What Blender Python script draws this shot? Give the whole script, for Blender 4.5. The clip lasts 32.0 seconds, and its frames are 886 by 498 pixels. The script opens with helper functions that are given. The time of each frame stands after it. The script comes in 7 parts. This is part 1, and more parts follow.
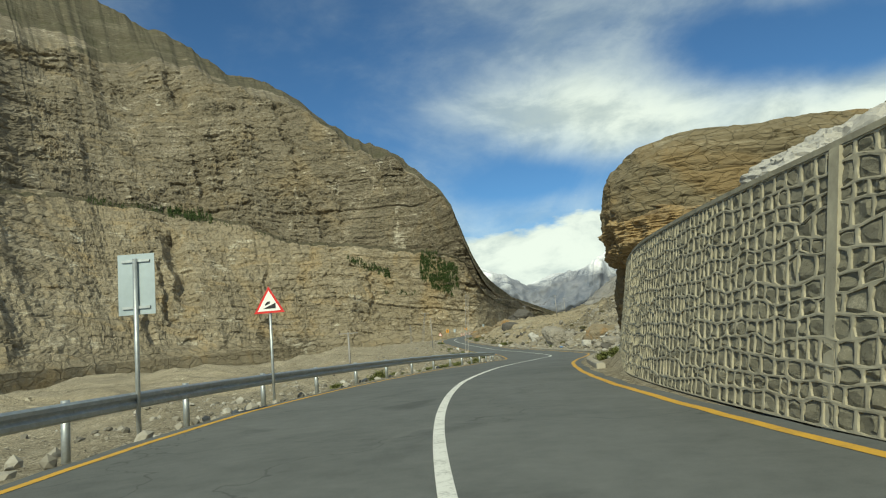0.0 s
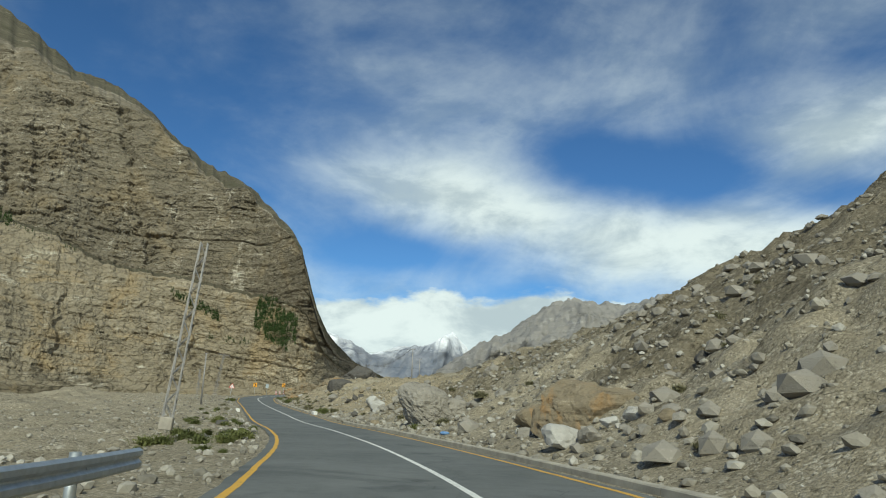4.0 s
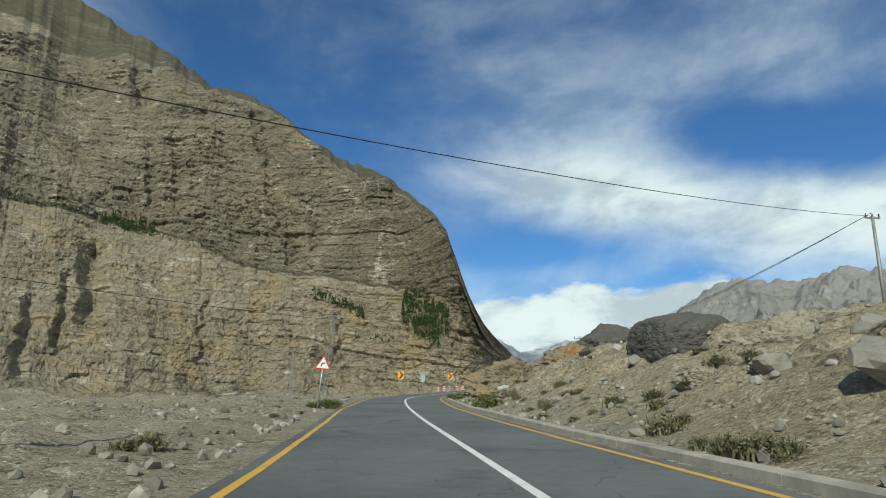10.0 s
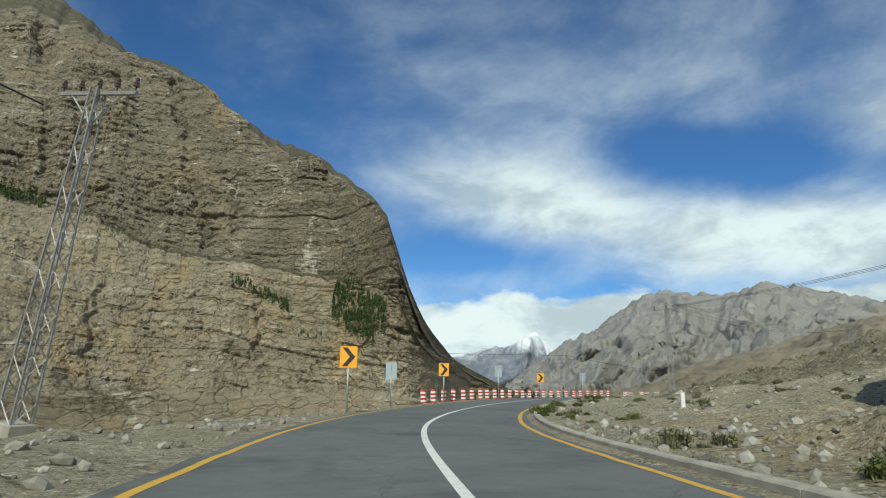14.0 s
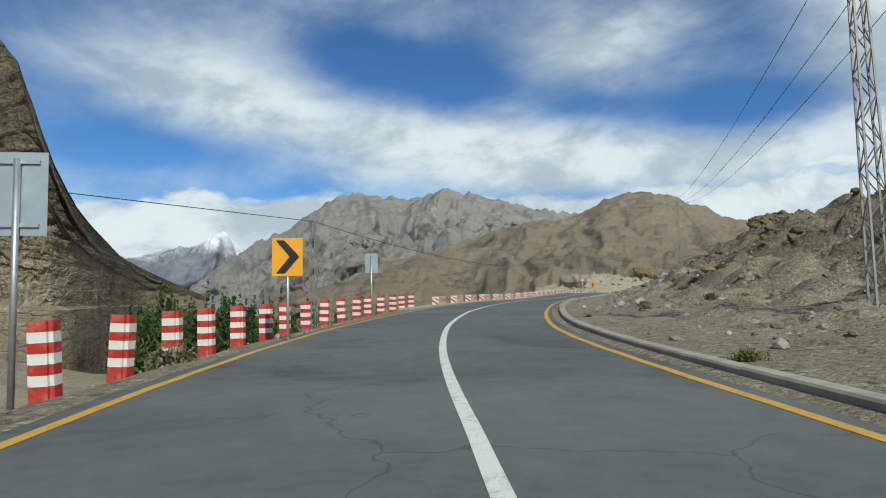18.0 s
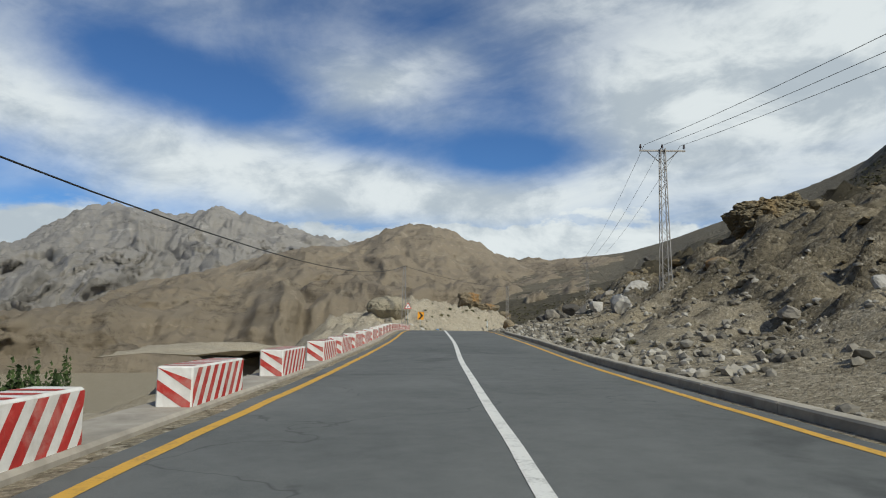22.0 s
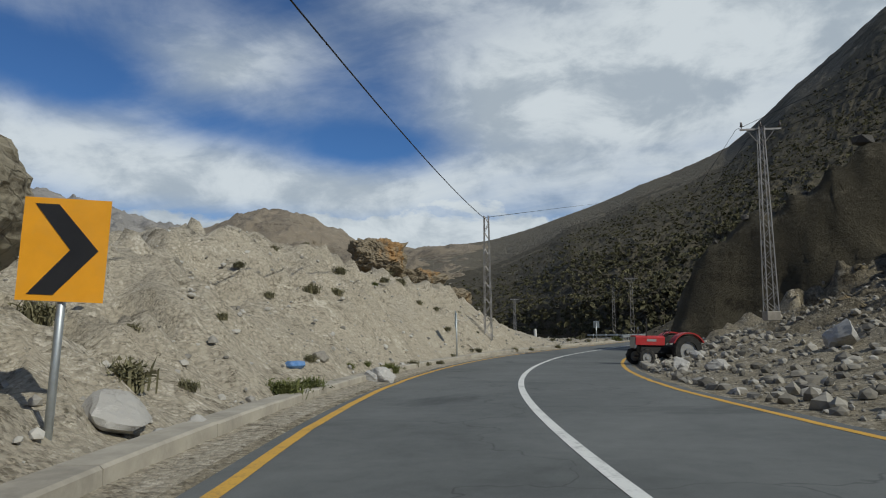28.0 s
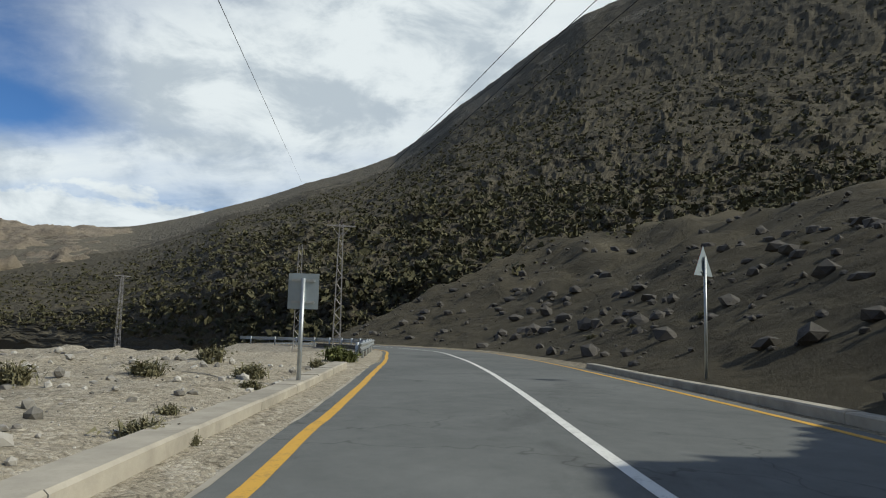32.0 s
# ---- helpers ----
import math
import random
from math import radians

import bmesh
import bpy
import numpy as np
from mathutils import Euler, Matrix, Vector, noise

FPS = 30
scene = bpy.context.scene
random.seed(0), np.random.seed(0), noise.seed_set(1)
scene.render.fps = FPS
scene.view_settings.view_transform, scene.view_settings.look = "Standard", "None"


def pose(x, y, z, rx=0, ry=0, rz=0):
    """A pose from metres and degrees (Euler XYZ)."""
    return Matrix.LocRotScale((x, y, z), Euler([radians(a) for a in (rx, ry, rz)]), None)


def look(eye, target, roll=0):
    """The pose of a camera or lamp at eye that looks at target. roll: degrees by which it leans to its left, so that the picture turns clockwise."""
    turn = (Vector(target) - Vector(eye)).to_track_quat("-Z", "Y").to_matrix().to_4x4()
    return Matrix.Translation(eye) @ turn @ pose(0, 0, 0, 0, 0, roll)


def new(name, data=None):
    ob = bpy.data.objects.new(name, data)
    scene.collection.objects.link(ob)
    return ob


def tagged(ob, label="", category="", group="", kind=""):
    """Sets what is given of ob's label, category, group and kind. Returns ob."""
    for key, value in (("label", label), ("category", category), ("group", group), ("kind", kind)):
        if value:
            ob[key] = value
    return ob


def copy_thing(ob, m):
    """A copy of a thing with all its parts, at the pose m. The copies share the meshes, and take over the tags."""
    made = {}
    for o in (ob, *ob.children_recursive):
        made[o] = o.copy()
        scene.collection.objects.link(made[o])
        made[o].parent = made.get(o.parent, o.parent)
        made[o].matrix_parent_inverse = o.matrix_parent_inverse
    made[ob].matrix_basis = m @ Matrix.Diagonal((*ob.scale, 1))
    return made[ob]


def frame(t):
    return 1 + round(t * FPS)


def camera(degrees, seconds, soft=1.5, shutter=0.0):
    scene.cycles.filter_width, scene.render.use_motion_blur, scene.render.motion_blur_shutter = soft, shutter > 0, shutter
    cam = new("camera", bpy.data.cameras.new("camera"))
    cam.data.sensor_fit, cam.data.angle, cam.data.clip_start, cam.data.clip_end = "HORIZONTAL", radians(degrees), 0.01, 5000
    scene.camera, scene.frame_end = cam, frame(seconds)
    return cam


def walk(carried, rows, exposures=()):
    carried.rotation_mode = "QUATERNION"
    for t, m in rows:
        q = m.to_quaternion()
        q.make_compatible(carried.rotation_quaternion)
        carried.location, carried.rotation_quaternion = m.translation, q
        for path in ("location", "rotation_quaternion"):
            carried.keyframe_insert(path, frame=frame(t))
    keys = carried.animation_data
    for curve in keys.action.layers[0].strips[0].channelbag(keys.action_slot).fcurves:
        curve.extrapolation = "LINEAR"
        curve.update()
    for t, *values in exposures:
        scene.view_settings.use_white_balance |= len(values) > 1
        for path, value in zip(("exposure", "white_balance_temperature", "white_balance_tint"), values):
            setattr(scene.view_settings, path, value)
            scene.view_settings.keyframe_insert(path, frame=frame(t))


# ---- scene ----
# ================= camera =================
cam = camera(67.3, 32.0, soft=1.1)
PATH = [
    (0.0, pose(-0.00, -0.00, 1.20, 97.01, 4.68, 9.42)),
    (0.5, pose(-1.73, 7.73, 1.08, 97.06, 4.70, 6.39)),
    (1.0, pose(-2.90, 15.66, 0.99, 97.99, 3.97, 2.98)),
    (1.5, pose(-3.40, 23.03, 0.77, 99.21, 3.81, 0.14)),
    (2.0, pose(-3.11, 29.68, 0.57, 100.85, 2.28, -2.79)),
    (2.5, pose(-2.70, 35.77, 0.44, 101.03, 0.19, -6.08)),
    (3.0, pose(-2.42, 42.55, 0.19, 101.61, -0.79, -6.86)),
    (3.5, pose(-2.31, 49.58, -0.11, 102.16, -1.54, -5.99)),
    (4.0, pose(-2.40, 56.72, -0.41, 102.57, -2.04, -4.30)),
    (4.5, pose(-2.71, 63.94, -0.70, 102.74, -2.29, -2.63)),
    (5.0, pose(-3.26, 71.32, -0.93, 102.73, -2.96, 0.18)),
    (5.5, pose(-4.05, 78.86, -1.12, 102.79, -2.66, 1.96)),
    (6.0, pose(-5.06, 86.16, -1.31, 101.52, -1.82, 2.74)),
    (6.5, pose(-6.23, 93.04, -1.42, 101.49, -0.24, 4.72)),
    (7.0, pose(-7.63, 99.68, -1.44, 101.84, -0.56, 7.33)),
    (7.5, pose(-9.21, 106.14, -1.59, 102.73, -0.24, 7.26)),
    (8.0, pose(-10.80, 112.79, -1.60, 102.71, 0.20, 8.09)),
    (8.5, pose(-12.51, 119.38, -1.66, 102.84, 1.23, 8.78)),
    (9.0, pose(-14.03, 126.21, -1.65, 103.38, 1.02, 8.99)),
    (9.5, pose(-15.76, 133.05, -1.61, 103.20, 1.27, 8.35)),
    (10.0, pose(-17.56, 139.81, -1.58, 102.30, 0.38, 8.44)),
    (10.5, pose(-19.34, 146.81, -1.53, 102.95, 1.20, 8.25)),
    (11.0, pose(-21.05, 153.88, -1.51, 104.11, 1.30, 7.62)),
    (11.5, pose(-22.81, 161.15, -1.37, 103.80, 0.75, 7.19)),
    (12.0, pose(-24.56, 168.54, -1.25, 102.98, 0.58, 7.28)),
    (12.5, pose(-26.18, 175.85, -1.16, 102.66, 2.07, 7.70)),
    (13.0, pose(-27.83, 183.04, -1.07, 103.54, -1.79, 3.41)),
    (13.5, pose(-29.27, 189.88, -0.99, 104.41, -1.86, 3.40)),
    (14.0, pose(-30.61, 196.70, -0.92, 102.69, -0.73, 2.22)),
    (14.5, pose(-31.39, 204.26, -0.73, 99.96, 1.51, 0.30)),
    (15.0, pose(-31.92, 211.66, -0.61, 99.69, 3.77, -3.08)),
    (15.5, pose(-32.23, 218.72, -0.56, 99.01, 3.78, -8.60)),
    (16.0, pose(-31.99, 225.85, -0.43, 98.24, 4.09, -11.60)),
    (16.5, pose(-31.23, 232.99, -0.26, 96.89, 3.81, -14.92)),
    (17.0, pose(-29.97, 240.14, -0.07, 95.52, 3.18, -18.04)),
    (17.5, pose(-28.25, 247.35, 0.13, 94.71, 2.45, -20.49)),
    (18.0, pose(-26.03, 254.89, 0.36, 94.16, 1.06, -23.74)),
    (18.5, pose(-23.55, 261.95, 0.46, 93.56, 0.13, -26.95)),
    (19.0, pose(-20.61, 268.52, 0.53, 93.06, 0.81, -30.94)),
    (19.5, pose(-17.52, 274.70, 0.58, 93.39, 0.66, -34.51)),
    (20.0, pose(-13.98, 280.98, 0.75, 94.43, 0.32, -36.69)),
    (20.5, pose(-10.22, 287.13, 0.91, 94.25, 0.58, -39.13)),
    (21.0, pose(-6.24, 293.10, 1.01, 94.51, 1.64, -40.01)),
    (21.5, pose(-2.32, 298.85, 1.19, 95.55, 1.14, -41.74)),
    (22.0, pose(1.94, 304.53, 1.18, 96.53, -0.53, -42.92)),
    (22.5, pose(6.42, 309.88, 1.18, 96.84, -1.30, -44.46)),
    (23.0, pose(10.89, 315.29, 1.21, 98.41, -2.37, -45.76)),
    (23.5, pose(15.26, 320.25, 1.38, 98.23, -2.62, -46.86)),
    (24.0, pose(19.62, 325.11, 1.46, 98.12, -2.60, -47.96)),
    (24.5, pose(24.18, 330.24, 1.59, 97.56, -2.67, -48.40)),
    (25.0, pose(28.62, 335.28, 1.72, 97.31, -2.51, -48.59)),
    (25.5, pose(33.03, 340.26, 1.85, 96.98, -2.09, -48.49)),
    (26.0, pose(37.44, 345.18, 1.95, 96.64, -1.54, -48.49)),
    (26.5, pose(41.87, 350.00, 2.00, 96.36, -1.01, -48.98)),
    (27.0, pose(46.26, 354.60, 1.91, 96.35, -0.32, -50.19)),
    (27.5, pose(50.92, 359.10, 1.80, 95.59, 0.60, -51.85)),
    (28.0, pose(55.79, 363.41, 1.69, 95.74, 0.62, -54.93)),
    (28.5, pose(61.41, 367.50, 1.48, 95.22, 0.84, -57.74)),
    (29.0, pose(67.11, 371.30, 1.24, 95.21, 0.11, -61.46)),
    (29.5, pose(73.47, 374.77, 0.98, 96.12, 0.09, -65.88)),
    (30.0, pose(80.22, 377.97, 0.78, 95.62, -0.17, -70.09)),
    (30.5, pose(87.22, 380.47, 0.54, 95.48, -0.10, -73.73)),
    (31.0, pose(94.27, 382.98, 0.38, 96.32, -0.41, -77.79)),
    (31.5, pose(101.34, 384.73, 0.25, 96.41, -0.68, -80.67)),
    (32.0, pose(108.61, 386.08, 0.13, 96.12, -1.57, -84.07)),
]
walk(cam, PATH, [(0.0, 0.2, 7300, -11), (2.0, 0.1, 7000, -9), (5.0, 0.1, 6450, -7), (12.0, 0.1, 6400, -6), (15.0, 0.15, 6400, -6), (18.0, 0.0, 6350, -3), (20.0, 0.0, 6550, 1), (22.0, -0.05, 6550, 3), (24.0, -0.12, 6450, 3), (28.0, -0.32, 6300, 4), (30.0, -0.08, 6350, 4), (32.0, 0.05, 6500, 3)])

# ================= sky, sun =================
SUN_BEARING, SUN_ELEV = 185.0, 38.0        # clockwise from +y, degrees


def make_world():
    w = bpy.data.worlds.new("sky")
    w.use_nodes = True
    scene.world = w
    nt = w.node_tree
    N, L = nt.nodes, nt.links
    for n in list(N):
        N.remove(n)
    out = N.new("ShaderNodeOutputWorld")
    bg = N.new("ShaderNodeBackground")
    bg.inputs["Strength"].default_value = 0.1
    sky = N.new("ShaderNodeTexSky")
    sky.sky_type = "NISHITA"
    sky.sun_disc = False
    sky.sun_elevation = radians(SUN_ELEV)
    sky.sun_rotation = radians(SUN_BEARING)
    sky.altitude, sky.air_density, sky.dust_density, sky.ozone_density = 2300, 1.0, 0.6, 3.0

    def math_(op, a, b=None, c=None, clamp=False):
        n = N.new("ShaderNodeMath")
        n.operation, n.use_clamp = op, clamp
        for i, v in enumerate((a, b, c)):
            if v is None:
                continue
            if isinstance(v, (int, float)):
                n.inputs[i].default_value = v
            else:
                L.new(v, n.inputs[i])
        return n.outputs[0]

    def ramp(v, a, b, lo=0.0, hi=1.0):
        n = N.new("ShaderNodeMapRange")
        n.interpolation_type = "SMOOTHSTEP"
        for k, q in zip(("From Min", "From Max", "To Min", "To Max"), (a, b, lo, hi)):
            n.inputs[k].default_value = q
        L.new(v, n.inputs["Value"])
        return n.outputs[0]

    tc = N.new("ShaderNodeTexCoord")
    sep = N.new("ShaderNodeSeparateXYZ")
    L.new(tc.outputs["Generated"], sep.inputs[0])
    x, y, z = sep.outputs
    up = math_("MAXIMUM", z, 0.02)
    # a flat cloud deck: directions projected on a plane overhead
    px, py = math_("DIVIDE", x, math_("ADD", up, 0.12)), math_("DIVIDE", y, math_("ADD", up, 0.12))
    com = N.new("ShaderNodeCombineXYZ")
    L.new(px, com.inputs[0]); L.new(py, com.inputs[1])

    def noise_(vec, scale, detail, rough, dist=0.0, loc=(0, 0, 0), rot=0.0, sc=(1, 1, 1)):
        m = N.new("ShaderNodeMapping")
        m.inputs["Location"].default_value, m.inputs["Rotation"].default_value, m.inputs["Scale"].default_value = loc, (0, 0, rot), sc
        L.new(vec, m.inputs[0])
        n = N.new("ShaderNodeTexNoise")
        for k, q in zip(("Scale", "Detail", "Roughness", "Distortion"), (scale, detail, rough, dist)):
            n.inputs[k].default_value = q
        L.new(m.outputs[0], n.inputs["Vector"])
        return n.outputs["Fac"]

    streak = noise_(com.outputs[0], 1.5, 8, 0.6, 0.5, (3.1, 0.4, 0), 0.9, (1.0, 0.5, 1))
    puffs = noise_(tc.outputs["Generated"], 4.2, 8, 0.58, 0.4, (2.2, 0.7, 0), 0.2, (1, 1, 2.4))
    az = math_("MULTIPLY", math_("ARCTAN2", x, y), 57.2958)
    el = math_("MULTIPLY", math_("ARCSINE", z), 57.2958)
    # cloud banks and clear gaps: bearing, elevation, their half widths in degrees, weight
    BANKS = ((-3, 18, 9, 2.8, 0.55), (9, 16, 10, 3.2, 0.8), (21, 13.5, 10, 3.2, 0.85), (4, 22.5, 8, 4, 0.3), (23, 25, 9, 5, 0.3), (31, 11.5, 14, 3, 0.9), (47, 10.5, 11, 2.2, 0.9),
             (38, 20, 7, 3, 0.6), (61, 15.5, 7, 5, 0.75), (71, 19, 10, 8, 0.8), (84, 24, 14, 12, 0.8), (58, 24, 9, 5, 0.6), (110, 30, 30, 25, 0.5), (5, 19, 4, 2.5, 0.3))
    GAPS = ((0, 12.0, 9, 1.5, 0.7), (13, 9.2, 3, 0.9, 0.4), (-20, 27, 12, 10, 0.4), (15, 21.5, 5, 2.2, 0.45), (20, 19.5, 7, 1.9, 0.4), (26.5, 17.5, 7, 2.3, 0.7), (38, 25.5, 9, 2.2, 0.4),
            (48, 14.4, 6, 1.5, 0.85), (37, 15.6, 6, 1.4, 0.4), (50, 20, 5, 4, 0.3), (10, 13.6, 3, 1.2, 0.2))
    cover = math_("MULTIPLY", ramp(az, 5, 60), 0.24)
    for sign, blobs in ((1, BANKS), (-1, GAPS)):
        for a0, e0, wa, we, k in blobs:
            u = math_("DIVIDE", math_("SUBTRACT", az, a0), wa)
            v = math_("DIVIDE", math_("SUBTRACT", el, e0), we)
            q = math_("ADD", math_("MULTIPLY", u, u), math_("MULTIPLY", v, v))
            cover = math_("MULTIPLY_ADD", math_("EXPONENT", math_("MULTIPLY", q, -1.0)), sign * k, cover)
    ragged = math_("ADD", math_("MULTIPLY", math_("SUBTRACT", streak, 0.5), 1.5), math_("MULTIPLY", math_("SUBTRACT", puffs, 0.5), 0.9))
    high = ramp(math_("ADD", cover, ragged), -0.4, 1.35)
    high = math_("MULTIPLY", high, 0.95)
    # bank of cumulus low over the mountains, its top uneven
    puff = noise_(tc.outputs["Generated"], 5.0, 8, 0.55, 0.2, (1.3, 0, 0), 0, (1, 1, 2.2))
    top = math_("ADD", 0.055, math_("MULTIPLY", puff, 0.2))
    low = ramp(math_("SUBTRACT", top, z), 0.0, 0.022)
    cloud = math_("MAXIMUM", high, math_("MULTIPLY", low, 0.97))
    shade = noise_(tc.outputs["Generated"], 7.0, 6, 0.6, 0.3, (0, 4, 0), 0, (1, 1, 2.0))
    tone = N.new("ShaderNodeMixRGB")
    tone.inputs[1].default_value = (5.0, 5.5, 6.2, 1)
    tone.inputs[2].default_value = (8.1, 8.4, 8.8, 1)
    L.new(ramp(shade, 0.36, 0.6), tone.inputs[0])
    deep = N.new("ShaderNodeMixRGB")
    deep.blend_type = "MULTIPLY"
    deep.inputs[0].default_value = 1.0
    deep.inputs[2].default_value = (0.52, 0.74, 1.0, 1)
    L.new(sky.outputs[0], deep.inputs[1])
    mix = N.new("ShaderNodeMixRGB")
    L.new(cloud, mix.inputs[0])
    L.new(deep.outputs[0], mix.inputs[1])
    L.new(tone.outputs[0], mix.inputs[2])
    L.new(mix.outputs[0], bg.inputs["Color"])
    L.new(bg.outputs[0], out.inputs["Surface"])


make_world()
sun = new("sun", bpy.data.lights.new("sun", "SUN"))
sun.data.energy, sun.data.angle, sun.data.color = 3.6, radians(0.6), (1.0, 0.93, 0.82)
_b, _e = radians(SUN_BEARING), radians(SUN_ELEV)
sun.matrix_world = look((0, 0, 200), (-math.sin(_b) * math.cos(_e) * 10, -math.cos(_b) * math.cos(_e) * 10, 200 - math.sin(_e) * 10))

# ================= materials =================
def mat_base(name, rough=0.9, metal=0.0, spec=0.3):
    m = bpy.data.materials.new(name)
    m.use_nodes = True
    nt = m.node_tree
    b = nt.nodes["Principled BSDF"]
    b.inputs["Roughness"].default_value = rough
    b.inputs["Metallic"].default_value = metal
    b.inputs["Specular IOR Level"].default_value = spec
    return m, nt, b


def tex_noise(nt, vec, scale, detail=6, rough=0.6, dist=0.0):
    n = nt.nodes.new("ShaderNodeTexNoise")
    n.inputs["Scale"].default_value, n.inputs["Detail"].default_value = scale, detail
    n.inputs["Roughness"].default_value, n.inputs["Distortion"].default_value = rough, dist
    if vec is not None:
        nt.links.new(vec, n.inputs["Vector"])
    return n.outputs["Fac"]


def tex_ramp(nt, fac, stops):
    r = nt.nodes.new("ShaderNodeValToRGB")
    e = r.color_ramp.elements
    while len(e) < len(stops):
        e.new(0.5)
    for i, (p, c) in enumerate(stops):
        e[i].position, e[i].color = p, (*c, 1)
    nt.links.new(fac, r.inputs[0])
    return r.outputs[0]


def tex_mix(nt, a, b, fac, mode="MIX"):
    m = nt.nodes.new("ShaderNodeMixRGB")
    m.blend_type = mode
    for k, v in ((0, fac), (1, a), (2, b)):
        if isinstance(v, (int, float)):
            m.inputs[k].default_value = v
        elif isinstance(v, tuple):
            m.inputs[k].default_value = (*v, 1)
        else:
            nt.links.new(v, m.inputs[k])
    return m.outputs[0]


def tex_bump(nt, b, height, strength, dist):
    n = nt.nodes.new("ShaderNodeBump")
    n.inputs["Strength"].default_value, n.inputs["Distance"].default_value = strength, dist
    nt.links.new(height, n.inputs["Height"])
    nt.links.new(n.outputs[0], b.inputs["Normal"])


def coords(nt, scale=(1, 1, 1), rot=(0, 0, 0), kind="Object"):
    tc = nt.nodes.new("ShaderNodeTexCoord")
    m = nt.nodes.new("ShaderNodeMapping")
    m.inputs["Scale"].default_value, m.inputs["Rotation"].default_value = scale, rot
    nt.links.new(tc.outputs[kind], m.inputs[0])
    return m.outputs[0]


def world_coords(nt, scale=(1, 1, 1), rot=(0, 0, 0)):
    g = nt.nodes.new("ShaderNodeNewGeometry")
    m = nt.nodes.new("ShaderNodeMapping")
    m.inputs["Scale"].default_value, m.inputs["Rotation"].default_value = scale, rot
    nt.links.new(g.outputs["Position"], m.inputs[0])
    return m.outputs[0]


def cell_noise(nt, v, scale, out="Color"):
    n = nt.nodes.new("ShaderNodeTexVoronoi")
    n.inputs["Scale"].default_value = scale
    nt.links.new(v, n.inputs["Vector"])
    return n.outputs[out]


def warped(nt, v, scale, amount):
    """Coordinates pushed about by noise, so that cells and beds are not regular."""
    n = nt.nodes.new("ShaderNodeTexNoise")
    n.inputs["Scale"].default_value, n.inputs["Detail"].default_value = scale, 4
    nt.links.new(v, n.inputs["Vector"])
    m = nt.nodes.new("ShaderNodeVectorMath")
    m.operation = "MULTIPLY_ADD"
    nt.links.new(n.outputs["Color"], m.inputs[0])
    m.inputs[1].default_value = (amount,) * 3
    nt.links.new(v, m.inputs[2])
    return m.outputs[0]


def rock_mat(name, dark, mid, light, size, strata=0.0, tilt=(0, 0, 0), bump=0.6, patch=None, pale=None, bed=0.11, relief=0.10, joints=0.7):
    """Broken rock: size is the width of the large patches in metres; strata the weight of thin tilted beds."""
    m, nt, b = mat_base(name, 0.95, spec=0.15)
    v = world_coords(nt)
    w = warped(nt, v, 1.5 / size, size * 0.35)
    big = tex_noise(nt, v, 1 / size, 9, 0.66, 0.4)
    fine = tex_noise(nt, w, 11 / size, 9, 0.78)
    fac = tex_mix(nt, big, fine, 0.5)
    if strata:
        vs = nt.nodes.new("ShaderNodeMapping")
        vs.inputs["Scale"].default_value, vs.inputs["Rotation"].default_value = (0.5 / size, 0.5 / size, 1 / (size * bed)), tilt
        nt.links.new(warped(nt, v, 0.8 / size, size * bed * 1.6), vs.inputs[0])
        beds = tex_noise(nt, vs.outputs[0], 1.0, 9, 0.72, 0.5)
        fac = tex_mix(nt, fac, beds, strata)
    col = tex_ramp(nt, fac, [(0.39, dark), (0.475, mid), (0.545, mid), (0.635, light)])
    # joints: dark cracks between blocks
    vor = nt.nodes.new("ShaderNodeTexVoronoi")
    vor.feature, vor.inputs["Scale"].default_value = "DISTANCE_TO_EDGE", 4 / size
    vm = nt.nodes.new("ShaderNodeMapping")
    vm.inputs["Scale"].default_value = (1, 1, 2.4 if strata else 1.0)
    nt.links.new(w, vm.inputs[0])
    nt.links.new(vm.outputs[0], vor.inputs["Vector"])
    crack = tex_ramp(nt, vor.outputs["Distance"], [(0.0, (0.45, 0.45, 0.45)), (0.06, (1, 1, 1))])
    col = tex_mix(nt, col, crack, joints, "MULTIPLY")
    if patch:
        pn = tex_noise(nt, v, 0.45 / size, 7, 0.66, 0.8)
        col = tex_mix(nt, col, patch, tex_ramp(nt, pn, [(0.52, (0, 0, 0)), (0.62, (0.7, 0.7, 0.7))]))
    if pale:
        pn = tex_noise(nt, world_coords(nt, (1, 1, 0.7)), 0.9 / size, 9, 0.72, 0.5)
        col = tex_mix(nt, col, pale, tex_ramp(nt, pn, [(0.57, (0, 0, 0)), (0.64, (0.75, 0.75, 0.75))]))
    nt.links.new(col, b.inputs["Base Color"])
    h = tex_mix(nt, fac, crack, 0.3 * joints)
    tex_bump(nt, b, h, bump, size * relief)
    return m


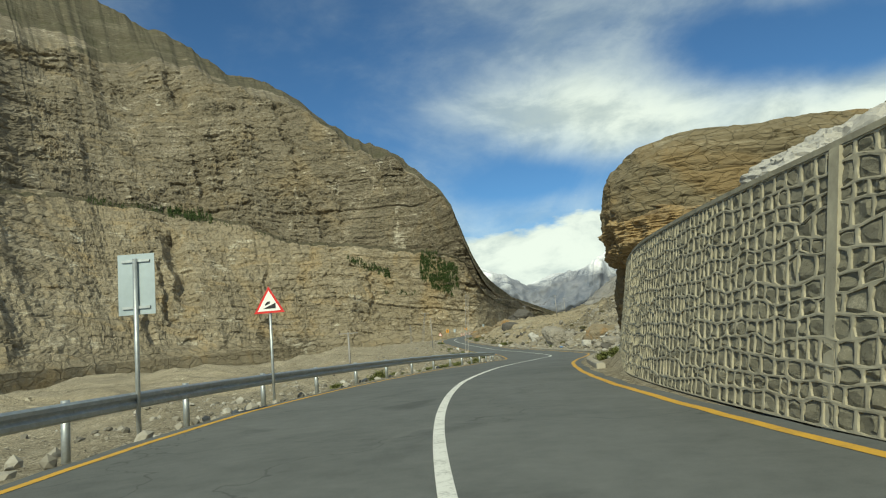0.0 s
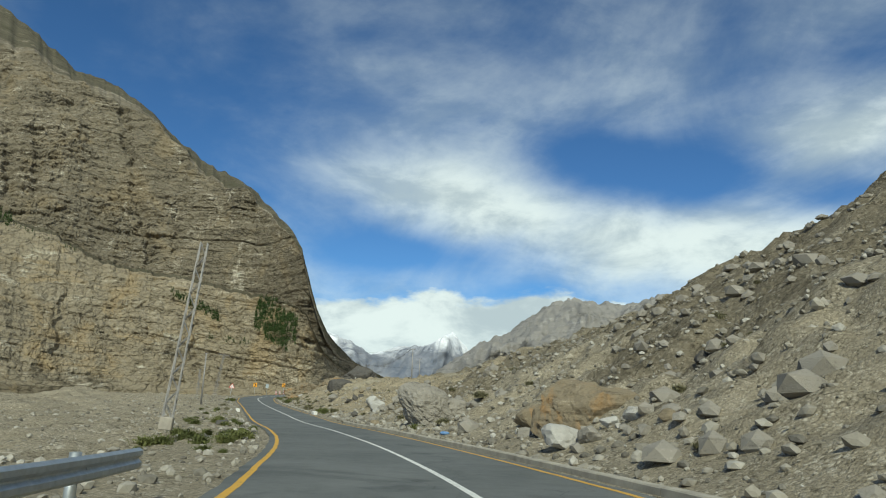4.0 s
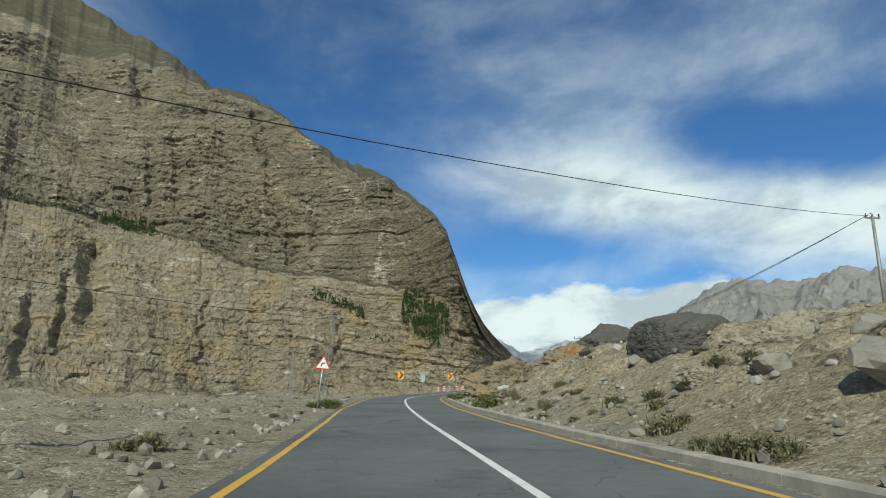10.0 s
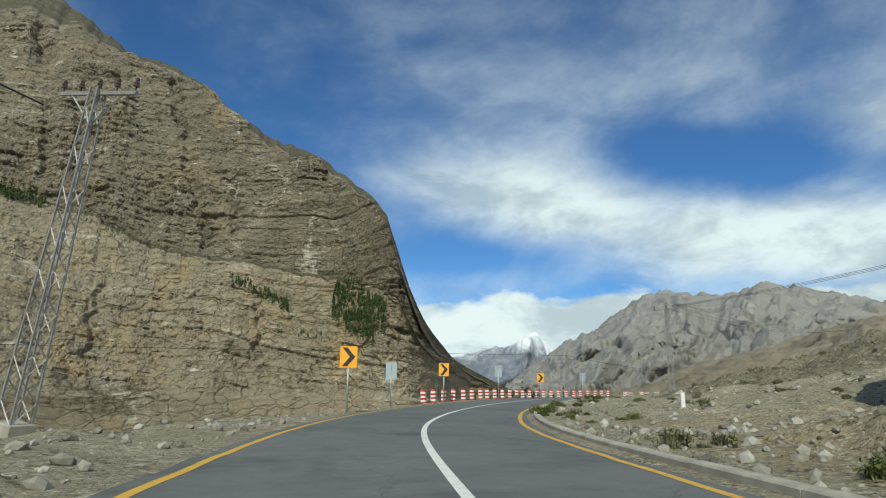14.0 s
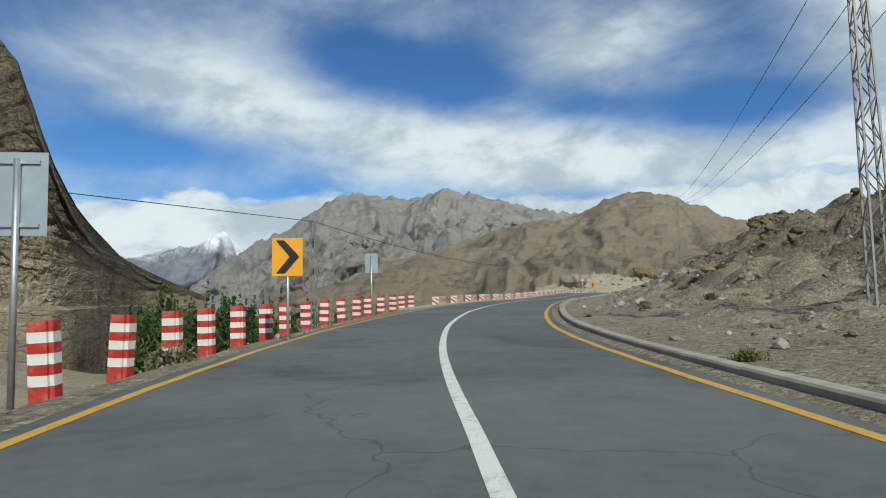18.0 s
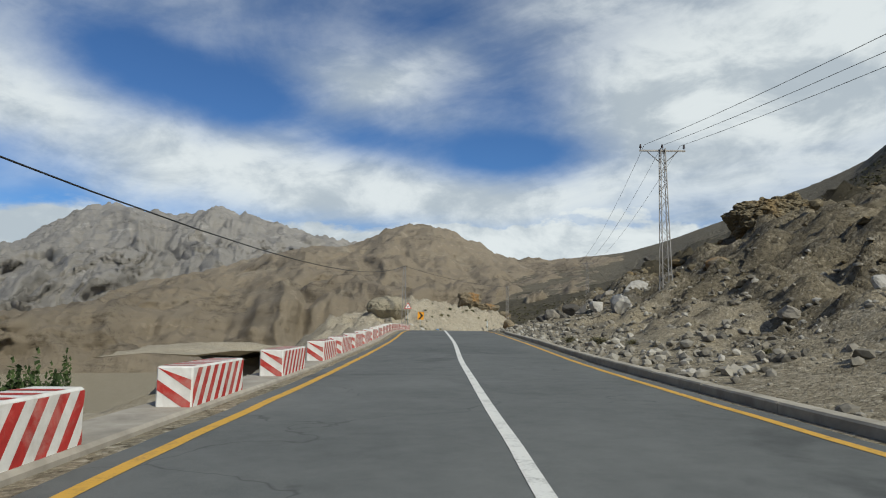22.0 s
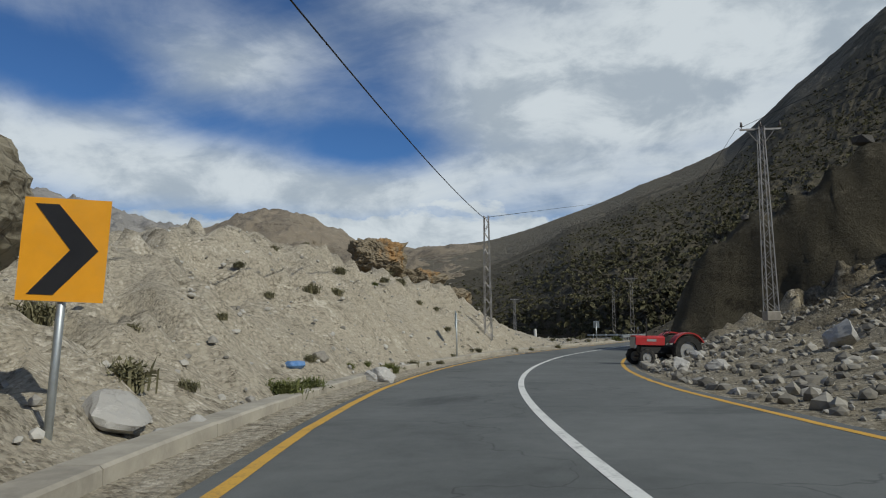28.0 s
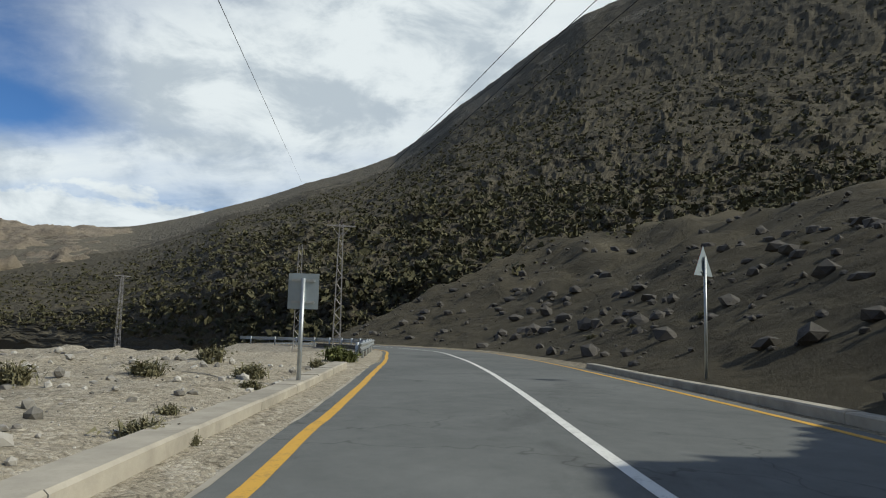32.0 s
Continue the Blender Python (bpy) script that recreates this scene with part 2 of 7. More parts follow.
def cliff_mat(name, dark, mid, light, stain, pale):
    """Thin folded beds in broken rock, with tan stains, pale scars and dark streaks."""
    m, nt, b = mat_base(name, 0.96, spec=0.12)
    v = world_coords(nt)
    fold = warped(nt, v, 0.008, 26)

    def layer(src, scale, detail, rough, dist=0.0):
        k = nt.nodes.new("ShaderNodeMapping")
        k.inputs["Scale"].default_value, k.inputs["Rotation"].default_value = scale, (0.05, 0.08, 0)
        nt.links.new(src, k.inputs[0])
        return tex_noise(nt, k.outputs[0], 1.0, detail, rough, dist)

    thick = layer(fold, (0.010, 0.010, 0.16), 6, 0.7, 0.3)
    thin = layer(fold, (0.035, 0.035, 0.62), 7, 0.75, 0.4)
    grain = tex_noise(nt, v, 0.32, 10, 0.74, 0.3)
    broad = tex_noise(nt, v, 0.016, 6, 0.62, 0.8)
    fac = tex_mix(nt, tex_mix(nt, thick, thin, 0.5), grain, 0.42)
    fac = tex_mix(nt, fac, broad, 0.3)
    col = tex_ramp(nt, fac, [(0.405, dark), (0.475, mid), (0.525, mid), (0.615, light)])
    col = tex_mix(nt, col, stain, tex_ramp(nt, tex_noise(nt, v, 0.022, 7, 0.66, 1.0), [(0.52, (0, 0, 0)), (0.64, (0.6, 0.6, 0.6))]))
    scar = tex_mix(nt, layer(v, (0.05, 0.05, 0.022), 8, 0.7, 0.8), thin, 0.35)
    col = tex_mix(nt, col, pale, tex_ramp(nt, scar, [(0.565, (0, 0, 0)), (0.635, (0.8, 0.8, 0.8))]))
    streak = layer(v, (0.11, 0.11, 0.012), 6, 0.7, 0.6)
    col = tex_mix(nt, col, tuple(0.8 * c for c in dark), tex_ramp(nt, streak, [(0.58, (0, 0, 0)), (0.68, (0.35, 0.35, 0.35))]))
    # upright joints and bed partings
    vor = nt.nodes.new("ShaderNodeTexVoronoi")
    vor.feature, vor.inputs["Scale"].default_value = "DISTANCE_TO_EDGE", 1.0
    vm = nt.nodes.new("ShaderNodeMapping")
    vm.inputs["Scale"].default_value = (0.07, 0.07, 0.16)
    nt.links.new(warped(nt, fold, 0.12, 7), vm.inputs[0])
    nt.links.new(vm.outputs[0], vor.inputs["Vector"])
    crack = tex_ramp(nt, vor.outputs["Distance"], [(0.0, (0.3, 0.3, 0.3)), (0.07, (1, 1, 1))])
    col = tex_mix(nt, col, crack, 0.35, "MULTIPLY")
    nt.links.new(col, b.inputs["Base Color"])
    tex_bump(nt, b, tex_mix(nt, tex_mix(nt, thin, grain, 0.6), crack, 0.25), 1.0, 5.0)
    return m


def gravel_mat(name, dark, mid, light, grit=0.12, bump=0.9):
    """Stones of three sizes in finer dirt, each stone with its own shade and a dark rim."""
    m, nt, b = mat_base(name, 0.97, spec=0.1)
    v = world_coords(nt)
    w = warped(nt, v, 5.0, 0.08)
    fac = tex_mix(nt, tex_noise(nt, v, 2.6, 10, 0.82), tex_noise(nt, v, 0.35, 9, 0.74, 0.6), 0.5)
    heights = []
    for sc, weight, lo, hi in ((2.6 / grit, 0.34, 0.30, 0.62), (1 / grit, 0.40, 0.42, 0.66), (0.30 / grit, 0.45, 0.52, 0.68)):
        sep = nt.nodes.new("ShaderNodeSeparateColor")
        nt.links.new(cell_noise(nt, w, sc), sep.inputs[0])
        here = tex_ramp(nt, tex_noise(nt, v, sc * 0.11, 5, 0.65), [(lo, (0, 0, 0)), (hi, (weight,) * 3)])
        fac = tex_mix(nt, fac, sep.outputs[0], here)
        heights.append(cell_noise(nt, w, sc, "Distance"))
    col = tex_ramp(nt, fac, [(0.32, dark), (0.46, mid), (0.54, mid), (0.70, light)])
    rim = tex_ramp(nt, heights[1], [(0.45, (1, 1, 1)), (0.75, (0.62, 0.62, 0.62))])
    col = tex_mix(nt, col, rim, 0.7, "MULTIPLY")
    nt.links.new(col, b.inputs["Base Color"])
    h = tex_mix(nt, tex_mix(nt, heights[1], heights[2], 0.4), heights[0], 0.3)
    inv = nt.nodes.new("ShaderNodeInvert")
    nt.links.new(h, inv.inputs["Color"])
    h = tex_mix(nt, inv.outputs[0], tex_noise(nt, v, 3.0, 9, 0.8), 0.5)
    tex_bump(nt, b, h, bump, grit * 1.5)
    return m


def plain_mat(name, col, rough=0.6, metal=0.0, vary=0.15, scale=6.0, bump=0.1, dirt=None, dirt_amt=0.5, spec=0.4):
    """Painted, cast or metal surface with faint mottling and optional dirt."""
    m, nt, b = mat_base(name, rough, metal, spec)
    v = coords(nt)
    n = tex_noise(nt, v, scale, 6, 0.65)
    lo, hi = tuple(c * (1 - vary) for c in col), tuple(min(1, c * (1 + vary)) for c in col)
    c = tex_ramp(nt, n, [(0.3, lo), (0.7, hi)])
    if dirt:
        d = tex_noise(nt, v, scale * 0.45, 8, 0.7, 0.6)
        c = tex_mix(nt, c, dirt, tex_ramp(nt, d, [(0.48, (0, 0, 0)), (0.75, (dirt_amt,) * 3)]))
    nt.links.new(c, b.inputs["Base Color"])
    tex_bump(nt, b, tex_noise(nt, v, scale * 7, 5, 0.7), bump, 0.01)
    return m


def asphalt_mat():
    m, nt, b = mat_base("asphalt", 0.82, spec=0.3)
    v = world_coords(nt)
    big = tex_noise(nt, v, 0.22, 5, 0.6, 0.4)
    med = tex_noise(nt, v, 2.5, 6, 0.7)
    grit = tex_noise(nt, v, 90, 3, 0.8)
    f = tex_mix(nt, tex_mix(nt, big, med, 0.4), grit, 0.3)
    col = tex_ramp(nt, f, [(0.34, (0.078, 0.083, 0.080)), (0.5, (0.129, 0.136, 0.131)), (0.66, (0.178, 0.185, 0.177))])
    # dark worn patches in the wheel tracks and thin wandering cracks
    patch = tex_noise(nt, world_coords(nt, (0.5, 0.5, 0.5)), 0.45, 6, 0.62, 1.0)
    col = tex_mix(nt, col, (0.045, 0.048, 0.048), tex_ramp(nt, patch, [(0.56, (0, 0, 0)), (0.68, (0.55, 0.55, 0.55))]))
    vor = nt.nodes.new("ShaderNodeTexVoronoi")
    vor.feature, vor.inputs["Scale"].default_value = "DISTANCE_TO_EDGE", 0.16
    nt.links.new(warped(nt, v, 0.5, 3.0), vor.inputs["Vector"])
    crack = tex_ramp(nt, vor.outputs["Distance"], [(0.0, (0.5, 0.5, 0.5)), (0.003, (1, 1, 1))])
    col = tex_mix(nt, col, crack, 0.8, "MULTIPLY")
    nt.links.new(col, b.inputs["Base Color"])
    tex_bump(nt, b, grit, 0.35, 0.006)
    return m


def worn_paint_mat(name, col, under):
    m, nt, b = mat_base(name, 0.75, spec=0.3)
    v = world_coords(nt)
    n = tex_mix(nt, tex_noise(nt, v, 3.0, 8, 0.75, 0.4), tex_noise(nt, v, 26, 5, 0.8), 0.45)
    c = tex_mix(nt, col, under, tex_ramp(nt, n, [(0.50, (0, 0, 0)), (0.66, (0.85, 0.85, 0.85))]))
    nt.links.new(c, b.inputs["Base Color"])
    tex_bump(nt, b, n, 0.2, 0.004)
    return m


ASPHALT = asphalt_mat()
WHITE_LINE = worn_paint_mat("white_line_paint", (0.72, 0.72, 0.68), (0.20, 0.20, 0.19))
YELLOW_LINE = worn_paint_mat("yellow_line_paint", (0.62, 0.36, 0.06), (0.24, 0.17, 0.08))
GRAVEL = gravel_mat("stony_ground", (0.11, 0.095, 0.067), (0.305, 0.265, 0.192), (0.54, 0.49, 0.39), 0.10)
SAND = gravel_mat("pale_silt", (0.18, 0.156, 0.115), (0.40, 0.356, 0.275), (0.58, 0.53, 0.435), 0.09, 0.8)
TAN_EARTH = gravel_mat("tan_stony_earth", (0.12, 0.10, 0.068), (0.335, 0.283, 0.192), (0.56, 0.49, 0.365), 0.13, 1.0)
EARTH = gravel_mat("brown_rubble_earth", (0.085, 0.072, 0.050), (0.225, 0.194, 0.138), (0.40, 0.355, 0.27), 0.22, 1.0)
CLIFF = cliff_mat("bedded_cliff_rock", (0.092, 0.079, 0.056), (0.305, 0.262, 0.188), (0.55, 0.49, 0.38), (0.39, 0.295, 0.165), (0.62, 0.58, 0.475))
CLIFF_UPPER = cliff_mat("dark_bedded_cliff_rock", (0.060, 0.052, 0.040), (0.222, 0.193, 0.143), (0.50, 0.445, 0.35), (0.31, 0.25, 0.16), (0.62, 0.575, 0.475))
CLIFF_TOP = cliff_mat("scrubby_upper_slope", (0.060, 0.054, 0.038), (0.130, 0.116, 0.081), (0.22, 0.198, 0.147), (0.085, 0.088, 0.050), (0.29, 0.265, 0.205))
# scree of the eastern slopes: their shade is put into this low colour
SHADE_DARK_SCREE = rock_mat("shade_darkened_scree", (0.030, 0.026, 0.018), (0.082, 0.072, 0.050), (0.17, 0.15, 0.107), 7, 0.3, (0.05, 0.1, 0), 1.0, bed=0.3, relief=0.10, joints=0.0)
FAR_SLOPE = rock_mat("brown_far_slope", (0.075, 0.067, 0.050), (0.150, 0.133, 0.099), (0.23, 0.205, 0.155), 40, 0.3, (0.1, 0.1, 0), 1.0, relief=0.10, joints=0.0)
FAR_BROWN = rock_mat("brown_mountain", (0.125, 0.105, 0.078), (0.285, 0.240, 0.180), (0.46, 0.39, 0.30), 120, 0.3, (0.2, 0.1, 0), 1.0, pale=(0.36, 0.32, 0.25), relief=0.14, joints=0.0)
FAR_GREY = rock_mat("grey_mountain", (0.15, 0.143, 0.132), (0.315, 0.30, 0.278), (0.50, 0.475, 0.44), 200, 0.35, (0.5, 0.3, 0), 1.0, relief=0.14, joints=0.0)


def snow_mat():
    m, nt, b = mat_base("snowy_mountain", 0.9, spec=0.2)
    v = world_coords(nt)
    g = nt.nodes.new("ShaderNodeSeparateXYZ")
    nt.links.new(v, g.inputs[0])
    n = tex_noise(nt, v, 1 / 220, 8, 0.68, 0.5)
    add = nt.nodes.new("ShaderNodeMath")
    add.operation = "MULTIPLY_ADD"
    nt.links.new(n, add.inputs[0])
    add.inputs[1].default_value = 420
    nt.links.new(g.outputs[2], add.inputs[2])
    rng = nt.nodes.new("ShaderNodeMapRange")
    for k, q in zip(("From Min", "From Max"), (440, 560)):
        rng.inputs[k].default_value = q
    nt.links.new(add.outputs[0], rng.inputs["Value"])
    rock = tex_ramp(nt, tex_noise(nt, v, 1 / 90, 8, 0.65), [(0.35, (0.13, 0.15, 0.19)), (0.65, (0.24, 0.25, 0.28))])
    nt.links.new(tex_mix(nt, rock, (0.85, 0.87, 0.9), rng.outputs[0]), b.inputs["Base Color"])
    tex_bump(nt, b, n, 0.6, 20)
    return m


SNOW_PEAK = snow_mat()

# ================= noise and mesh helpers =================
def _lattice(ix, iy, iz, seed):
    h = (ix * 374761393 + iy * 668265263 + iz * 2147483647 + seed * 974634541) & 0xFFFFFFFF
    h = ((h ^ (h >> 13)) * 1274126177) & 0xFFFFFFFF
    return ((h ^ (h >> 16)) & 0xFFFF) / 32767.5 - 1.0


def vnoise(x, y, z, seed=0):
    x, y, z = (np.asarray(a, float) for a in np.broadcast_arrays(x, y, z))
    ix, iy, iz = (np.floor(a).astype(np.int64) for a in (x, y, z))
    fx, fy, fz = x - ix, y - iy, z - iz
    fx, fy, fz = (a * a * (3 - 2 * a) for a in (fx, fy, fz))
    r, deep = 0, bool(np.any(fz))
    for dx, wx in ((0, 1 - fx), (1, fx)):
        for dy, wy in ((0, 1 - fy), (1, fy)):
            for dz, wz in (((0, 1 - fz), (1, fz)) if deep else ((0, 1.0),)):
                r = r + wx * wy * wz * _lattice(ix + dx, iy + dy, iz + dz, seed)
    return r


def fbm(x, y, z, octaves=5, gain=0.5, seed=0, ridged=False):
    a, r, f = 1.0, 0.0, 1.0
    for o in range(octaves):
        n = vnoise(x * f, y * f, z * f, seed + o * 17)
        r = r + a * ((1 - 2 * np.abs(n)) if ridged else n)
        a, f = a * gain, f * 2.03
    return r


def mesh_from(name, verts, faces, mat, smooth=True, slots=None):
    me = bpy.data.meshes.new(name)
    verts = np.asarray(verts, np.float32)
    faces = np.asarray(faces, np.int32)
    me.vertices.add(len(verts))
    me.vertices.foreach_set("co", verts.ravel())
    k = faces.shape[1]
    me.loops.add(faces.size)
    me.loops.foreach_set("vertex_index", faces.ravel())
    me.polygons.add(len(faces))
    me.polygons.foreach_set("loop_start", np.arange(0, faces.size, k, dtype=np.int32))
    me.polygons.foreach_set("use_smooth", np.full(len(faces), smooth))
    for m in (mat if isinstance(mat, (list, tuple)) else [mat]):
        me.materials.append(m)
    if slots is not None:
        me.polygons.foreach_set("material_index", np.asarray(slots, np.int32))
    me.update(calc_edges=True)
    me.validate()
    return me


def grid_faces(nu, nv):
    i = np.arange(nu - 1)[:, None] * nv + np.arange(nv - 1)[None, :]
    return np.stack([i, i + 1, i + nv + 1, i + nv], -1).reshape(-1, 4)


def part(name, bm, material, parent, label="", smooth=False):
    me = bpy.data.meshes.new(name)
    bm.to_mesh(me)
    bm.free()
    me.materials.append(material)
    if smooth:
        for p in me.polygons:
            p.use_smooth = True
    ob = new(name, me)
    ob.parent = parent
    if label:
        tagged(ob, label)
    return ob


def empty(name, m, label, category, group="", kind=""):
    e = new(name)
    e.matrix_world = m
    return tagged(e, label, category, group, kind)


def catmull(points, per):
    p = np.array(points, float)
    p = np.vstack([2 * p[0] - p[1], p, 2 * p[-1] - p[-2]])
    out = []
    u = np.linspace(0, 1, per, endpoint=False)[:, None]
    for i in range(1, len(p) - 2):
        a, b, c, d = p[i - 1], p[i], p[i + 1], p[i + 2]
        out.append(0.5 * (2 * b + (c - a) * u + (2 * a - 5 * b + 4 * c - d) * u ** 2 + (3 * b - a - 3 * c + d) * u ** 3))
    out.append(p[-2][None])
    return np.vstack(out)


# ================= the road's line =================
# Stations 1.25 apart in the drive's own clock, the first at -3.0; the road winds north, then turns east and over a bridge.
ROAD = [(10.0, -40.0, 0.5), (6.5, -24.0, 0.3),
        (1.92, -7.69, 0.07), (-2.03, 11.70, -0.22), (-2.73, 29.52, -0.66), (-1.30, 46.07, -1.21), (-0.58, 64.12, -1.94), (-2.34, 82.77, -2.46),
        (-5.73, 100.07, -2.72), (-9.98, 116.51, -2.88), (-13.99, 133.49, -2.86), (-18.27, 150.84, -2.76), (-22.92, 168.89, -2.51), (-27.10, 186.74, -2.28),
        (-30.58, 204.28, -2.00), (-32.04, 222.29, -1.74), (-29.83, 240.15, -1.32), (-24.36, 258.22, -0.85), (-17.18, 274.61, -0.64), (-7.84, 289.84, -0.29),
        (2.61, 303.97, -0.07), (14.10, 316.83, 0.05), (25.45, 329.06, 0.34), (36.61, 341.47, 0.65), (47.64, 353.27, 0.65), (59.65, 364.09, 0.33),
        (74.26, 373.35, -0.26), (91.23, 380.20, -0.78), (109.07, 383.72, -1.12),
        (125.6, 386.1, -1.4), (141.5, 388.6, -1.7), (157.5, 392.3, -2.1), (171.5, 400.5, -2.5), (183.0, 416.0, -2.9), (197.0, 440.0, -3.2)]
T0 = -3.0
LINE = catmull(ROAD, 20)
LT = T0 + np.arange(len(LINE)) * 1.25 / 20
TAN = np.gradient(LINE[:, :2], axis=0)
TAN /= np.linalg.norm(TAN, axis=1)[:, None]


def at_road(t, d=0.0, dz=0.0):
    """The point of the road at clock t, d metres to the right of its centre line."""
    p = [float(np.interp(t, LT, LINE[:, k])) for k in range(3)]
    q = [float(np.interp(t, LT, TAN[:, k])) for k in range(2)]
    n = math.hypot(*q)
    return Vector((p[0] + d * q[1] / n, p[1] - d * q[0] / n, p[2] + dz))


def road_turn(t):
    """Degrees about z that turn +y along the road."""
    q = [float(np.interp(t, LT, TAN[:, k])) for k in range(2)]
    return math.degrees(math.atan2(q[1], q[0])) - 90


def at_road_np(t, d):
    p = [np.interp(t, LT, LINE[:, k]) for k in range(3)]
    q = [np.interp(t, LT, TAN[:, k]) for k in range(2)]
    n = np.hypot(*q)
    return p[0] + d * q[1] / n, p[1] - d * q[0] / n, p[2]


# distance of the yellow edge lines from the centre line, by the drive's clock
EL_T = (-3, 1.0, 2.0, 2.8, 4.1, 5.3, 6.6, 9.8, 11.8, 12.7, 13.7, 16, 18, 19.5, 21.5, 23.6, 25, 27, 28.5, 30.5, 34, 38)
EL_D = (4.9, 4.8, 4.0, 3.7, 4.1, 4.4, 4.0, 4.05, 3.7, 3.9, 3.7, 3.85, 3.75, 4.05, 3.4, 3.15, 3.15, 3.3, 3.5, 3.65, 3.6, 3.6)
ER_T = (-3, 0.8, 2.7, 3.4, 5.0, 8.2, 9.6, 11.7, 12.7, 13.8, 16, 19.5, 21.5, 23.6, 27, 30.5, 34, 38)
ER_D = (3.6, 3.7, 3.2, 3.3, 3.2, 2.85, 2.95, 2.65, 2.7, 3.1, 3.4, 3.4, 3.8, 3.6, 3.6, 3.7, 3.7, 3.7)


def edge_l(t):
    return -np.interp(t, EL_T, EL_D)


def edge_r(t):
    return np.interp(t, ER_T, ER_D)


def strip(name, t0, t1, da, db, dz, mat, label, category, step=0.05, jitter=0.0, cols=2):
    """A band along the road between the distances da(t) and db(t)."""
    n = max(2, int((t1 - t0) / step))
    tv = np.linspace(t0, t1, n)
    j = jitter * vnoise(tv * 23, 0 * tv, 0 * tv, 5)
    V = []
    for k in np.linspace(0, 1, cols):
        d = da(tv) * (1 - k) + db(tv) * k + j
        x, y, z = at_road_np(tv, d)
        V.append(np.stack([x, y, z + dz - 0.0025 * np.abs(d)], 1))
    V = np.stack(V, 1)
    me = mesh_from(name, V.reshape(-1, 3), grid_faces(n, cols)[:, ::-1], mat)
    return tagged(new(name, me), label, category, kind="structure")


strip("road", -3.0, 38.0, lambda t: edge_l(t) - 0.35, lambda t: edge_r(t) + 0.35, 0.0, ASPHALT, "dark grey two-lane asphalt mountain road", "road", cols=9, jitter=0.06)
CENTRE_T = (0.3, 0.9, 1.4, 2.3, 3.4, 17.0, 18.4, 19.2, 20.4, 21.4, 22.5, 23.5, 27.6, 28.4, 29.4, 30.4, 31.4, 32.4, 33.5)
CENTRE_D = (0.05, -0.1, -0.24, -0.1, 0, 0, 0.19, 0.05, -0.35, -0.15, 0.14, 0.06, 0, -0.1, -0.06, 0, -0.28, -0.32, 0)


def centre_line(t):
    """The painted line strays a little from the middle of the road."""
    return np.interp(t, CENTRE_T, CENTRE_D)


strip("road_marking_centre", -3.0, 38.0, lambda t: centre_line(t) - 0.08, lambda t: centre_line(t) + 0.08, 0.005, WHITE_LINE, "worn white solid centre line on asphalt", "road marking")
strip("road_marking_left", -3.0, 38.0, lambda t: edge_l(t) - 0.08, lambda t: edge_l(t) + 0.08, 0.005, YELLOW_LINE, "worn yellow edge line beside the shoulder", "road marking", jitter=0.02)
strip("road_marking_right", -3.0, 38.0, lambda t: edge_r(t) - 0.08, lambda t: edge_r(t) + 0.08, 0.005, YELLOW_LINE, "worn yellow edge line beside the shoulder", "road marking", jitter=0.02)

# ================= ground =================
# heights over the road at distances from its centre, by the drive's clock
R_D = (3.0, 4.6, 7, 11, 18, 28, 45, 62)
R_H = {
    -3.0: (0, 0.0, 2.4, 3.4, 8, 15, 25, 33),
    1.15: (0, 0.0, 2.4, 3.6, 8, 15, 25, 33),
    1.75: (0, 0.0, 2.4, 4.0, 8, 15, 26, 36),
    2.05: (0, 0.05, 0.7, 3.2, 8, 15, 26, 36),
    3.0: (0, 0.05, 1.1, 4.0, 8.8, 15.6, 27, 38),
    4.6: (0, 0.02, 1.0, 3.8, 8.6, 15.4, 27, 38),
    6.0: (0, 0.0, 0.7, 3.0, 7.2, 13.4, 24, 33),
    7.2: (0, 0.0, 0.5, 2.2, 5.6, 11.0, 19, 25),
    8.4: (0, 0.0, 0.3, 1.5, 4.4, 9.2, 15, 19),
    9.2: (0, 0.0, 0.4, 1.9, 4.4, 8.6, 13, 16),
    10.0: (0, 0.0, 0.5, 2.0, 3.6, 5.0, 6.5, 8),
    12.0: (0, 0.0, 0.9, 2.7, 3.8, 4.6, 5.2, 6),
    14.0: (0, 0.1, 0.3, 2.0, 4.2, 5.2, 6.0, 7),
    15.5: (0, 0.1, 0.1, 0.3, 1.0, 2.6, 5.0, 7),
    17.0: (0, 0.1, 0.1, 0.3, 1.2, 3.4, 6.5, 8),
    19.0: (0, 0.1, 0.2, 0.6, 2.2, 5.0, 8, 10),
    21.0: (0, 0.05, 0.2, 0.8, 2.6, 5.6, 6.4, 7),
    22.4: (0, 0.0, 0.3, 0.9, 3.3, 7.2, 7.6, 8),
    23.6: (0, 0.0, 0.3, 1.0, 3.4, 7.6, 8.4, 9.5),
    25.2: (0, 0.0, 0.4, 1.4, 4.4, 9.2, 11, 14),
    26.6: (0, 0.0, 0.4, 1.6, 4.4, 8.5, 13, 18),
    28.5: (0, 0.0, 0.3, 1.2, 3.3, 8.0, 15, 21),
    30.2: (0, 0.0, 0.4, 1.3, 3.6, 8.5, 16, 22),
    31.42: (0, 0.0, 0.5, 1.8, 5, 10, 17, 23),
    31.66: (0, 0.0, 5.6, 9.6, 12, 15, 20, 25),
    32.15: (0, 0.0, 5.2, 8.8, 11, 14, 19, 24),
    32.5: (0, 0.0, 2.2, 5.2, 8.5, 12.5, 19, 25),
    32.85: (0, 0.0, 0.6, 2.4, 6, 10, 16, 22),
    38.0: (0, 0.0, 0.4, 1.5, 4, 8, 14, 20),
}
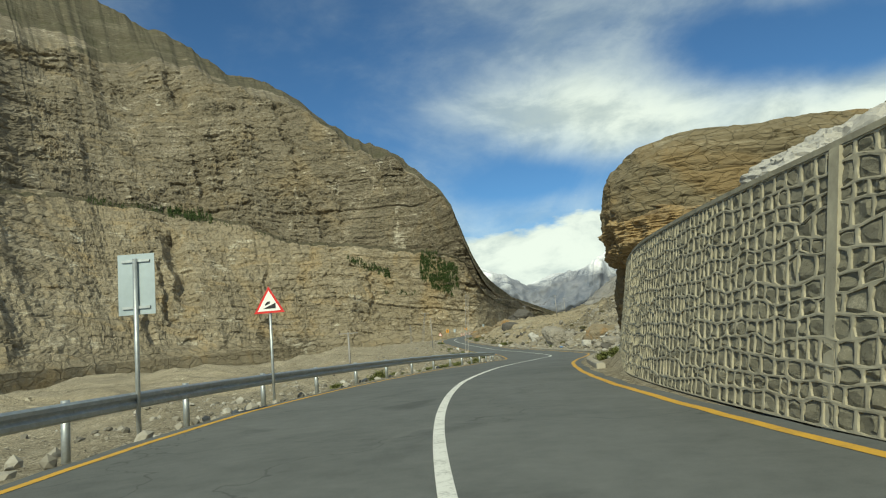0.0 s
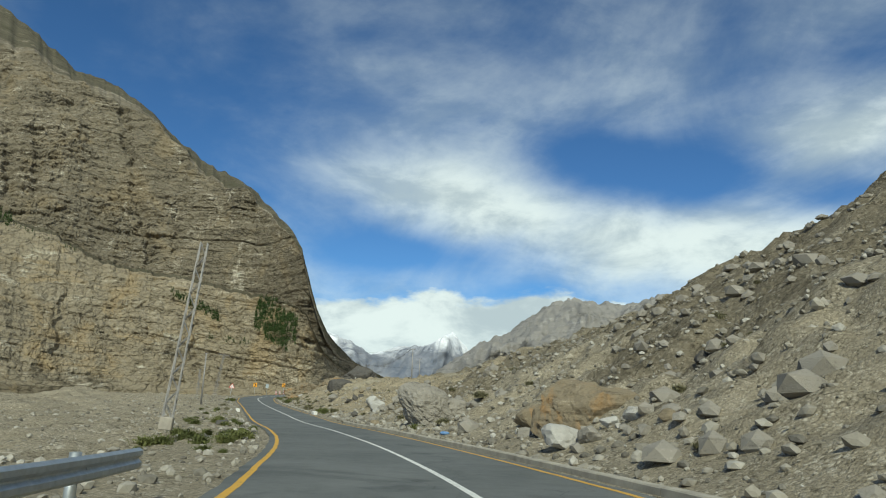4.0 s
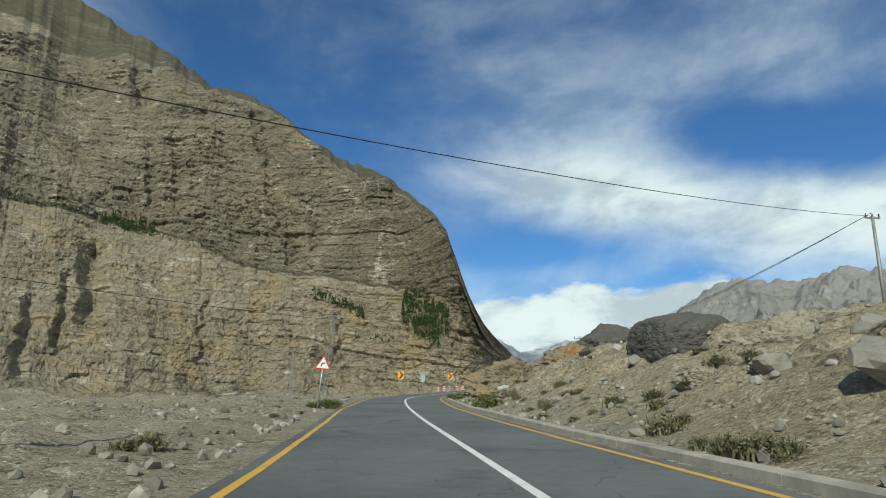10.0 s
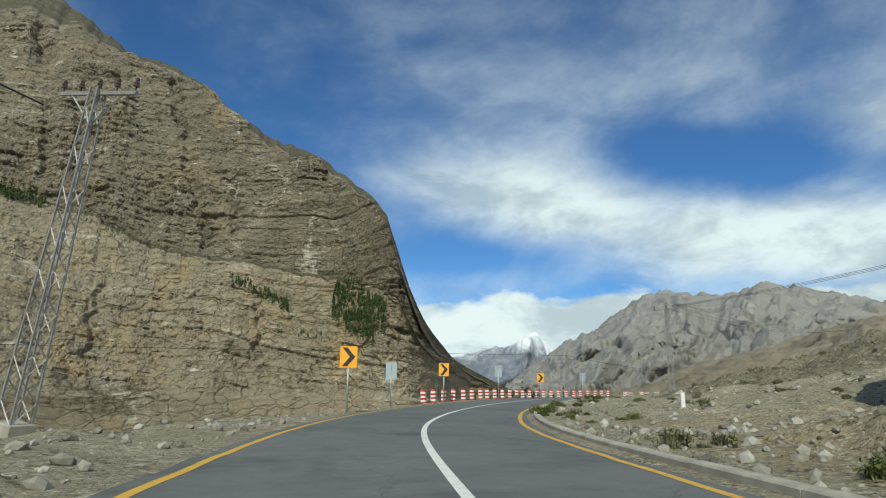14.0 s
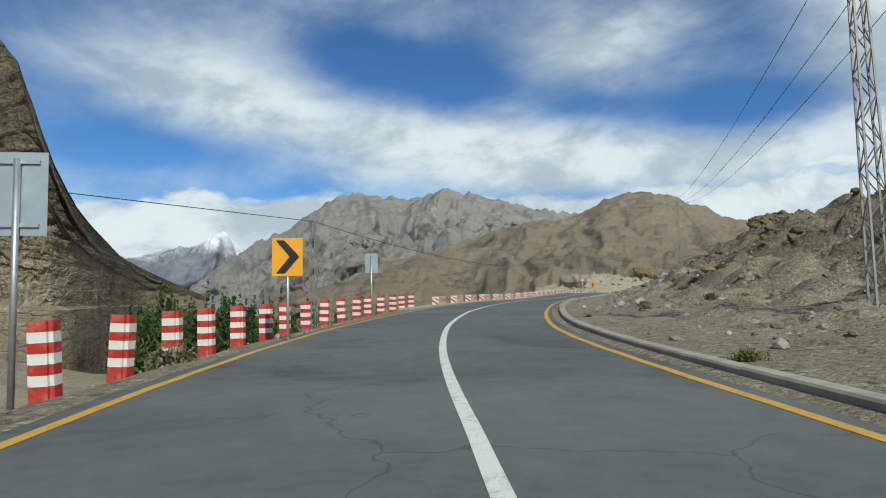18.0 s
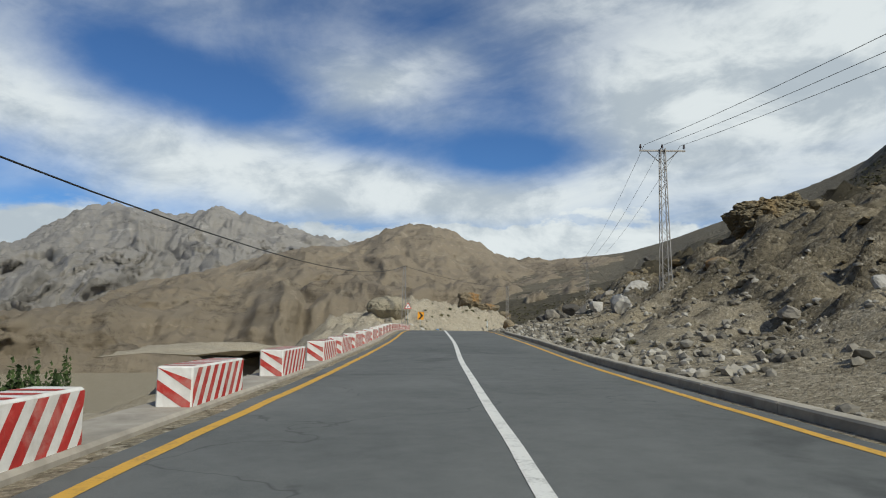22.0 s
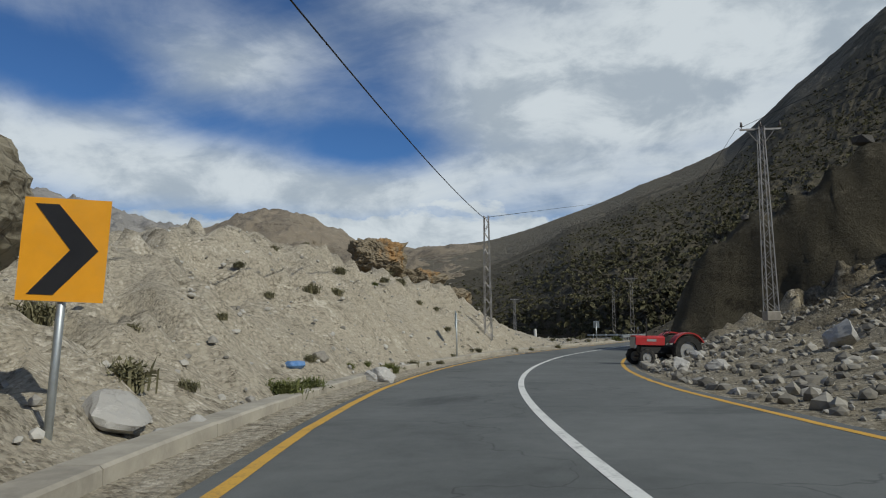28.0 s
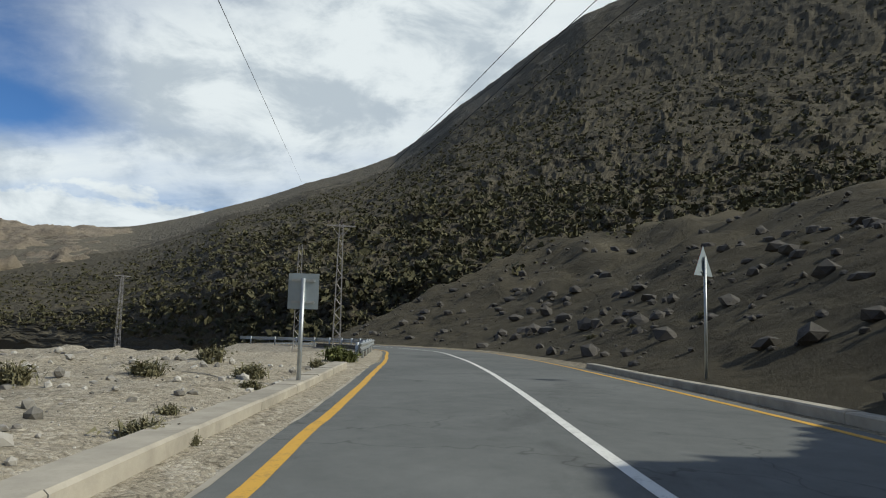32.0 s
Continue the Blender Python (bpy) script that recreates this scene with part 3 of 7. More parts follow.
L_D = (3.0, 4.9, 7, 11, 18, 28, 45, 70, 110, 150)
L_H = {
    -3.0: (0, 0.0, -0.4, -0.8, -1.6, -2.4, -4, -7, -12, -16),
    3.5: (0, 0.0, -0.3, -0.6, -1.0, -1.4, -3, -5, -8, -10),
    4.6: (0, 0.0, 0.0, 0.0, 0.1, 0.0, -1, -3, -6, -9),
    8.0: (0, 0.0, 0.2, 0.35, 0.4, 0.3, -1, -3, -6, -9),
    14.0: (0, 0.0, 0.3, 0.5, 0.4, 0.2, -1, -3, -5, -8),
    15.8: (0, 0.0, 0.0, -0.4, -2.2, -6, -12, -18, -22, -24),
    17.5: (0, 0.0, -0.8, -4.0, -9, -12, -13, -13, -13, -13),
    22.2: (0, 0.0, -0.8, -4.0, -9, -12, -13, -13, -13, -13),
    24.5: (0, 0.0, -0.8, -4.5, -11, -16, -18, -16, -13.5, -13),
    27.2: (0, 0.0, -0.8, -4.5, -11, -17, -22, -24, -20, -16),
    28.0: (0, 0.0, 0.4, 0.7, -2.0, -10, -18, -26, -32, -36),
    28.5: (0, 0.1, 1.1, 1.9, 1.0, -6.0, -16, -24, -30, -34),
    30.0: (0, 0.1, 2.2, 4.9, 5.0, -2.0, -10, -18, -24, -30),
    31.2: (0, 0.1, 1.9, 4.4, 5.4, 0.5, -6.0, -12, -18, -26),
    32.0: (0, 0.1, 0.9, 2.2, 2.6, 0.6, -3.0, -7, -12, -18),
    32.7: (0, 0.1, 0.3, 0.4, 0.3, -0.5, -1.5, -4, -8, -12),
    38.0: (0, 0.0, -0.6, -1.5, -2, -2.5, -3, -3, -3, -4),
}


def profile(table, dd, t, d):
    ks = np.array(sorted(table))
    rows = np.stack([np.interp(d, dd, table[k]) for k in ks])       # station x distance
    i = np.clip(np.searchsorted(ks, t) - 1, 0, len(ks) - 2)
    u = np.clip((t - ks[i]) / (ks[i + 1] - ks[i]), 0, 1)
    u = u * u * (3 - 2 * u)
    return rows[i] * (1 - u)[:, None] + rows[i + 1] * u[:, None]


def rough_ground(x, y, d, t):
    """Unevenness that grows away from the road's edge, strongest on the cut bank and the rubble hills."""
    a = np.clip((np.abs(d) - 4.4) / 5, 0, 1)
    b = np.clip((np.abs(d) - 9) / 25, 0, 1)
    cut = np.where((d < 0) & (t > 27.8), np.clip((t - 27.8) * 2, 0, 1) * np.clip((31.9 - t) * 2, 0, 1), 0)
    hill = np.where((d > 0) & (t > 17) & (t < 33.2), np.clip((t - 17) / 3, 0, 1) * np.clip((d - np.where(t > 27.5, 11, 7)) / 9, 0, 1), 0)
    scree = np.where((d > 0) & (t > 1.9) & (t < 15), np.clip((d - 5) / 6, 0, 1), 0)
    r1 = fbm(x * 0.7, y * 0.7, 0 * x, 5, 0.6, 3)
    r2 = fbm(x * 0.16, y * 0.16, 0 * x, 6, 0.58, 9)
    rid = fbm(x * 0.21, y * 0.21, 0 * x, 6, 0.56, 37, ridged=True)
    along = fbm(x * 0.9, y * 0.25, 0 * x, 4, 0.6, 41, ridged=True)
    wall = np.where((d > 0) & (t > 31.3) & (t < 32.7), np.clip((d - 4.6) / 1.5, 0, 1), 0)
    return wall * (0.55 * along + 0.5 * (rid - 0.5)) + a * 0.16 * r1 + b * 0.9 * r2 + np.clip((np.abs(d) - 25) / 60, 0, 1) * 3.0 * fbm(x * 0.035, y * 0.035, 0 * x, 4, 0.5, 21) \
        + a * cut * (0.38 * along + 0.35 * r1 + 0.45 * (rid - 0.5)) + hill * (1.15 * (rid - 0.6) + 0.35 * r1) + scree * (0.42 * (rid - 0.6) + 0.22 * r1)


def ground_height(t, d):
    """Height of the ground at clock t (array) and distances d (array): a grid."""
    zr, zl = profile(R_H, R_D, t, np.abs(d)), profile(L_H, L_D, t, np.abs(d))
    rel = np.where(d[None, :] > 0, zr, zl)
    T, D = np.meshgrid(t, d, indexing="ij")
    x, y, z = at_road_np(T, D)
    h = z + rel + rough_ground(x, y, D, T) - np.where((D > edge_l(T) - 0.3) & (D < edge_r(T) + 0.3), 0.07, 0.03)
    return x, y, h


def ground_at(t, d):
    x, y, h = ground_height(np.array([t]), np.array([d], float))
    return Vector((float(x[0, 0]), float(y[0, 0]), float(h[0, 0])))


def build_ground():
    near = np.concatenate([[2.6, 3.0, 3.3, 3.6, 3.9, 4.2], np.arange(4.6, 16, 0.35), np.arange(16, 34, 0.7), np.arange(34, 60, 2.0), [62]])
    left = np.concatenate([near, [67, 73, 80, 87, 95, 105, 115, 125, 137, 150]])
    d = np.concatenate([-left[::-1], [0.0], near, [78.0]])
    t = np.arange(-3.0, 38.01, 0.03)
    x, y, h = ground_height(t, d)
    h[:, -1] = -46.0
    V = np.stack([x, y, h], -1)
    # pale silt on the cut banks, stones elsewhere
    T, D = np.meshgrid(t, d, indexing="ij")
    pale = (T > 27.6) & (D < -4)
    # right-hand wall and hillside, where the scree's colour carries the shade
    dark = (T > 31.4) & (D > 4.6) | (T > 26.5) & (D > 18)
    brown = (T > 17.5) & (D > 12 + 3 * vnoise(T * 3, D * 0.2, 0 * T, 2)) | (T > 2) & (T < 9) & (D > 13 + 8 * vnoise(T * 1.5, D * 0.1, 0 * T, 6))
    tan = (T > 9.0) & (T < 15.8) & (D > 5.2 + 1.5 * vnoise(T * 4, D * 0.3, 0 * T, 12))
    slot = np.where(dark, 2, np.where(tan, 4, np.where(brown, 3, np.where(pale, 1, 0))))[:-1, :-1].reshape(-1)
    me = mesh_from("ground", V.reshape(-1, 3), grid_faces(len(t), len(d))[:, ::-1], [GRAVEL, SAND, SHADE_DARK_SCREE, EARTH, TAN_EARTH], True, slot)
    tagged(new("ground", me), "stony grey-brown ground with gravel shoulders and rubble slopes", "ground", kind="structure")


build_ground()


def plain(name, size, step, zf, mat, label):
    n = int(2 * size / step) + 1
    a = np.linspace(-size, size, n)
    X, Y = np.meshgrid(a, a, indexing="ij")
    Z = zf(X, Y)
    me = mesh_from(name, np.stack([X, Y, Z], -1).reshape(-1, 3), grid_faces(n, n)[:, ::-1], mat)
    tagged(new(name, me), label, "ground", kind="structure")


plain("valley_floor", 4600, 60, lambda X, Y: -44 + 8 * fbm(X * 0.004, Y * 0.004, 0 * X, 4, 0.5, 31), GRAVEL, "distant stony valley floor below the road")


# ================= mountains =================
def mountain(name, eye, cols, rings, nu, nv, amp, scale, mat, label, seed=0, beds=0.0, kind="structure", fine=0.0, gully=0.2, small=0.35, flat=False, ease=0, jag=0.0, beyond=None):
    """A mountainside lofted over bearings: cols are bearings from eye; rings, from foot to crest, hold (distance, height) at each bearing."""
    cols = np.array(cols, float)
    uu = np.linspace(0, 1, nu)
    ci = np.linspace(0, 1, len(cols))
    b = np.radians(np.interp(uu, ci, cols))
    vv = np.linspace(0, 1, nv)
    ri = np.linspace(0, 1, len(rings))
    dist = np.stack([np.interp(uu, ci, [q[0] for q in r]) for r in rings], 1)
    hgt = np.stack([np.interp(uu, ci, [q[1] for q in r]) for r in rings], 1)
    if ease:
        k = np.hanning(ease)
        k /= k.sum()
        pad = lambda a: np.convolve(np.pad(a, (ease // 2, ease - 1 - ease // 2), "edge"), k, "valid")
        dist, hgt = (np.stack([pad(a[:, q]) for q in range(a.shape[1])], 1) for a in (dist, hgt))
    Dg = np.stack([np.interp(vv, ri, dist[i]) for i in range(nu)])
    Hg = np.stack([np.interp(vv, ri, hgt[i]) for i in range(nu)])
    X = eye[0] + Dg * np.sin(b)[:, None]
    Y = eye[1] + Dg * np.cos(b)[:, None]
    fade = np.clip((vv - 0.08) * 6, 0, 1)[None, :] * np.minimum(1, (1 - vv) * 5 + 0.12)[None, :]
    arc = (b * np.mean(dist[:, -1]))[:, None] / scale
    rise = (np.arange(nv) / nv)[None, :] * np.mean(dist[:, -1] - dist[:, 0]) / scale
    warp = 0.5 * fbm(arc * 0.7, rise * 0.7, 0 * arc * rise, 3, 0.5, seed + 3)
    n1 = fbm(arc + warp, rise * gully + warp, 0 * warp, 6, 0.52, seed, ridged=True) - 0.4
    n2 = fbm(X / scale * 3, Y / scale * 3, Hg / scale * 3, 5, 0.6, seed + 5)
    disp = amp * (n1 + small * n2) * fade
    if beds:
        k = (Hg + 0.12 * X + 0.1 * Y + 14 * fbm(X / 160, Y / 160, Hg / 160, 3, 0.5, seed + 7)) / beds
        f = k - np.floor(k)
        disp = disp + amp * 0.22 * (np.minimum(f * 3.0, 1.0) - 0.6) * fade
        k = k * 3.3 + 1.2 * fbm(X / 40, Y / 40, Hg / 40, 4, 0.6, seed + 8)
        f = k - np.floor(k)
        disp = disp + amp * 0.09 * (np.minimum(f * 4.0, 1.0) - 0.6) * fade
    X = X - disp * np.sin(b)[:, None]
    Y = Y - disp * np.cos(b)[:, None]
    Z = Hg + 0.25 * disp + fine * fbm(X / scale * 5, Y / scale * 5, 0 * X, 4, 0.6, seed + 11) * np.minimum(1, vv * 4)[None, :]
    Z = Z + jag * fbm(arc * 3, 0 * arc, 0 * arc, 6, 0.6, seed + 13) * (vv ** 10)[None, :]
    # a back slope closes the form behind the crest
    X2 = np.concatenate([X, X[:, -1:] + 0.5 * Dg[:, -1:] * np.sin(b)[:, None]], 1)
    Y2 = np.concatenate([Y, Y[:, -1:] + 0.5 * Dg[:, -1:] * np.cos(b)[:, None]], 1)
    Z2 = np.concatenate([Z, np.full((nu, 1), -60.0)], 1)
    V = np.stack([X2, Y2, Z2], -1)
    slots = None
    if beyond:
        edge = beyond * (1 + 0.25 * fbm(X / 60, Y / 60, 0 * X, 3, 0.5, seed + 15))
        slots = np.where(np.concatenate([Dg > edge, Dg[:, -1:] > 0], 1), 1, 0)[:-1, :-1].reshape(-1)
    me = mesh_from(name, V.reshape(-1, 3), grid_faces(nu, nv + 1), mat, not flat, slots)
    return tagged(new(name, me), label, "mountain", kind=kind)


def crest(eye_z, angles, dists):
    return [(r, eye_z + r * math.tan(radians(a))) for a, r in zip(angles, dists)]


# the great bedded cliff across the river: bearings and elevations seen from one spot of the road
CLIFF_EYE = (-17.6, 139.8, -1.6)
CLIFF_B = (-80, -60, -50, -45, -40, -36, -32, -29, -25.5, -22, -18, -13, -11, -9.5, -8, -7, -6, -5, -4, -2.6, -1.2, 3)
CLIFF_BASE = (300, 340, 380, 405, 425, 445, 465, 480, 490, 500, 515, 520, 510, 500, 485, 480, 480, 500, 540, 620, 720, 830)
CLIFF_LEDGE = (16, 15.5, 15, 14.5, 13.8, 13.2, 12.6, 11.8, 10.3, 9.95, 9.5, 8.9, 8.75, 8.6, 8.4, 7.6, 5.6, 3.9, 2.9, 2.0, 1.4, 0.2)
CLIFF_BROW = (26, 26, 26, 26, 24.9, 25.6, 25.6, 24.5, 23.6, 21.6, 19.2, 17.7, 16.0, 15.0, 13.0, 10.0, 7.4, 5.4, 4.2, 2.9, 2.0, 0.4)
CLIFF_CREST = (31, 30.5, 30.2, 29.9, 29.3, 27.9, 26.5, 24.9, 24.3, 22.5, 19.9, 18.5, 16.7, 15.8, 13.7, 10.7, 8.0, 6.0, 4.7, 3.3, 2.4, 0.5)
CLIFF_FAR = (700, 900, 1150, 1250, 1250, 1200, 1130, 1050, 980, 900, 800, 690, 620, 575, 515, 500, 498, 515, 555, 635, 735, 840)
# clefts: bearing at the foot and at the top, lowest and highest elevation, half width and depth in metres
CLEFTS = ((-36.2, -36.6, 4.6, 11.6, 9, 17), (-38.3, -37.9, 3.0, 9.5, 4, 9), (-33.9, -35.0, 22.0, 25.6, 5, 12), (-21.2, -25.7, 10.2, 24.4, 4, 7), (-30.8, -31.2, 13.5, 19.0, 4, 6),
          (-40.6, -40.2, 1.0, 7.5, 5, 8), (-19.6, -19.9, 11.5, 16.5, 3, 5), (-28.3, -28.0, 2.0, 8.0, 3, 5), (-17.0, -17.4, 2.5, 7.0, 3, 5), (-33.0, -33.3, 14.0, 20.5, 4, 6))


def cell_hash(i, j, seed):
    return _lattice(i.astype(np.int64), j.astype(np.int64), np.zeros_like(i, np.int64), seed)


def bedded_blocks(a, h, bed, wide, seed):
    """Courses of rock: every bed and every block in it stands out by its own amount, from -1 to 1."""
    k = np.floor(h / bed)
    j = np.floor(a / wide + 7.3 * cell_hash(k, 0 * k, seed) + 0.25 * np.sin(h * 2.1 / bed))
    return 0.5 * cell_hash(k, 0 * k, seed + 1) + 0.5 * cell_hash(k, j, seed + 2)


def build_cliff():
    nu, parts = 1000, (5, 135, 9, 165, 46)
    b = np.interp(np.linspace(0, 1, nu) ** 1.0, (0, 0.10, 0.93, 1), (-80, -47, -3.5, 3))
    at = lambda q: np.interp(b, CLIFF_B, q)
    k = np.hanning(15)
    k /= k.sum()
    soft = lambda q: np.convolve(np.pad(q, 7, "edge"), k, "valid")
    base, far = soft(at(CLIFF_BASE)), soft(at(CLIFF_FAR))
    led, bro, cre = at(CLIFF_LEDGE), at(CLIFF_BROW), at(CLIFF_CREST)
    jag = fbm(b * 0.9, 0 * b, 0 * b, 3, 0.5, 4)
    cre = cre + 0.2 * jag * np.clip(cre / 10, 0, 1)
    bro = np.minimum(bro + 0.5 * fbm(b * 0.5, 0 * b, 0 * b, 4, 0.5, 6), cre - 0.1)
    led = led + 0.10 * fbm(b * 2.1, 0 * b, 0 * b, 4, 0.5, 8)
    tn = lambda e: np.tan(np.radians(e))
    d_led = base + 0.28 * (far - base)
    bench = np.minimum(22, 0.12 * (far - base))
    d_bro = d_led + bench + 0.40 * (far - d_led - bench)
    ctl = [(base - 8, np.full(nu, -60.0)), (base, base * tn(0.1) - 1.6), (d_led, d_led * tn(led)), (d_led + bench, (d_led + bench) * tn(led + 0.25)), (d_bro, d_bro * tn(bro)), (far, far * tn(cre))]
    D, H, seg = [], [], []
    for i, n in enumerate(parts):
        u = np.arange(n) / n
        D += [ctl[i][0] * (1 - q) + ctl[i + 1][0] * q for q in u]
        H += [ctl[i][1] * (1 - q) + ctl[i + 1][1] * q for q in u]
        seg += [i] * n
    D, H = np.stack(D + [ctl[-1][0]], 1), np.stack(H + [ctl[-1][1]], 1)
    seg = np.array(seg + [len(parts) - 1])
    nv = len(seg)
    B = np.broadcast_to(b[:, None], D.shape)
    A = np.radians(B) * 560
    E = np.degrees(np.arctan2(H, D))
    # beds sag and rise gently along the face
    fold = H + 0.10 * A + 9 * fbm(A / 150, H / 260, 0 * A, 3, 0.5, 71) + 1.2 * fbm(A / 22, H / 30, 0 * A, 3, 0.5, 72)
    skew = A + 5 * fbm(A / 40, H / 40, 0 * A, 3, 0.5, 73)
    broken = np.clip(0.55 + 0.75 * fbm(A / 75, H / 60, 0 * A, 4, 0.55, 74), 0.08, 1.3) * np.where(seg == 1, 0.75, 1.0)[None, :]
    disp = 13 * (fbm(A / 120, H / 330, 0 * A, 3, 0.45, 75, ridged=True) - 0.4)
    disp = disp + 4.2 * fbm(A / 34 + 0.01 * H, H / 110, 0 * A, 4, 0.55, 76)
    disp = disp + broken * (3.6 * bedded_blocks(skew, fold, 13.0, 26, 81) + 3.4 * bedded_blocks(skew, fold, 6.2, 12, 84) + 1.7 * bedded_blocks(skew, fold, 2.7, 5.6, 87))
    # soft seams between beds, weathered back
    for bed, deep, wide, sd in ((13.0, 3.0, 0.14, 91), (6.2, 1.6, 0.2, 93)):
        f = fold / bed - np.floor(fold / bed)
        disp = disp - deep * np.clip(1 - f / wide, 0, 1) * np.clip(0.4 + 1.1 * fbm(A / 60, fold / bed * 0.9, 0 * A, 3, 0.5, sd), 0, 1)
    rid = fbm(A / 16, H / 24, 0 * A, 4, 0.6, 78, ridged=True)
    disp = disp + 2.6 * broken * (rid - 0.4) + 1.3 * fbm(A / 4.5, H / 4.5, 0 * A, 4, 0.62, 77)
    for b0, b1, e0, e1, half, deep in CLEFTS:
        u = np.clip((E - e0) / (e1 - e0), 0, 1)
        mid = np.radians(b0 + (b1 - b0) * u) * 560 + 2.5 * fbm(E * 1.4, 0 * E, 0 * E, 3, 0.6, int(abs(b0) * 10))
        fade = np.clip((E - e0) * 1.6, 0, 1) * np.clip((e1 - E) * 1.6, 0, 1)
        disp = disp - deep * fade * np.clip(1.25 - np.abs(A - mid) / half, 0, 1)
    amount = np.array([0.0, 1.0, 0.5, 1.0, 0.25])[seg]
    amount = np.convolve(np.pad(amount, 4, "edge"), np.ones(9) / 9, "valid")
    rise = np.clip(np.arange(nv) / 14.0 - 0.2, 0, 1)
    tail = np.clip((3 - B) / 7, 0.15, 1)
    disp = disp * amount[None, :] * rise[None, :] * tail
    disp[:, -1] *= 0.3
    D2 = D - disp
    r = np.radians(B)
    X, Y, Z = CLIFF_EYE[0] + D2 * np.sin(r), CLIFF_EYE[1] + D2 * np.cos(r), CLIFF_EYE[2] + H + 0.12 * disp
    X = np.concatenate([X, X[:, -1:] + 300 * np.sin(r[:, :1])], 1)
    Y = np.concatenate([Y, Y[:, -1:] + 300 * np.cos(r[:, :1])], 1)
    Z = np.concatenate([Z, np.full((nu, 1), -60.0)], 1)
    over = np.concatenate([np.array([0, 0, 1, 2, 1])[seg], [1]])
    slots = np.broadcast_to(over[None, :], (nu, nv + 1))[:-1, :-1].copy()
    scrub = (seg == 4)[None, :] & (0.3 * fbm(A / 60, H / 60, 0 * A, 4, 0.6, 79) > (H - H[:, -47:-46]) / np.maximum(H[:, -1:] - H[:, -47:-46], 1) - 0.15)
    slots[scrub[:-1]] = 2
    me = mesh_from("cliff_mountain", np.stack([X, Y, Z], -1).reshape(-1, 3), grid_faces(nu, nv + 1), [CLIFF, CLIFF_TOP, CLIFF_UPPER], False, slots.reshape(-1))
    tagged(new("cliff_mountain", me), "huge brown bedded rock cliff across the river", "mountain", kind="structure")


build_cliff()

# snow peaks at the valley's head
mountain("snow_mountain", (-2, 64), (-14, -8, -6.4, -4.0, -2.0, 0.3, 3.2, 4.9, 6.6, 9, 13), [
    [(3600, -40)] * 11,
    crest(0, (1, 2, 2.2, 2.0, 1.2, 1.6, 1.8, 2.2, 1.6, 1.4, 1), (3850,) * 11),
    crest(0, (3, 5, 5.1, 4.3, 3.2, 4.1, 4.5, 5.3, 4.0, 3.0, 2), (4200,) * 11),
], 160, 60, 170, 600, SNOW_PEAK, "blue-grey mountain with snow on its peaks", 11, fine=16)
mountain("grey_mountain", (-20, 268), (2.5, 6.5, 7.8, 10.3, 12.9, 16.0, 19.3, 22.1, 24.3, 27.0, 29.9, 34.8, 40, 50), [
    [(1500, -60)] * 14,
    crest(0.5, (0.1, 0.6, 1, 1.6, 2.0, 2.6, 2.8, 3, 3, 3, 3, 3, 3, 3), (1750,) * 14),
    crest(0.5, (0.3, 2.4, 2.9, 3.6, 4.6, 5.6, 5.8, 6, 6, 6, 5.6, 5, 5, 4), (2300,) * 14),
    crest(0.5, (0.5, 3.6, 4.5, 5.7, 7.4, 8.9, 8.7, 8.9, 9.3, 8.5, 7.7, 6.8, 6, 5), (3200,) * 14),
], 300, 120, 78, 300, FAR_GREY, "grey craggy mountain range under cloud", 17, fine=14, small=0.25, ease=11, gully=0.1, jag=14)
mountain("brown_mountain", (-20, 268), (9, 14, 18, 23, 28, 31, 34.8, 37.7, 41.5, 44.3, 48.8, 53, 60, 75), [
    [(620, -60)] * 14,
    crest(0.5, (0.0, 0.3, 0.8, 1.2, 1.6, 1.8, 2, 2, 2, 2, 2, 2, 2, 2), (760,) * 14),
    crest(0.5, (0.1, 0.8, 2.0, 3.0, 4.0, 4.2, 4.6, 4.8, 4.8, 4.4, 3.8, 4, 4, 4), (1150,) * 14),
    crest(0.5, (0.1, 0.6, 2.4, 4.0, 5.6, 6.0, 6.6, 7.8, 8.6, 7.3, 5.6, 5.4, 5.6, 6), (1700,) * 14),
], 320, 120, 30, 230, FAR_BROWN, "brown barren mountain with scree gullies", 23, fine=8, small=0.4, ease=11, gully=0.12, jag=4)

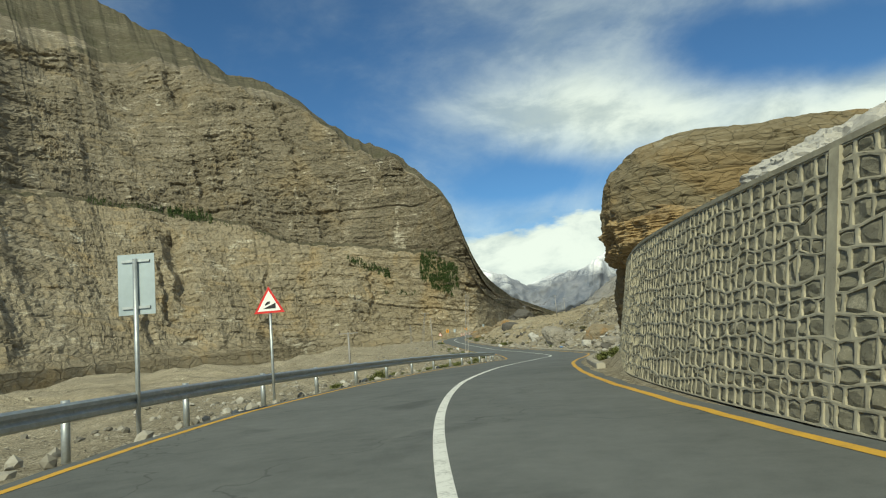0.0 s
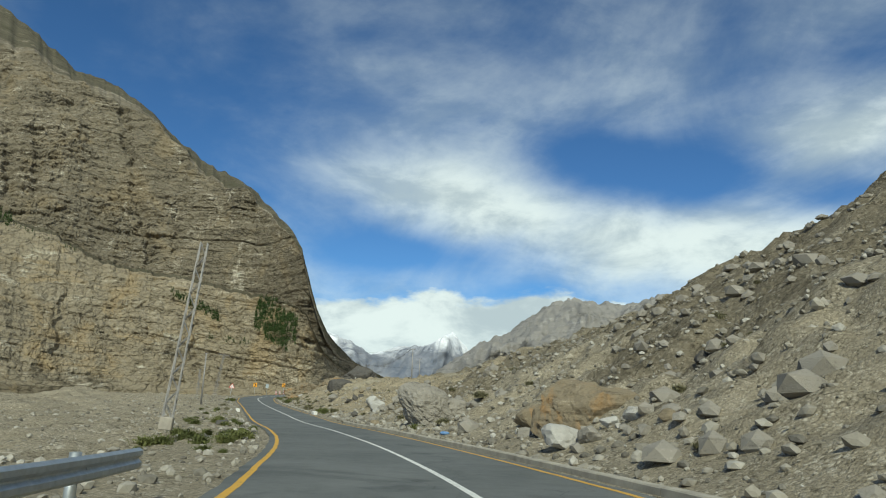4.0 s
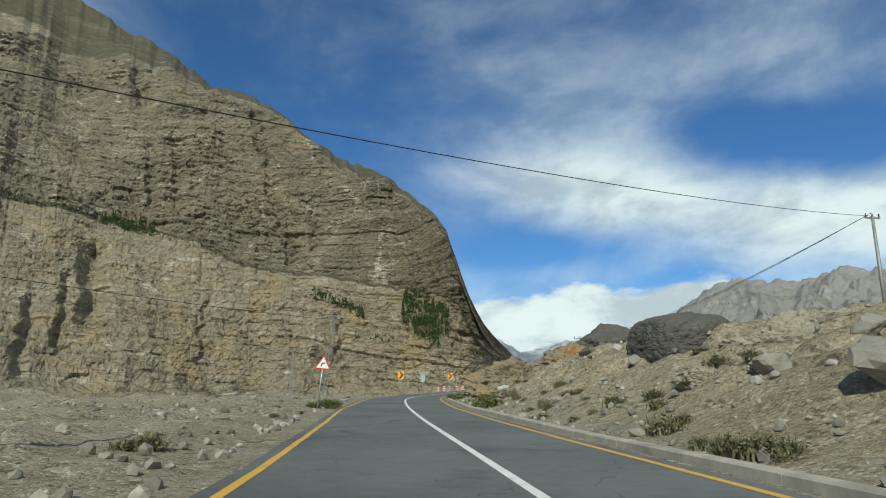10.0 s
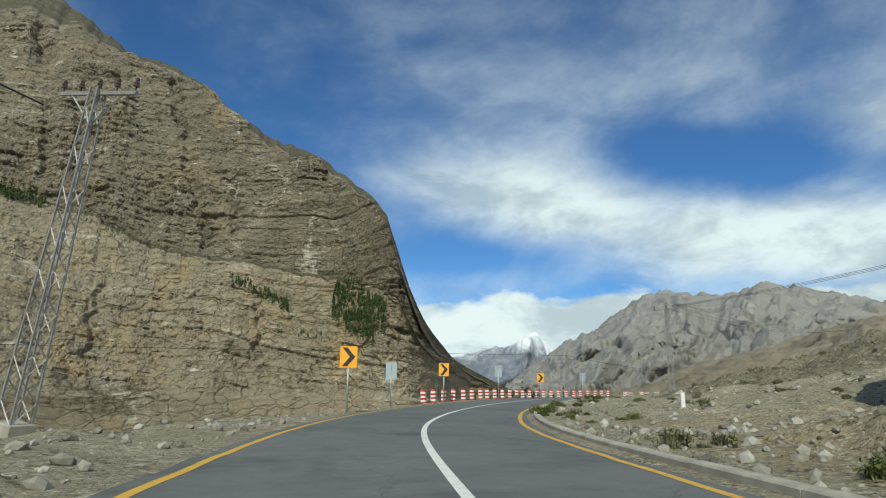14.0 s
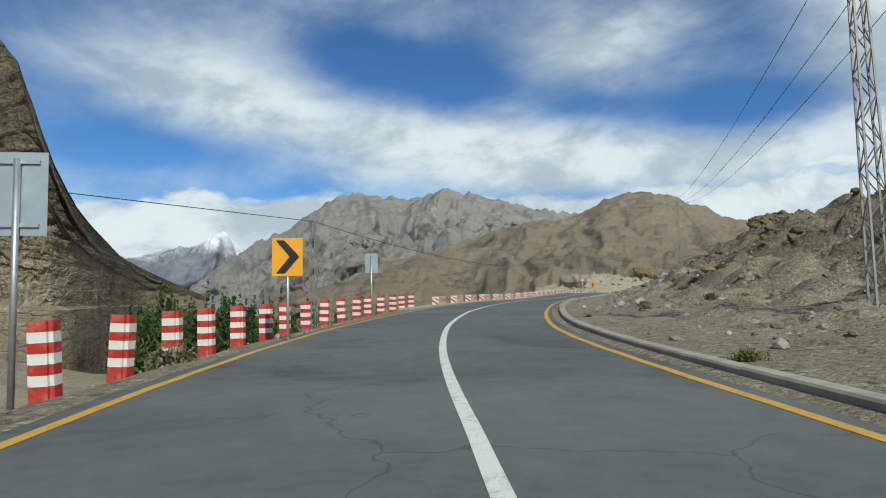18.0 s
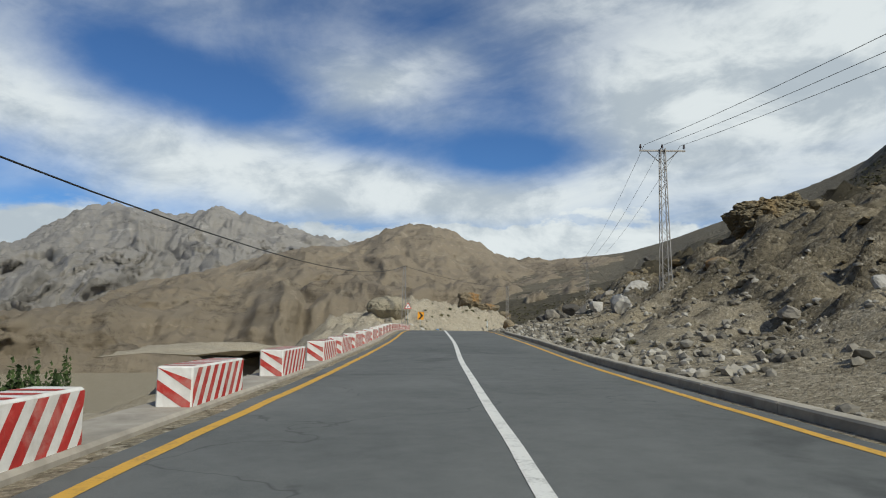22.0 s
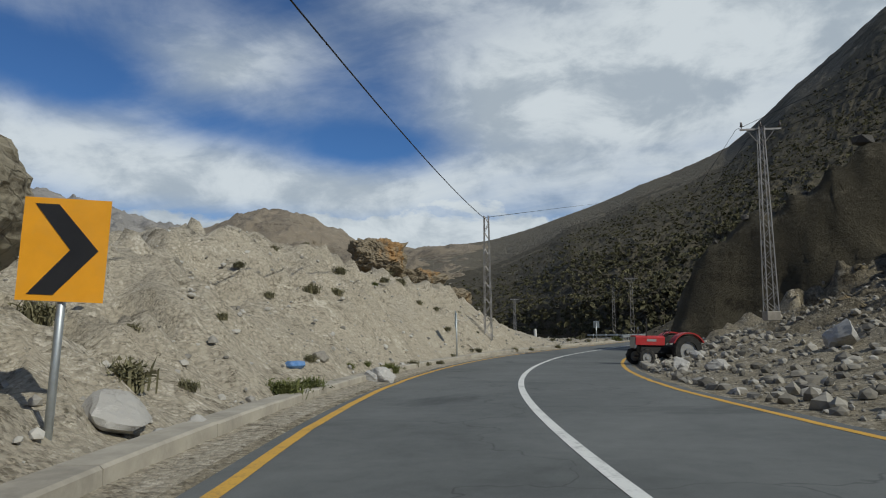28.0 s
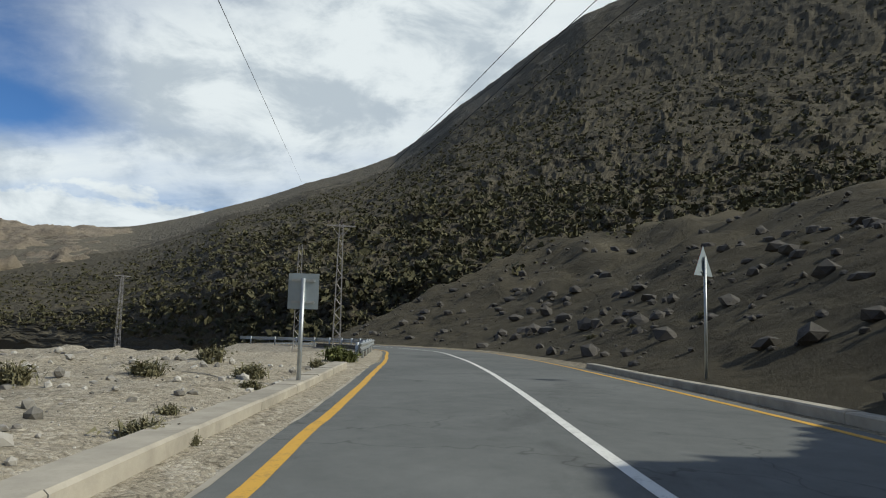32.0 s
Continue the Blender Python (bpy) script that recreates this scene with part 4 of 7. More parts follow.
# the mountain east of the road, its near scree coloured dark for shade
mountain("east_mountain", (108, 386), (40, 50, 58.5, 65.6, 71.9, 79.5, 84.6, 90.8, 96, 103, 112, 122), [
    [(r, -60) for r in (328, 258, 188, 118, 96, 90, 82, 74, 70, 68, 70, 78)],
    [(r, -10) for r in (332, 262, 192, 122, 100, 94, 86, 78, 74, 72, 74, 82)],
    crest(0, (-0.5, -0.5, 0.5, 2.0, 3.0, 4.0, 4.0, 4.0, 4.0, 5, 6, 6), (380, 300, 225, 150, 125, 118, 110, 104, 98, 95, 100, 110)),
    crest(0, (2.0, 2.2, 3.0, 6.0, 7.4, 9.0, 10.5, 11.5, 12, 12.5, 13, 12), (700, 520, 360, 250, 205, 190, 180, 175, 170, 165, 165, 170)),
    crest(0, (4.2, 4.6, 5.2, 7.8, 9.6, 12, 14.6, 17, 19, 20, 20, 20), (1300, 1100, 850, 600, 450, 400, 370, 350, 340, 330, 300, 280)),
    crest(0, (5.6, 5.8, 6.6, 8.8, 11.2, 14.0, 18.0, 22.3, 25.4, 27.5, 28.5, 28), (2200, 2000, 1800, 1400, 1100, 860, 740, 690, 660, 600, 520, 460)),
], 520, 300, 1.25, 40, [SHADE_DARK_SCREE, FAR_SLOPE], "mountain slope with scrub and crags, its shade put into a dark colour", 29, beds=16.0, fine=0.6, gully=1.4, small=0.7, flat=True, ease=25, beyond=620)


# ================= more materials =================
RED_PAINT = plain_mat("red_paint_on_concrete", (0.42, 0.035, 0.03), 0.75, 0, 0.25, 5.0, 0.25, (0.50, 0.42, 0.36), 0.45, 0.25)
WHITE_PAINT = plain_mat("white_paint_on_concrete", (0.70, 0.69, 0.66), 0.8, 0, 0.1, 5.0, 0.25, (0.40, 0.36, 0.30), 0.55, 0.25)
CONCRETE = plain_mat("weathered_concrete", (0.36, 0.33, 0.28), 0.92, 0, 0.2, 2.2, 0.4, (0.20, 0.18, 0.15), 0.6, 0.2)
KERB_CONCRETE = plain_mat("dusty_kerb_concrete", (0.38, 0.35, 0.29), 0.92, 0, 0.2, 1.6, 0.4, (0.17, 0.155, 0.13), 0.7, 0.2)
GALV = plain_mat("galvanised_steel", (0.44, 0.47, 0.48), 0.48, 0.75, 0.15, 7.0, 0.05, (0.30, 0.29, 0.26), 0.4, 0.5)
POLE_STEEL = plain_mat("grey_lattice_steel", (0.30, 0.29, 0.28), 0.6, 0.5, 0.2, 3.0, 0.05, (0.22, 0.17, 0.13), 0.5, 0.4)
SIGN_BACK = plain_mat("bare_sign_back", (0.36, 0.42, 0.45), 0.5, 0.5, 0.1, 3.0, 0.03, None, 0, 0.5)
SIGN_WHITE = plain_mat("sign_white", (0.80, 0.80, 0.78), 0.45, 0, 0.04, 3.0, 0.02, (0.5, 0.47, 0.42), 0.3)
SIGN_RED = plain_mat("sign_red", (0.60, 0.03, 0.03), 0.4, 0, 0.06, 3.0, 0.02)
SIGN_BLACK = plain_mat("sign_black", (0.02, 0.02, 0.022), 0.5, 0, 0.2, 3.0, 0.02)
SIGN_AMBER = plain_mat("sign_amber", (0.82, 0.36, 0.02), 0.42, 0, 0.06, 3.0, 0.02, (0.55, 0.36, 0.12), 0.3)
CERAMIC = plain_mat("brown_insulator_glaze", (0.05, 0.03, 0.025), 0.3, 0, 0.2, 9.0, 0.0)
CABLE_BLACK = plain_mat("black_cable", (0.02, 0.02, 0.02), 0.6, 0, 0.1, 3.0, 0.0)
WALL_STONE = rock_mat("dark_wall_stone", (0.12, 0.112, 0.085), (0.215, 0.20, 0.15), (0.34, 0.315, 0.245), 0.4, 0.0, bump=0.7, joints=0.0)
MORTAR = plain_mat("grey_pointing_mortar", (0.38, 0.35, 0.265), 0.95, 0, 0.2, 3.0, 0.6, (0.15, 0.14, 0.115), 0.5, 0.15)
BOULDER = rock_mat("grey_boulder_rock", (0.13, 0.12, 0.10), (0.27, 0.25, 0.215), (0.44, 0.41, 0.36), 1.3, 0.25, (0.4, 0.3, 0), 0.7, joints=0.0)
BOULDER_PALE = rock_mat("pale_boulder_rock", (0.26, 0.25, 0.23), (0.42, 0.405, 0.375), (0.60, 0.58, 0.54), 1.1, 0.15, bump=0.6, joints=0.0)
BOULDER_DARK = rock_mat("dark_boulder_rock", (0.05, 0.047, 0.043), (0.105, 0.098, 0.088), (0.20, 0.185, 0.16), 1.2, 0.2, bump=0.7, joints=0.0)
BOULDER_RUST = rock_mat("rust_stained_rock", (0.075, 0.062, 0.045), (0.235, 0.195, 0.135), (0.42, 0.37, 0.28), 1.5, 0.3, (0.5, 0.5, 0), 1.0, patch=(0.36, 0.20, 0.07), joints=0.3)
OVERHANG = rock_mat("overhanging_rock", (0.075, 0.062, 0.04), (0.20, 0.168, 0.11), (0.35, 0.305, 0.215), 3.0, 0.5, (0.1, 0.15, 0), 1.0, patch=(0.24, 0.17, 0.085))
TAN_ROCK = rock_mat("tan_weathered_rock", (0.15, 0.13, 0.095), (0.33, 0.295, 0.22), (0.50, 0.46, 0.37), 2.6, 0.3, (0.2, 0.3, 0), 0.9, joints=0.5)
OCHRE_ROCK = rock_mat("ochre_broken_rock", (0.13, 0.085, 0.042), (0.33, 0.235, 0.12), (0.47, 0.38, 0.24), 2.0, 0.2, (0.1, 0.15, 0), 1.0, patch=(0.22, 0.19, 0.14))


def vary_stone_mat(name="loose_stones", lift=0.0):
    m, nt, b = mat_base(name, 0.95, spec=0.12)
    g = nt.nodes.new("ShaderNodeNewGeometry")
    v = world_coords(nt)
    n = tex_noise(nt, v, 7, 6, 0.65)
    f = tex_mix(nt, g.outputs["Random Per Island"], n, 0.4)
    c = tex_ramp(nt, f, [(0.15, (0.10, 0.093, 0.08)), (0.45, (0.24 + lift, 0.222 + lift, 0.185 + lift)), (0.7, (0.34 + lift, 0.32 + lift, 0.275 + lift)), (0.92, (0.52, 0.50, 0.46))])
    nt.links.new(c, b.inputs["Base Color"])
    tex_bump(nt, b, n, 0.4, 0.03)
    return m


def leaf_mat(name, dark, light):
    m, nt, b = mat_base(name, 0.8, spec=0.15)
    g = nt.nodes.new("ShaderNodeNewGeometry")
    o = nt.nodes.new("ShaderNodeObjectInfo")
    f = tex_mix(nt, g.outputs["Random Per Island"], o.outputs["Random"], 0.35)
    nt.links.new(tex_ramp(nt, f, [(0.1, dark), (0.9, light)]), b.inputs["Base Color"])
    return m


STONES = vary_stone_mat()
CUT_STONES = vary_stone_mat("pale_bank_stones", 0.12)
DRY_SHRUB = leaf_mat("dry_grey_green_shrub", (0.12, 0.115, 0.065), (0.26, 0.24, 0.145))
GREEN_SHRUB = leaf_mat("green_roadside_shrub", (0.075, 0.09, 0.032), (0.19, 0.20, 0.075))
SCRUB = leaf_mat("mountain_scrub_leaves", (0.05, 0.05, 0.026), (0.135, 0.125, 0.07))
TREE_LEAF = leaf_mat("dark_tree_leaves", (0.020, 0.038, 0.015), (0.065, 0.098, 0.033))
BARK = plain_mat("grey_bark", (0.14, 0.115, 0.085), 0.95, 0, 0.3, 8.0, 0.5)


# ================= shape helpers =================
def add_box(bm, sx, sy, sz, m=Matrix(), bevel=0.0):
    r = bmesh.ops.create_cube(bm, size=1.0, matrix=m @ Matrix.Diagonal((sx, sy, sz, 1)))
    if bevel:
        es = list({e for v in r["verts"] for e in v.link_edges})
        bmesh.ops.bevel(bm, geom=es, offset=bevel, segments=1, affect="EDGES")


def add_tube(bm, r1, r2, h, m=Matrix(), seg=10):
    bmesh.ops.create_cone(bm, cap_ends=True, segments=seg, radius1=r1, radius2=r2, depth=h, matrix=m)


def add_bar(bm, a, b, w, seg=4):
    a, b = Vector(a), Vector(b)
    d = b - a
    q = d.to_track_quat("Z", "Y").to_matrix().to_4x4()
    bmesh.ops.create_cone(bm, cap_ends=True, segments=seg, radius1=w, radius2=w, depth=d.length, matrix=Matrix.Translation((a + b) / 2) @ q)


def add_prism(bm, pts, y0, y1):
    """A flat outline in x and z, given depth along y."""
    a = [bm.verts.new((x, y0, z)) for x, z in pts]
    b = [bm.verts.new((x, y1, z)) for x, z in pts]
    bm.faces.new(a)
    bm.faces.new(b[::-1])
    for i in range(len(pts)):
        j = (i + 1) % len(pts)
        bm.faces.new((a[j], a[i], b[i], b[j]))


def facet_rock(seed, sub=3, planes=16, rough=0.05, flat=0.7):
    """Unit rock: a ball cut by random planes, with a little roughness. Returns vertices and triangles."""
    rng = np.random.RandomState(seed)
    bm = bmesh.new()
    bmesh.ops.create_icosphere(bm, subdivisions=sub, radius=1.0)
    V = np.array([v.co[:] for v in bm.verts])
    F = np.array([[v.index for v in f.verts] for f in bm.faces])
    bm.free()
    n = rng.normal(size=(planes, 3))
    n /= np.linalg.norm(n, axis=1)[:, None]
    h = rng.uniform(0.55, 0.95, planes)
    dot = V @ n.T
    r = np.where(dot > 1e-3, h / np.maximum(dot, 1e-3), 9).min(1)
    r = np.minimum(r, 1.15)
    r = r + rough * fbm(V[:, 0] * 2.3 + seed, V[:, 1] * 2.3, V[:, 2] * 2.3, 4, 0.6, seed)
    P = V * r[:, None]
    P[:, 2] *= flat
    return P, F


ROCK_MESHES = {}


def rock_mesh(kind, mat, k):
    key = (kind, k)
    if key not in ROCK_MESHES:
        P, F = facet_rock(100 + 7 * k, 4 if kind == "big" else 3, 18, 0.06, 0.8)
        ROCK_MESHES[key] = (P, F)
    P, F = ROCK_MESHES[key]
    mk = (kind, k, mat.name)
    if mk not in ROCK_MESHES:
        ROCK_MESHES[mk] = mesh_from("boulder", P, F, mat, False)
    return ROCK_MESHES[mk]


def boulder(p, size, mat, k, turn=0.0, tilt=0.0, squash=(1, 1, 1), label="angular grey boulder resting on the stony ground", group="boulders on the slopes", kind="small", sink=0.5):
    ob = new("boulder", rock_mesh(kind, mat, k))
    s = size / 2
    ob.matrix_world = Matrix.Translation((p[0], p[1], p[2] + s * 0.75 * squash[2] * (1 - sink))) @ Euler((tilt, tilt * 0.5, turn)).to_matrix().to_4x4() @ Matrix.Diagonal((s * squash[0], s * squash[1], s * squash[2], 1))
    return tagged(ob, label, "boulder", group)


# ================= roadside walls and rails =================
def road_extrude(name, t0, t1, outline, mat, parent, step=0.08, label="", base=None):
    """Sweeps a closed outline of (distance, height) along the road; base(t) shifts it sideways."""
    n = max(2, int((t1 - t0) / step) + 1)
    tv = np.linspace(t0, t1, n)
    k = len(outline)
    V = np.zeros((n, k, 3))
    for i, (d, h) in enumerate(outline):
        x, y, z = at_road_np(tv, d + (base(tv) if base else 0))
        V[:, i] = np.stack([x, y, z + h], 1)
    F = []
    for a in range(n - 1):
        for i in range(k):
            j = (i + 1) % k
            F.append((a * k + i, a * k + j, (a + 1) * k + j, (a + 1) * k + i))
    F = np.array(F)
    me = bpy.data.meshes.new(name)
    caps = [list(range(k))[::-1], [(n - 1) * k + i for i in range(k)]]
    me.from_pydata(V.reshape(-1, 3).tolist(), [], F.tolist() + caps)
    me.materials.append(mat)
    me.update()
    bm = bmesh.new()
    bm.from_mesh(me)
    bmesh.ops.recalc_face_normals(bm, faces=bm.faces)
    bm.to_mesh(me)
    bm.free()
    ob = new(name, me)
    if parent:
        ob.parent = parent
    if label:
        tagged(ob, label)
    return ob


def guardrail(t0, t1, dist, label):
    g = empty("guardrail", Matrix.Translation((0, 0, 0)), label, "guardrail")
    prof = [(0.0, 0.44), (0.05, 0.48), (0.05, 0.54), (0.0, 0.585), (0.0, 0.605), (0.05, 0.65), (0.05, 0.71), (0.0, 0.75),
            (-0.012, 0.75), (0.036, 0.705), (0.036, 0.655), (-0.014, 0.61), (-0.014, 0.58), (0.036, 0.535), (0.036, 0.485), (-0.012, 0.44)]
    road_extrude("beam", t0, t1, prof, GALV, g, 0.06, "corrugated galvanised beam", dist)
    t = t0 + 0.05
    while t < t1:
        p = ground_at(t, float(dist(np.array([t]))[0]) - 0.16)
        q = at_road(t, float(dist(np.array([t]))[0]) - 0.16)
        bm = bmesh.new()
        top = q.z + 0.78
        add_tube(bm, 0.07, 0.07, top - p.z + 0.2, pose(q.x, q.y, (top + p.z - 0.2) / 2), 12)
        po = part("post", bm, GALV, g, "", True)
        bm = bmesh.new()
        add_box(bm, 0.16, 0.10, 0.20, pose(q.x, q.y, q.z + 0.6, 0, 0, road_turn(t)) @ pose(0.09, 0, 0))
        part("spacer", bm, GALV, g)
        t += 4.0 / 14.3
    return g


guardrail(-3.0, 4.75, lambda t: edge_l(t) - 1.15, "long galvanised steel guardrail on round posts")


def kerb(t0, t1, base, w, h, label, side):
    k = empty("kerb", Matrix.Translation((0, 0, 0)), label, "kerb", kind="structure")
    t = t0
    i = 0
    while t < t1:
        e = min(t1, t + 0.205)
        j = 0.012 * math.sin(i * 7.3)
        o = [(-w / 2, -0.25), (w / 2, -0.25), (w / 2, h + j - 0.03), (w / 2 - 0.03, h + j), (-w / 2 + 0.03, h + j), (-w / 2, h + j - 0.03)]
        road_extrude("kerb_stone", t, e - 0.0015, o, KERB_CONCRETE, k, 0.1, "", base)
        t, i = t + 0.205, i + 1
    return k


kerb(1.6, 8.2, lambda t: edge_r(t) + 0.75, 0.3, 0.16, "dusty low concrete kerb below the slope", 1)
kerb(10.2, 25.6, lambda t: edge_r(t) + 0.75, 0.3, 0.14, "dusty concrete kerb along the curve", 1)
kerb(28.0, 33.6, lambda t: edge_l(t) - 1.15, 0.45, 0.22, "worn pale concrete kerb below the bank", -1)
kerb(29.9, 34.0, lambda t: edge_r(t) + 0.9, 0.35, 0.16, "dusty low concrete kerb below the cliff", 1)

strip("gutter", 28.0, 33.6, lambda t: edge_l(t) - 1.0, lambda t: edge_l(t) - 0.33, 0.006, KERB_CONCRETE, "dusty worn concrete gutter beside the kerb", "gutter", jitter=0.04)


def barrier_block(length, label):
    """A striped concrete parapet block along +y; the road is towards +x."""
    e = empty("parapet_block", Matrix(), label, "barrier", "striped parapet blocks")
    w, h = 0.5, 0.64
    bm = bmesh.new()
    add_box(bm, w, length, h, pose(0, 0, h / 2), 0.025)
    part("block", bm, WHITE_PAINT, e, "white-painted concrete block")
    # slanted red bands on the road face and on the near end, meeting in a V near the corner
    lo, hi, sl = -length / 2 + 0.02, length / 2 - 0.02, 0.42
    for i in range(-1, 7):
        y0 = -length / 2 + 0.14 + i * 0.34
        # the band's outline, cut off square at the block's two ends
        poly = []
        for z in np.linspace(0.03, h - 0.03, 9):
            poly.append((y0 + sl * z / h, z))
        quad = [(a, z) for a, z in poly] + [(a + 0.17, z) for a, z in poly[::-1]]
        quad = [(min(max(a, lo), hi), z) for a, z in quad]
        left, right = quad[:9], quad[9:][::-1]
        bm = bmesh.new()
        for (a0, z0), (a1, z1), (b0, _), (b1, _) in zip(left, left[1:], right, right[1:]):
            if max(b0 - a0, b1 - a1) < 0.01:
                continue
            f = [bm.verts.new((w / 2 + 0.004, q, z)) for q, z in ((a0, z0), (b0, z0), (b1, z1), (a1, z1))]
            bm.faces.new(f)
        if not bm.faces:
            bm.free()
            continue
        part("red_stripe", bm, RED_PAINT, e)
    for k in range(2):
        bm = bmesh.new()
        z0 = 0.02 + 0.30 * k
        P = [(-w / 2 + 0.02, min(h - 0.02, z0 + 0.30)), (w / 2 - 0.02, z0), (w / 2 - 0.02, min(h - 0.02, z0 + 0.14)), (-w / 2 + 0.02, min(h - 0.02, z0 + 0.44))]
        vs = [bm.verts.new((a, -length / 2 - 0.004, b)) for a, b in P]
        bm.faces.new(vs)
        part("red_stripe", bm, RED_PAINT, e)
    for k in range(6):
        bm = bmesh.new()
        y0 = -length / 2 + 0.1 + k * 0.36
        P = [(-w / 2 + 0.03, y0), (w / 2 - 0.03, y0), (w / 2 - 0.03, y0 + 0.15), (-w / 2 + 0.03, y0 + 0.15)]
        vs = [bm.verts.new((a, b, h + 0.004)) for a, b in P]
        bm.faces.new(vs)
        part("red_stripe", bm, RED_PAINT, e)
    return e


def road_pose(t, d, dz=0.0):
    p = at_road(t, d, dz)
    return pose(p.x, p.y, p.z, 0, 0, road_turn(t))


block = barrier_block(2.35, "red and white striped concrete parapet block on the drop side")
first = True
STARTS = [21.2, 21.6, 21.95, 22.3, 22.66, 23.03, 23.4] + [23.67 + 0.2668 * k for k in range(15)]
for n, t in enumerate(STARTS):
    t += 0.084
    m = road_pose(t, float(edge_l(t) + np.interp(t, (21, 23.0, 24.5, 27.4), (-0.98, -0.95, -1.12, -1.25))), -0.04)
    if first:
        block.matrix_world = m
        first = False
    else:
        copy_thing(block, m)
strip_plinth = empty("plinth", Matrix(), "low dusty concrete footing under the parapet blocks", "footing", kind="structure")
road_extrude("footing", 20.7, 27.8, [(-0.45, -1.2), (0.40, -1.2), (0.40, 0.02), (0.36, 0.06), (-0.41, 0.06), (-0.45, 0.02)], CONCRETE, strip_plinth, 0.1, "", lambda t: edge_l(t) - 1.05)


def bollard_thing():
    e = empty("bollard", Matrix(), "red and white banded concrete bollard on the road edge", "bollard", "banded bollards")
    n, h, w = 7, 1.0, 0.34
    for i in range(n):
        bm = bmesh.new()
        z0, z1 = i * h / n, (i + 1) * h / n
        if i == 0:
            z0 = -0.25
        add_box(bm, w, w, z1 - z0, pose(0, 0, (z0 + z1) / 2))
        ed = [q for q in bm.edges if abs(q.verts[0].co.z - q.verts[1].co.z) > 0.05]
        bmesh.ops.bevel(bm, geom=ed, offset=0.06, segments=2, affect="EDGES")
        part("band", bm, RED_PAINT if i % 2 == 0 else WHITE_PAINT, e)
    return e


bol = bollard_thing()
rng = random.Random(5)
first = True
for n in range(25):
    t = 20.874 - n * 0.150
    m = road_pose(t, float(edge_l(t)) - 1.42 + rng.uniform(-0.06, 0.06), -0.08) @ pose(0, 0, 0, rng.uniform(-2, 2), rng.uniform(-2, 2), rng.uniform(-6, 6))
    if first:
        bol.matrix_world, first = m, False
    else:
        copy_thing(bol, m)

# white culvert parapets
for tt_, d_, ln in ((9.9, -4.95, 2.0), (9.72, 3.55, 2.2)):
    e = empty("culvert_parapet", road_pose(tt_, d_, -0.05), "low whitewashed concrete culvert parapet beside the road", "parapet", "culvert parapets")
    bm = bmesh.new()
    add_box(bm, 0.42, ln, 0.5, pose(0, 0, 0.12), 0.04)
    part("block", bm, WHITE_PAINT, e)
e = empty("marker_post", Matrix.Translation(ground_at(32.6, -9.5)), "small white stone marker post on sandy ground", "marker post")
bm = bmesh.new()
add_box(bm, 0.22, 0.22, 1.15, pose(0, 0, 0.5), 0.03)
part("post", bm, WHITE_PAINT, e)
e = empty("marker_post", Matrix.Translation(ground_at(16.35, 11.0)), "small white stone marker post in the grass", "marker post")
bm = bmesh.new()
add_box(bm, 0.2, 0.2, 0.8, pose(0, 0, 0.3), 0.03)
part("post", bm, WHITE_PAINT, e)


# ================= signs =================
def sign_post(e, h, r=0.04):
    bm = bmesh.new()
    add_tube(bm, r, r, h + 0.3, pose(0, 0, (h - 0.3) / 2), 12)
    return part("post", bm, GALV, e, "galvanised round post", True)


def plate(e, name, pts, y0, y1, mat, label=""):
    bm = bmesh.new()
    add_prism(bm, pts, y0, y1)
    bmesh.ops.recalc_face_normals(bm, faces=bm.faces)
    return part(name, bm, mat, e, label)


def tri(c, s, z0=0.0):
    h = s * 0.866
    return [(-s / 2 * c, z0 + h / 3 * (1 - c)), (s / 2 * c, z0 + h / 3 * (1 - c)), (0, z0 + h / 3 * (1 - c) + h * c)]


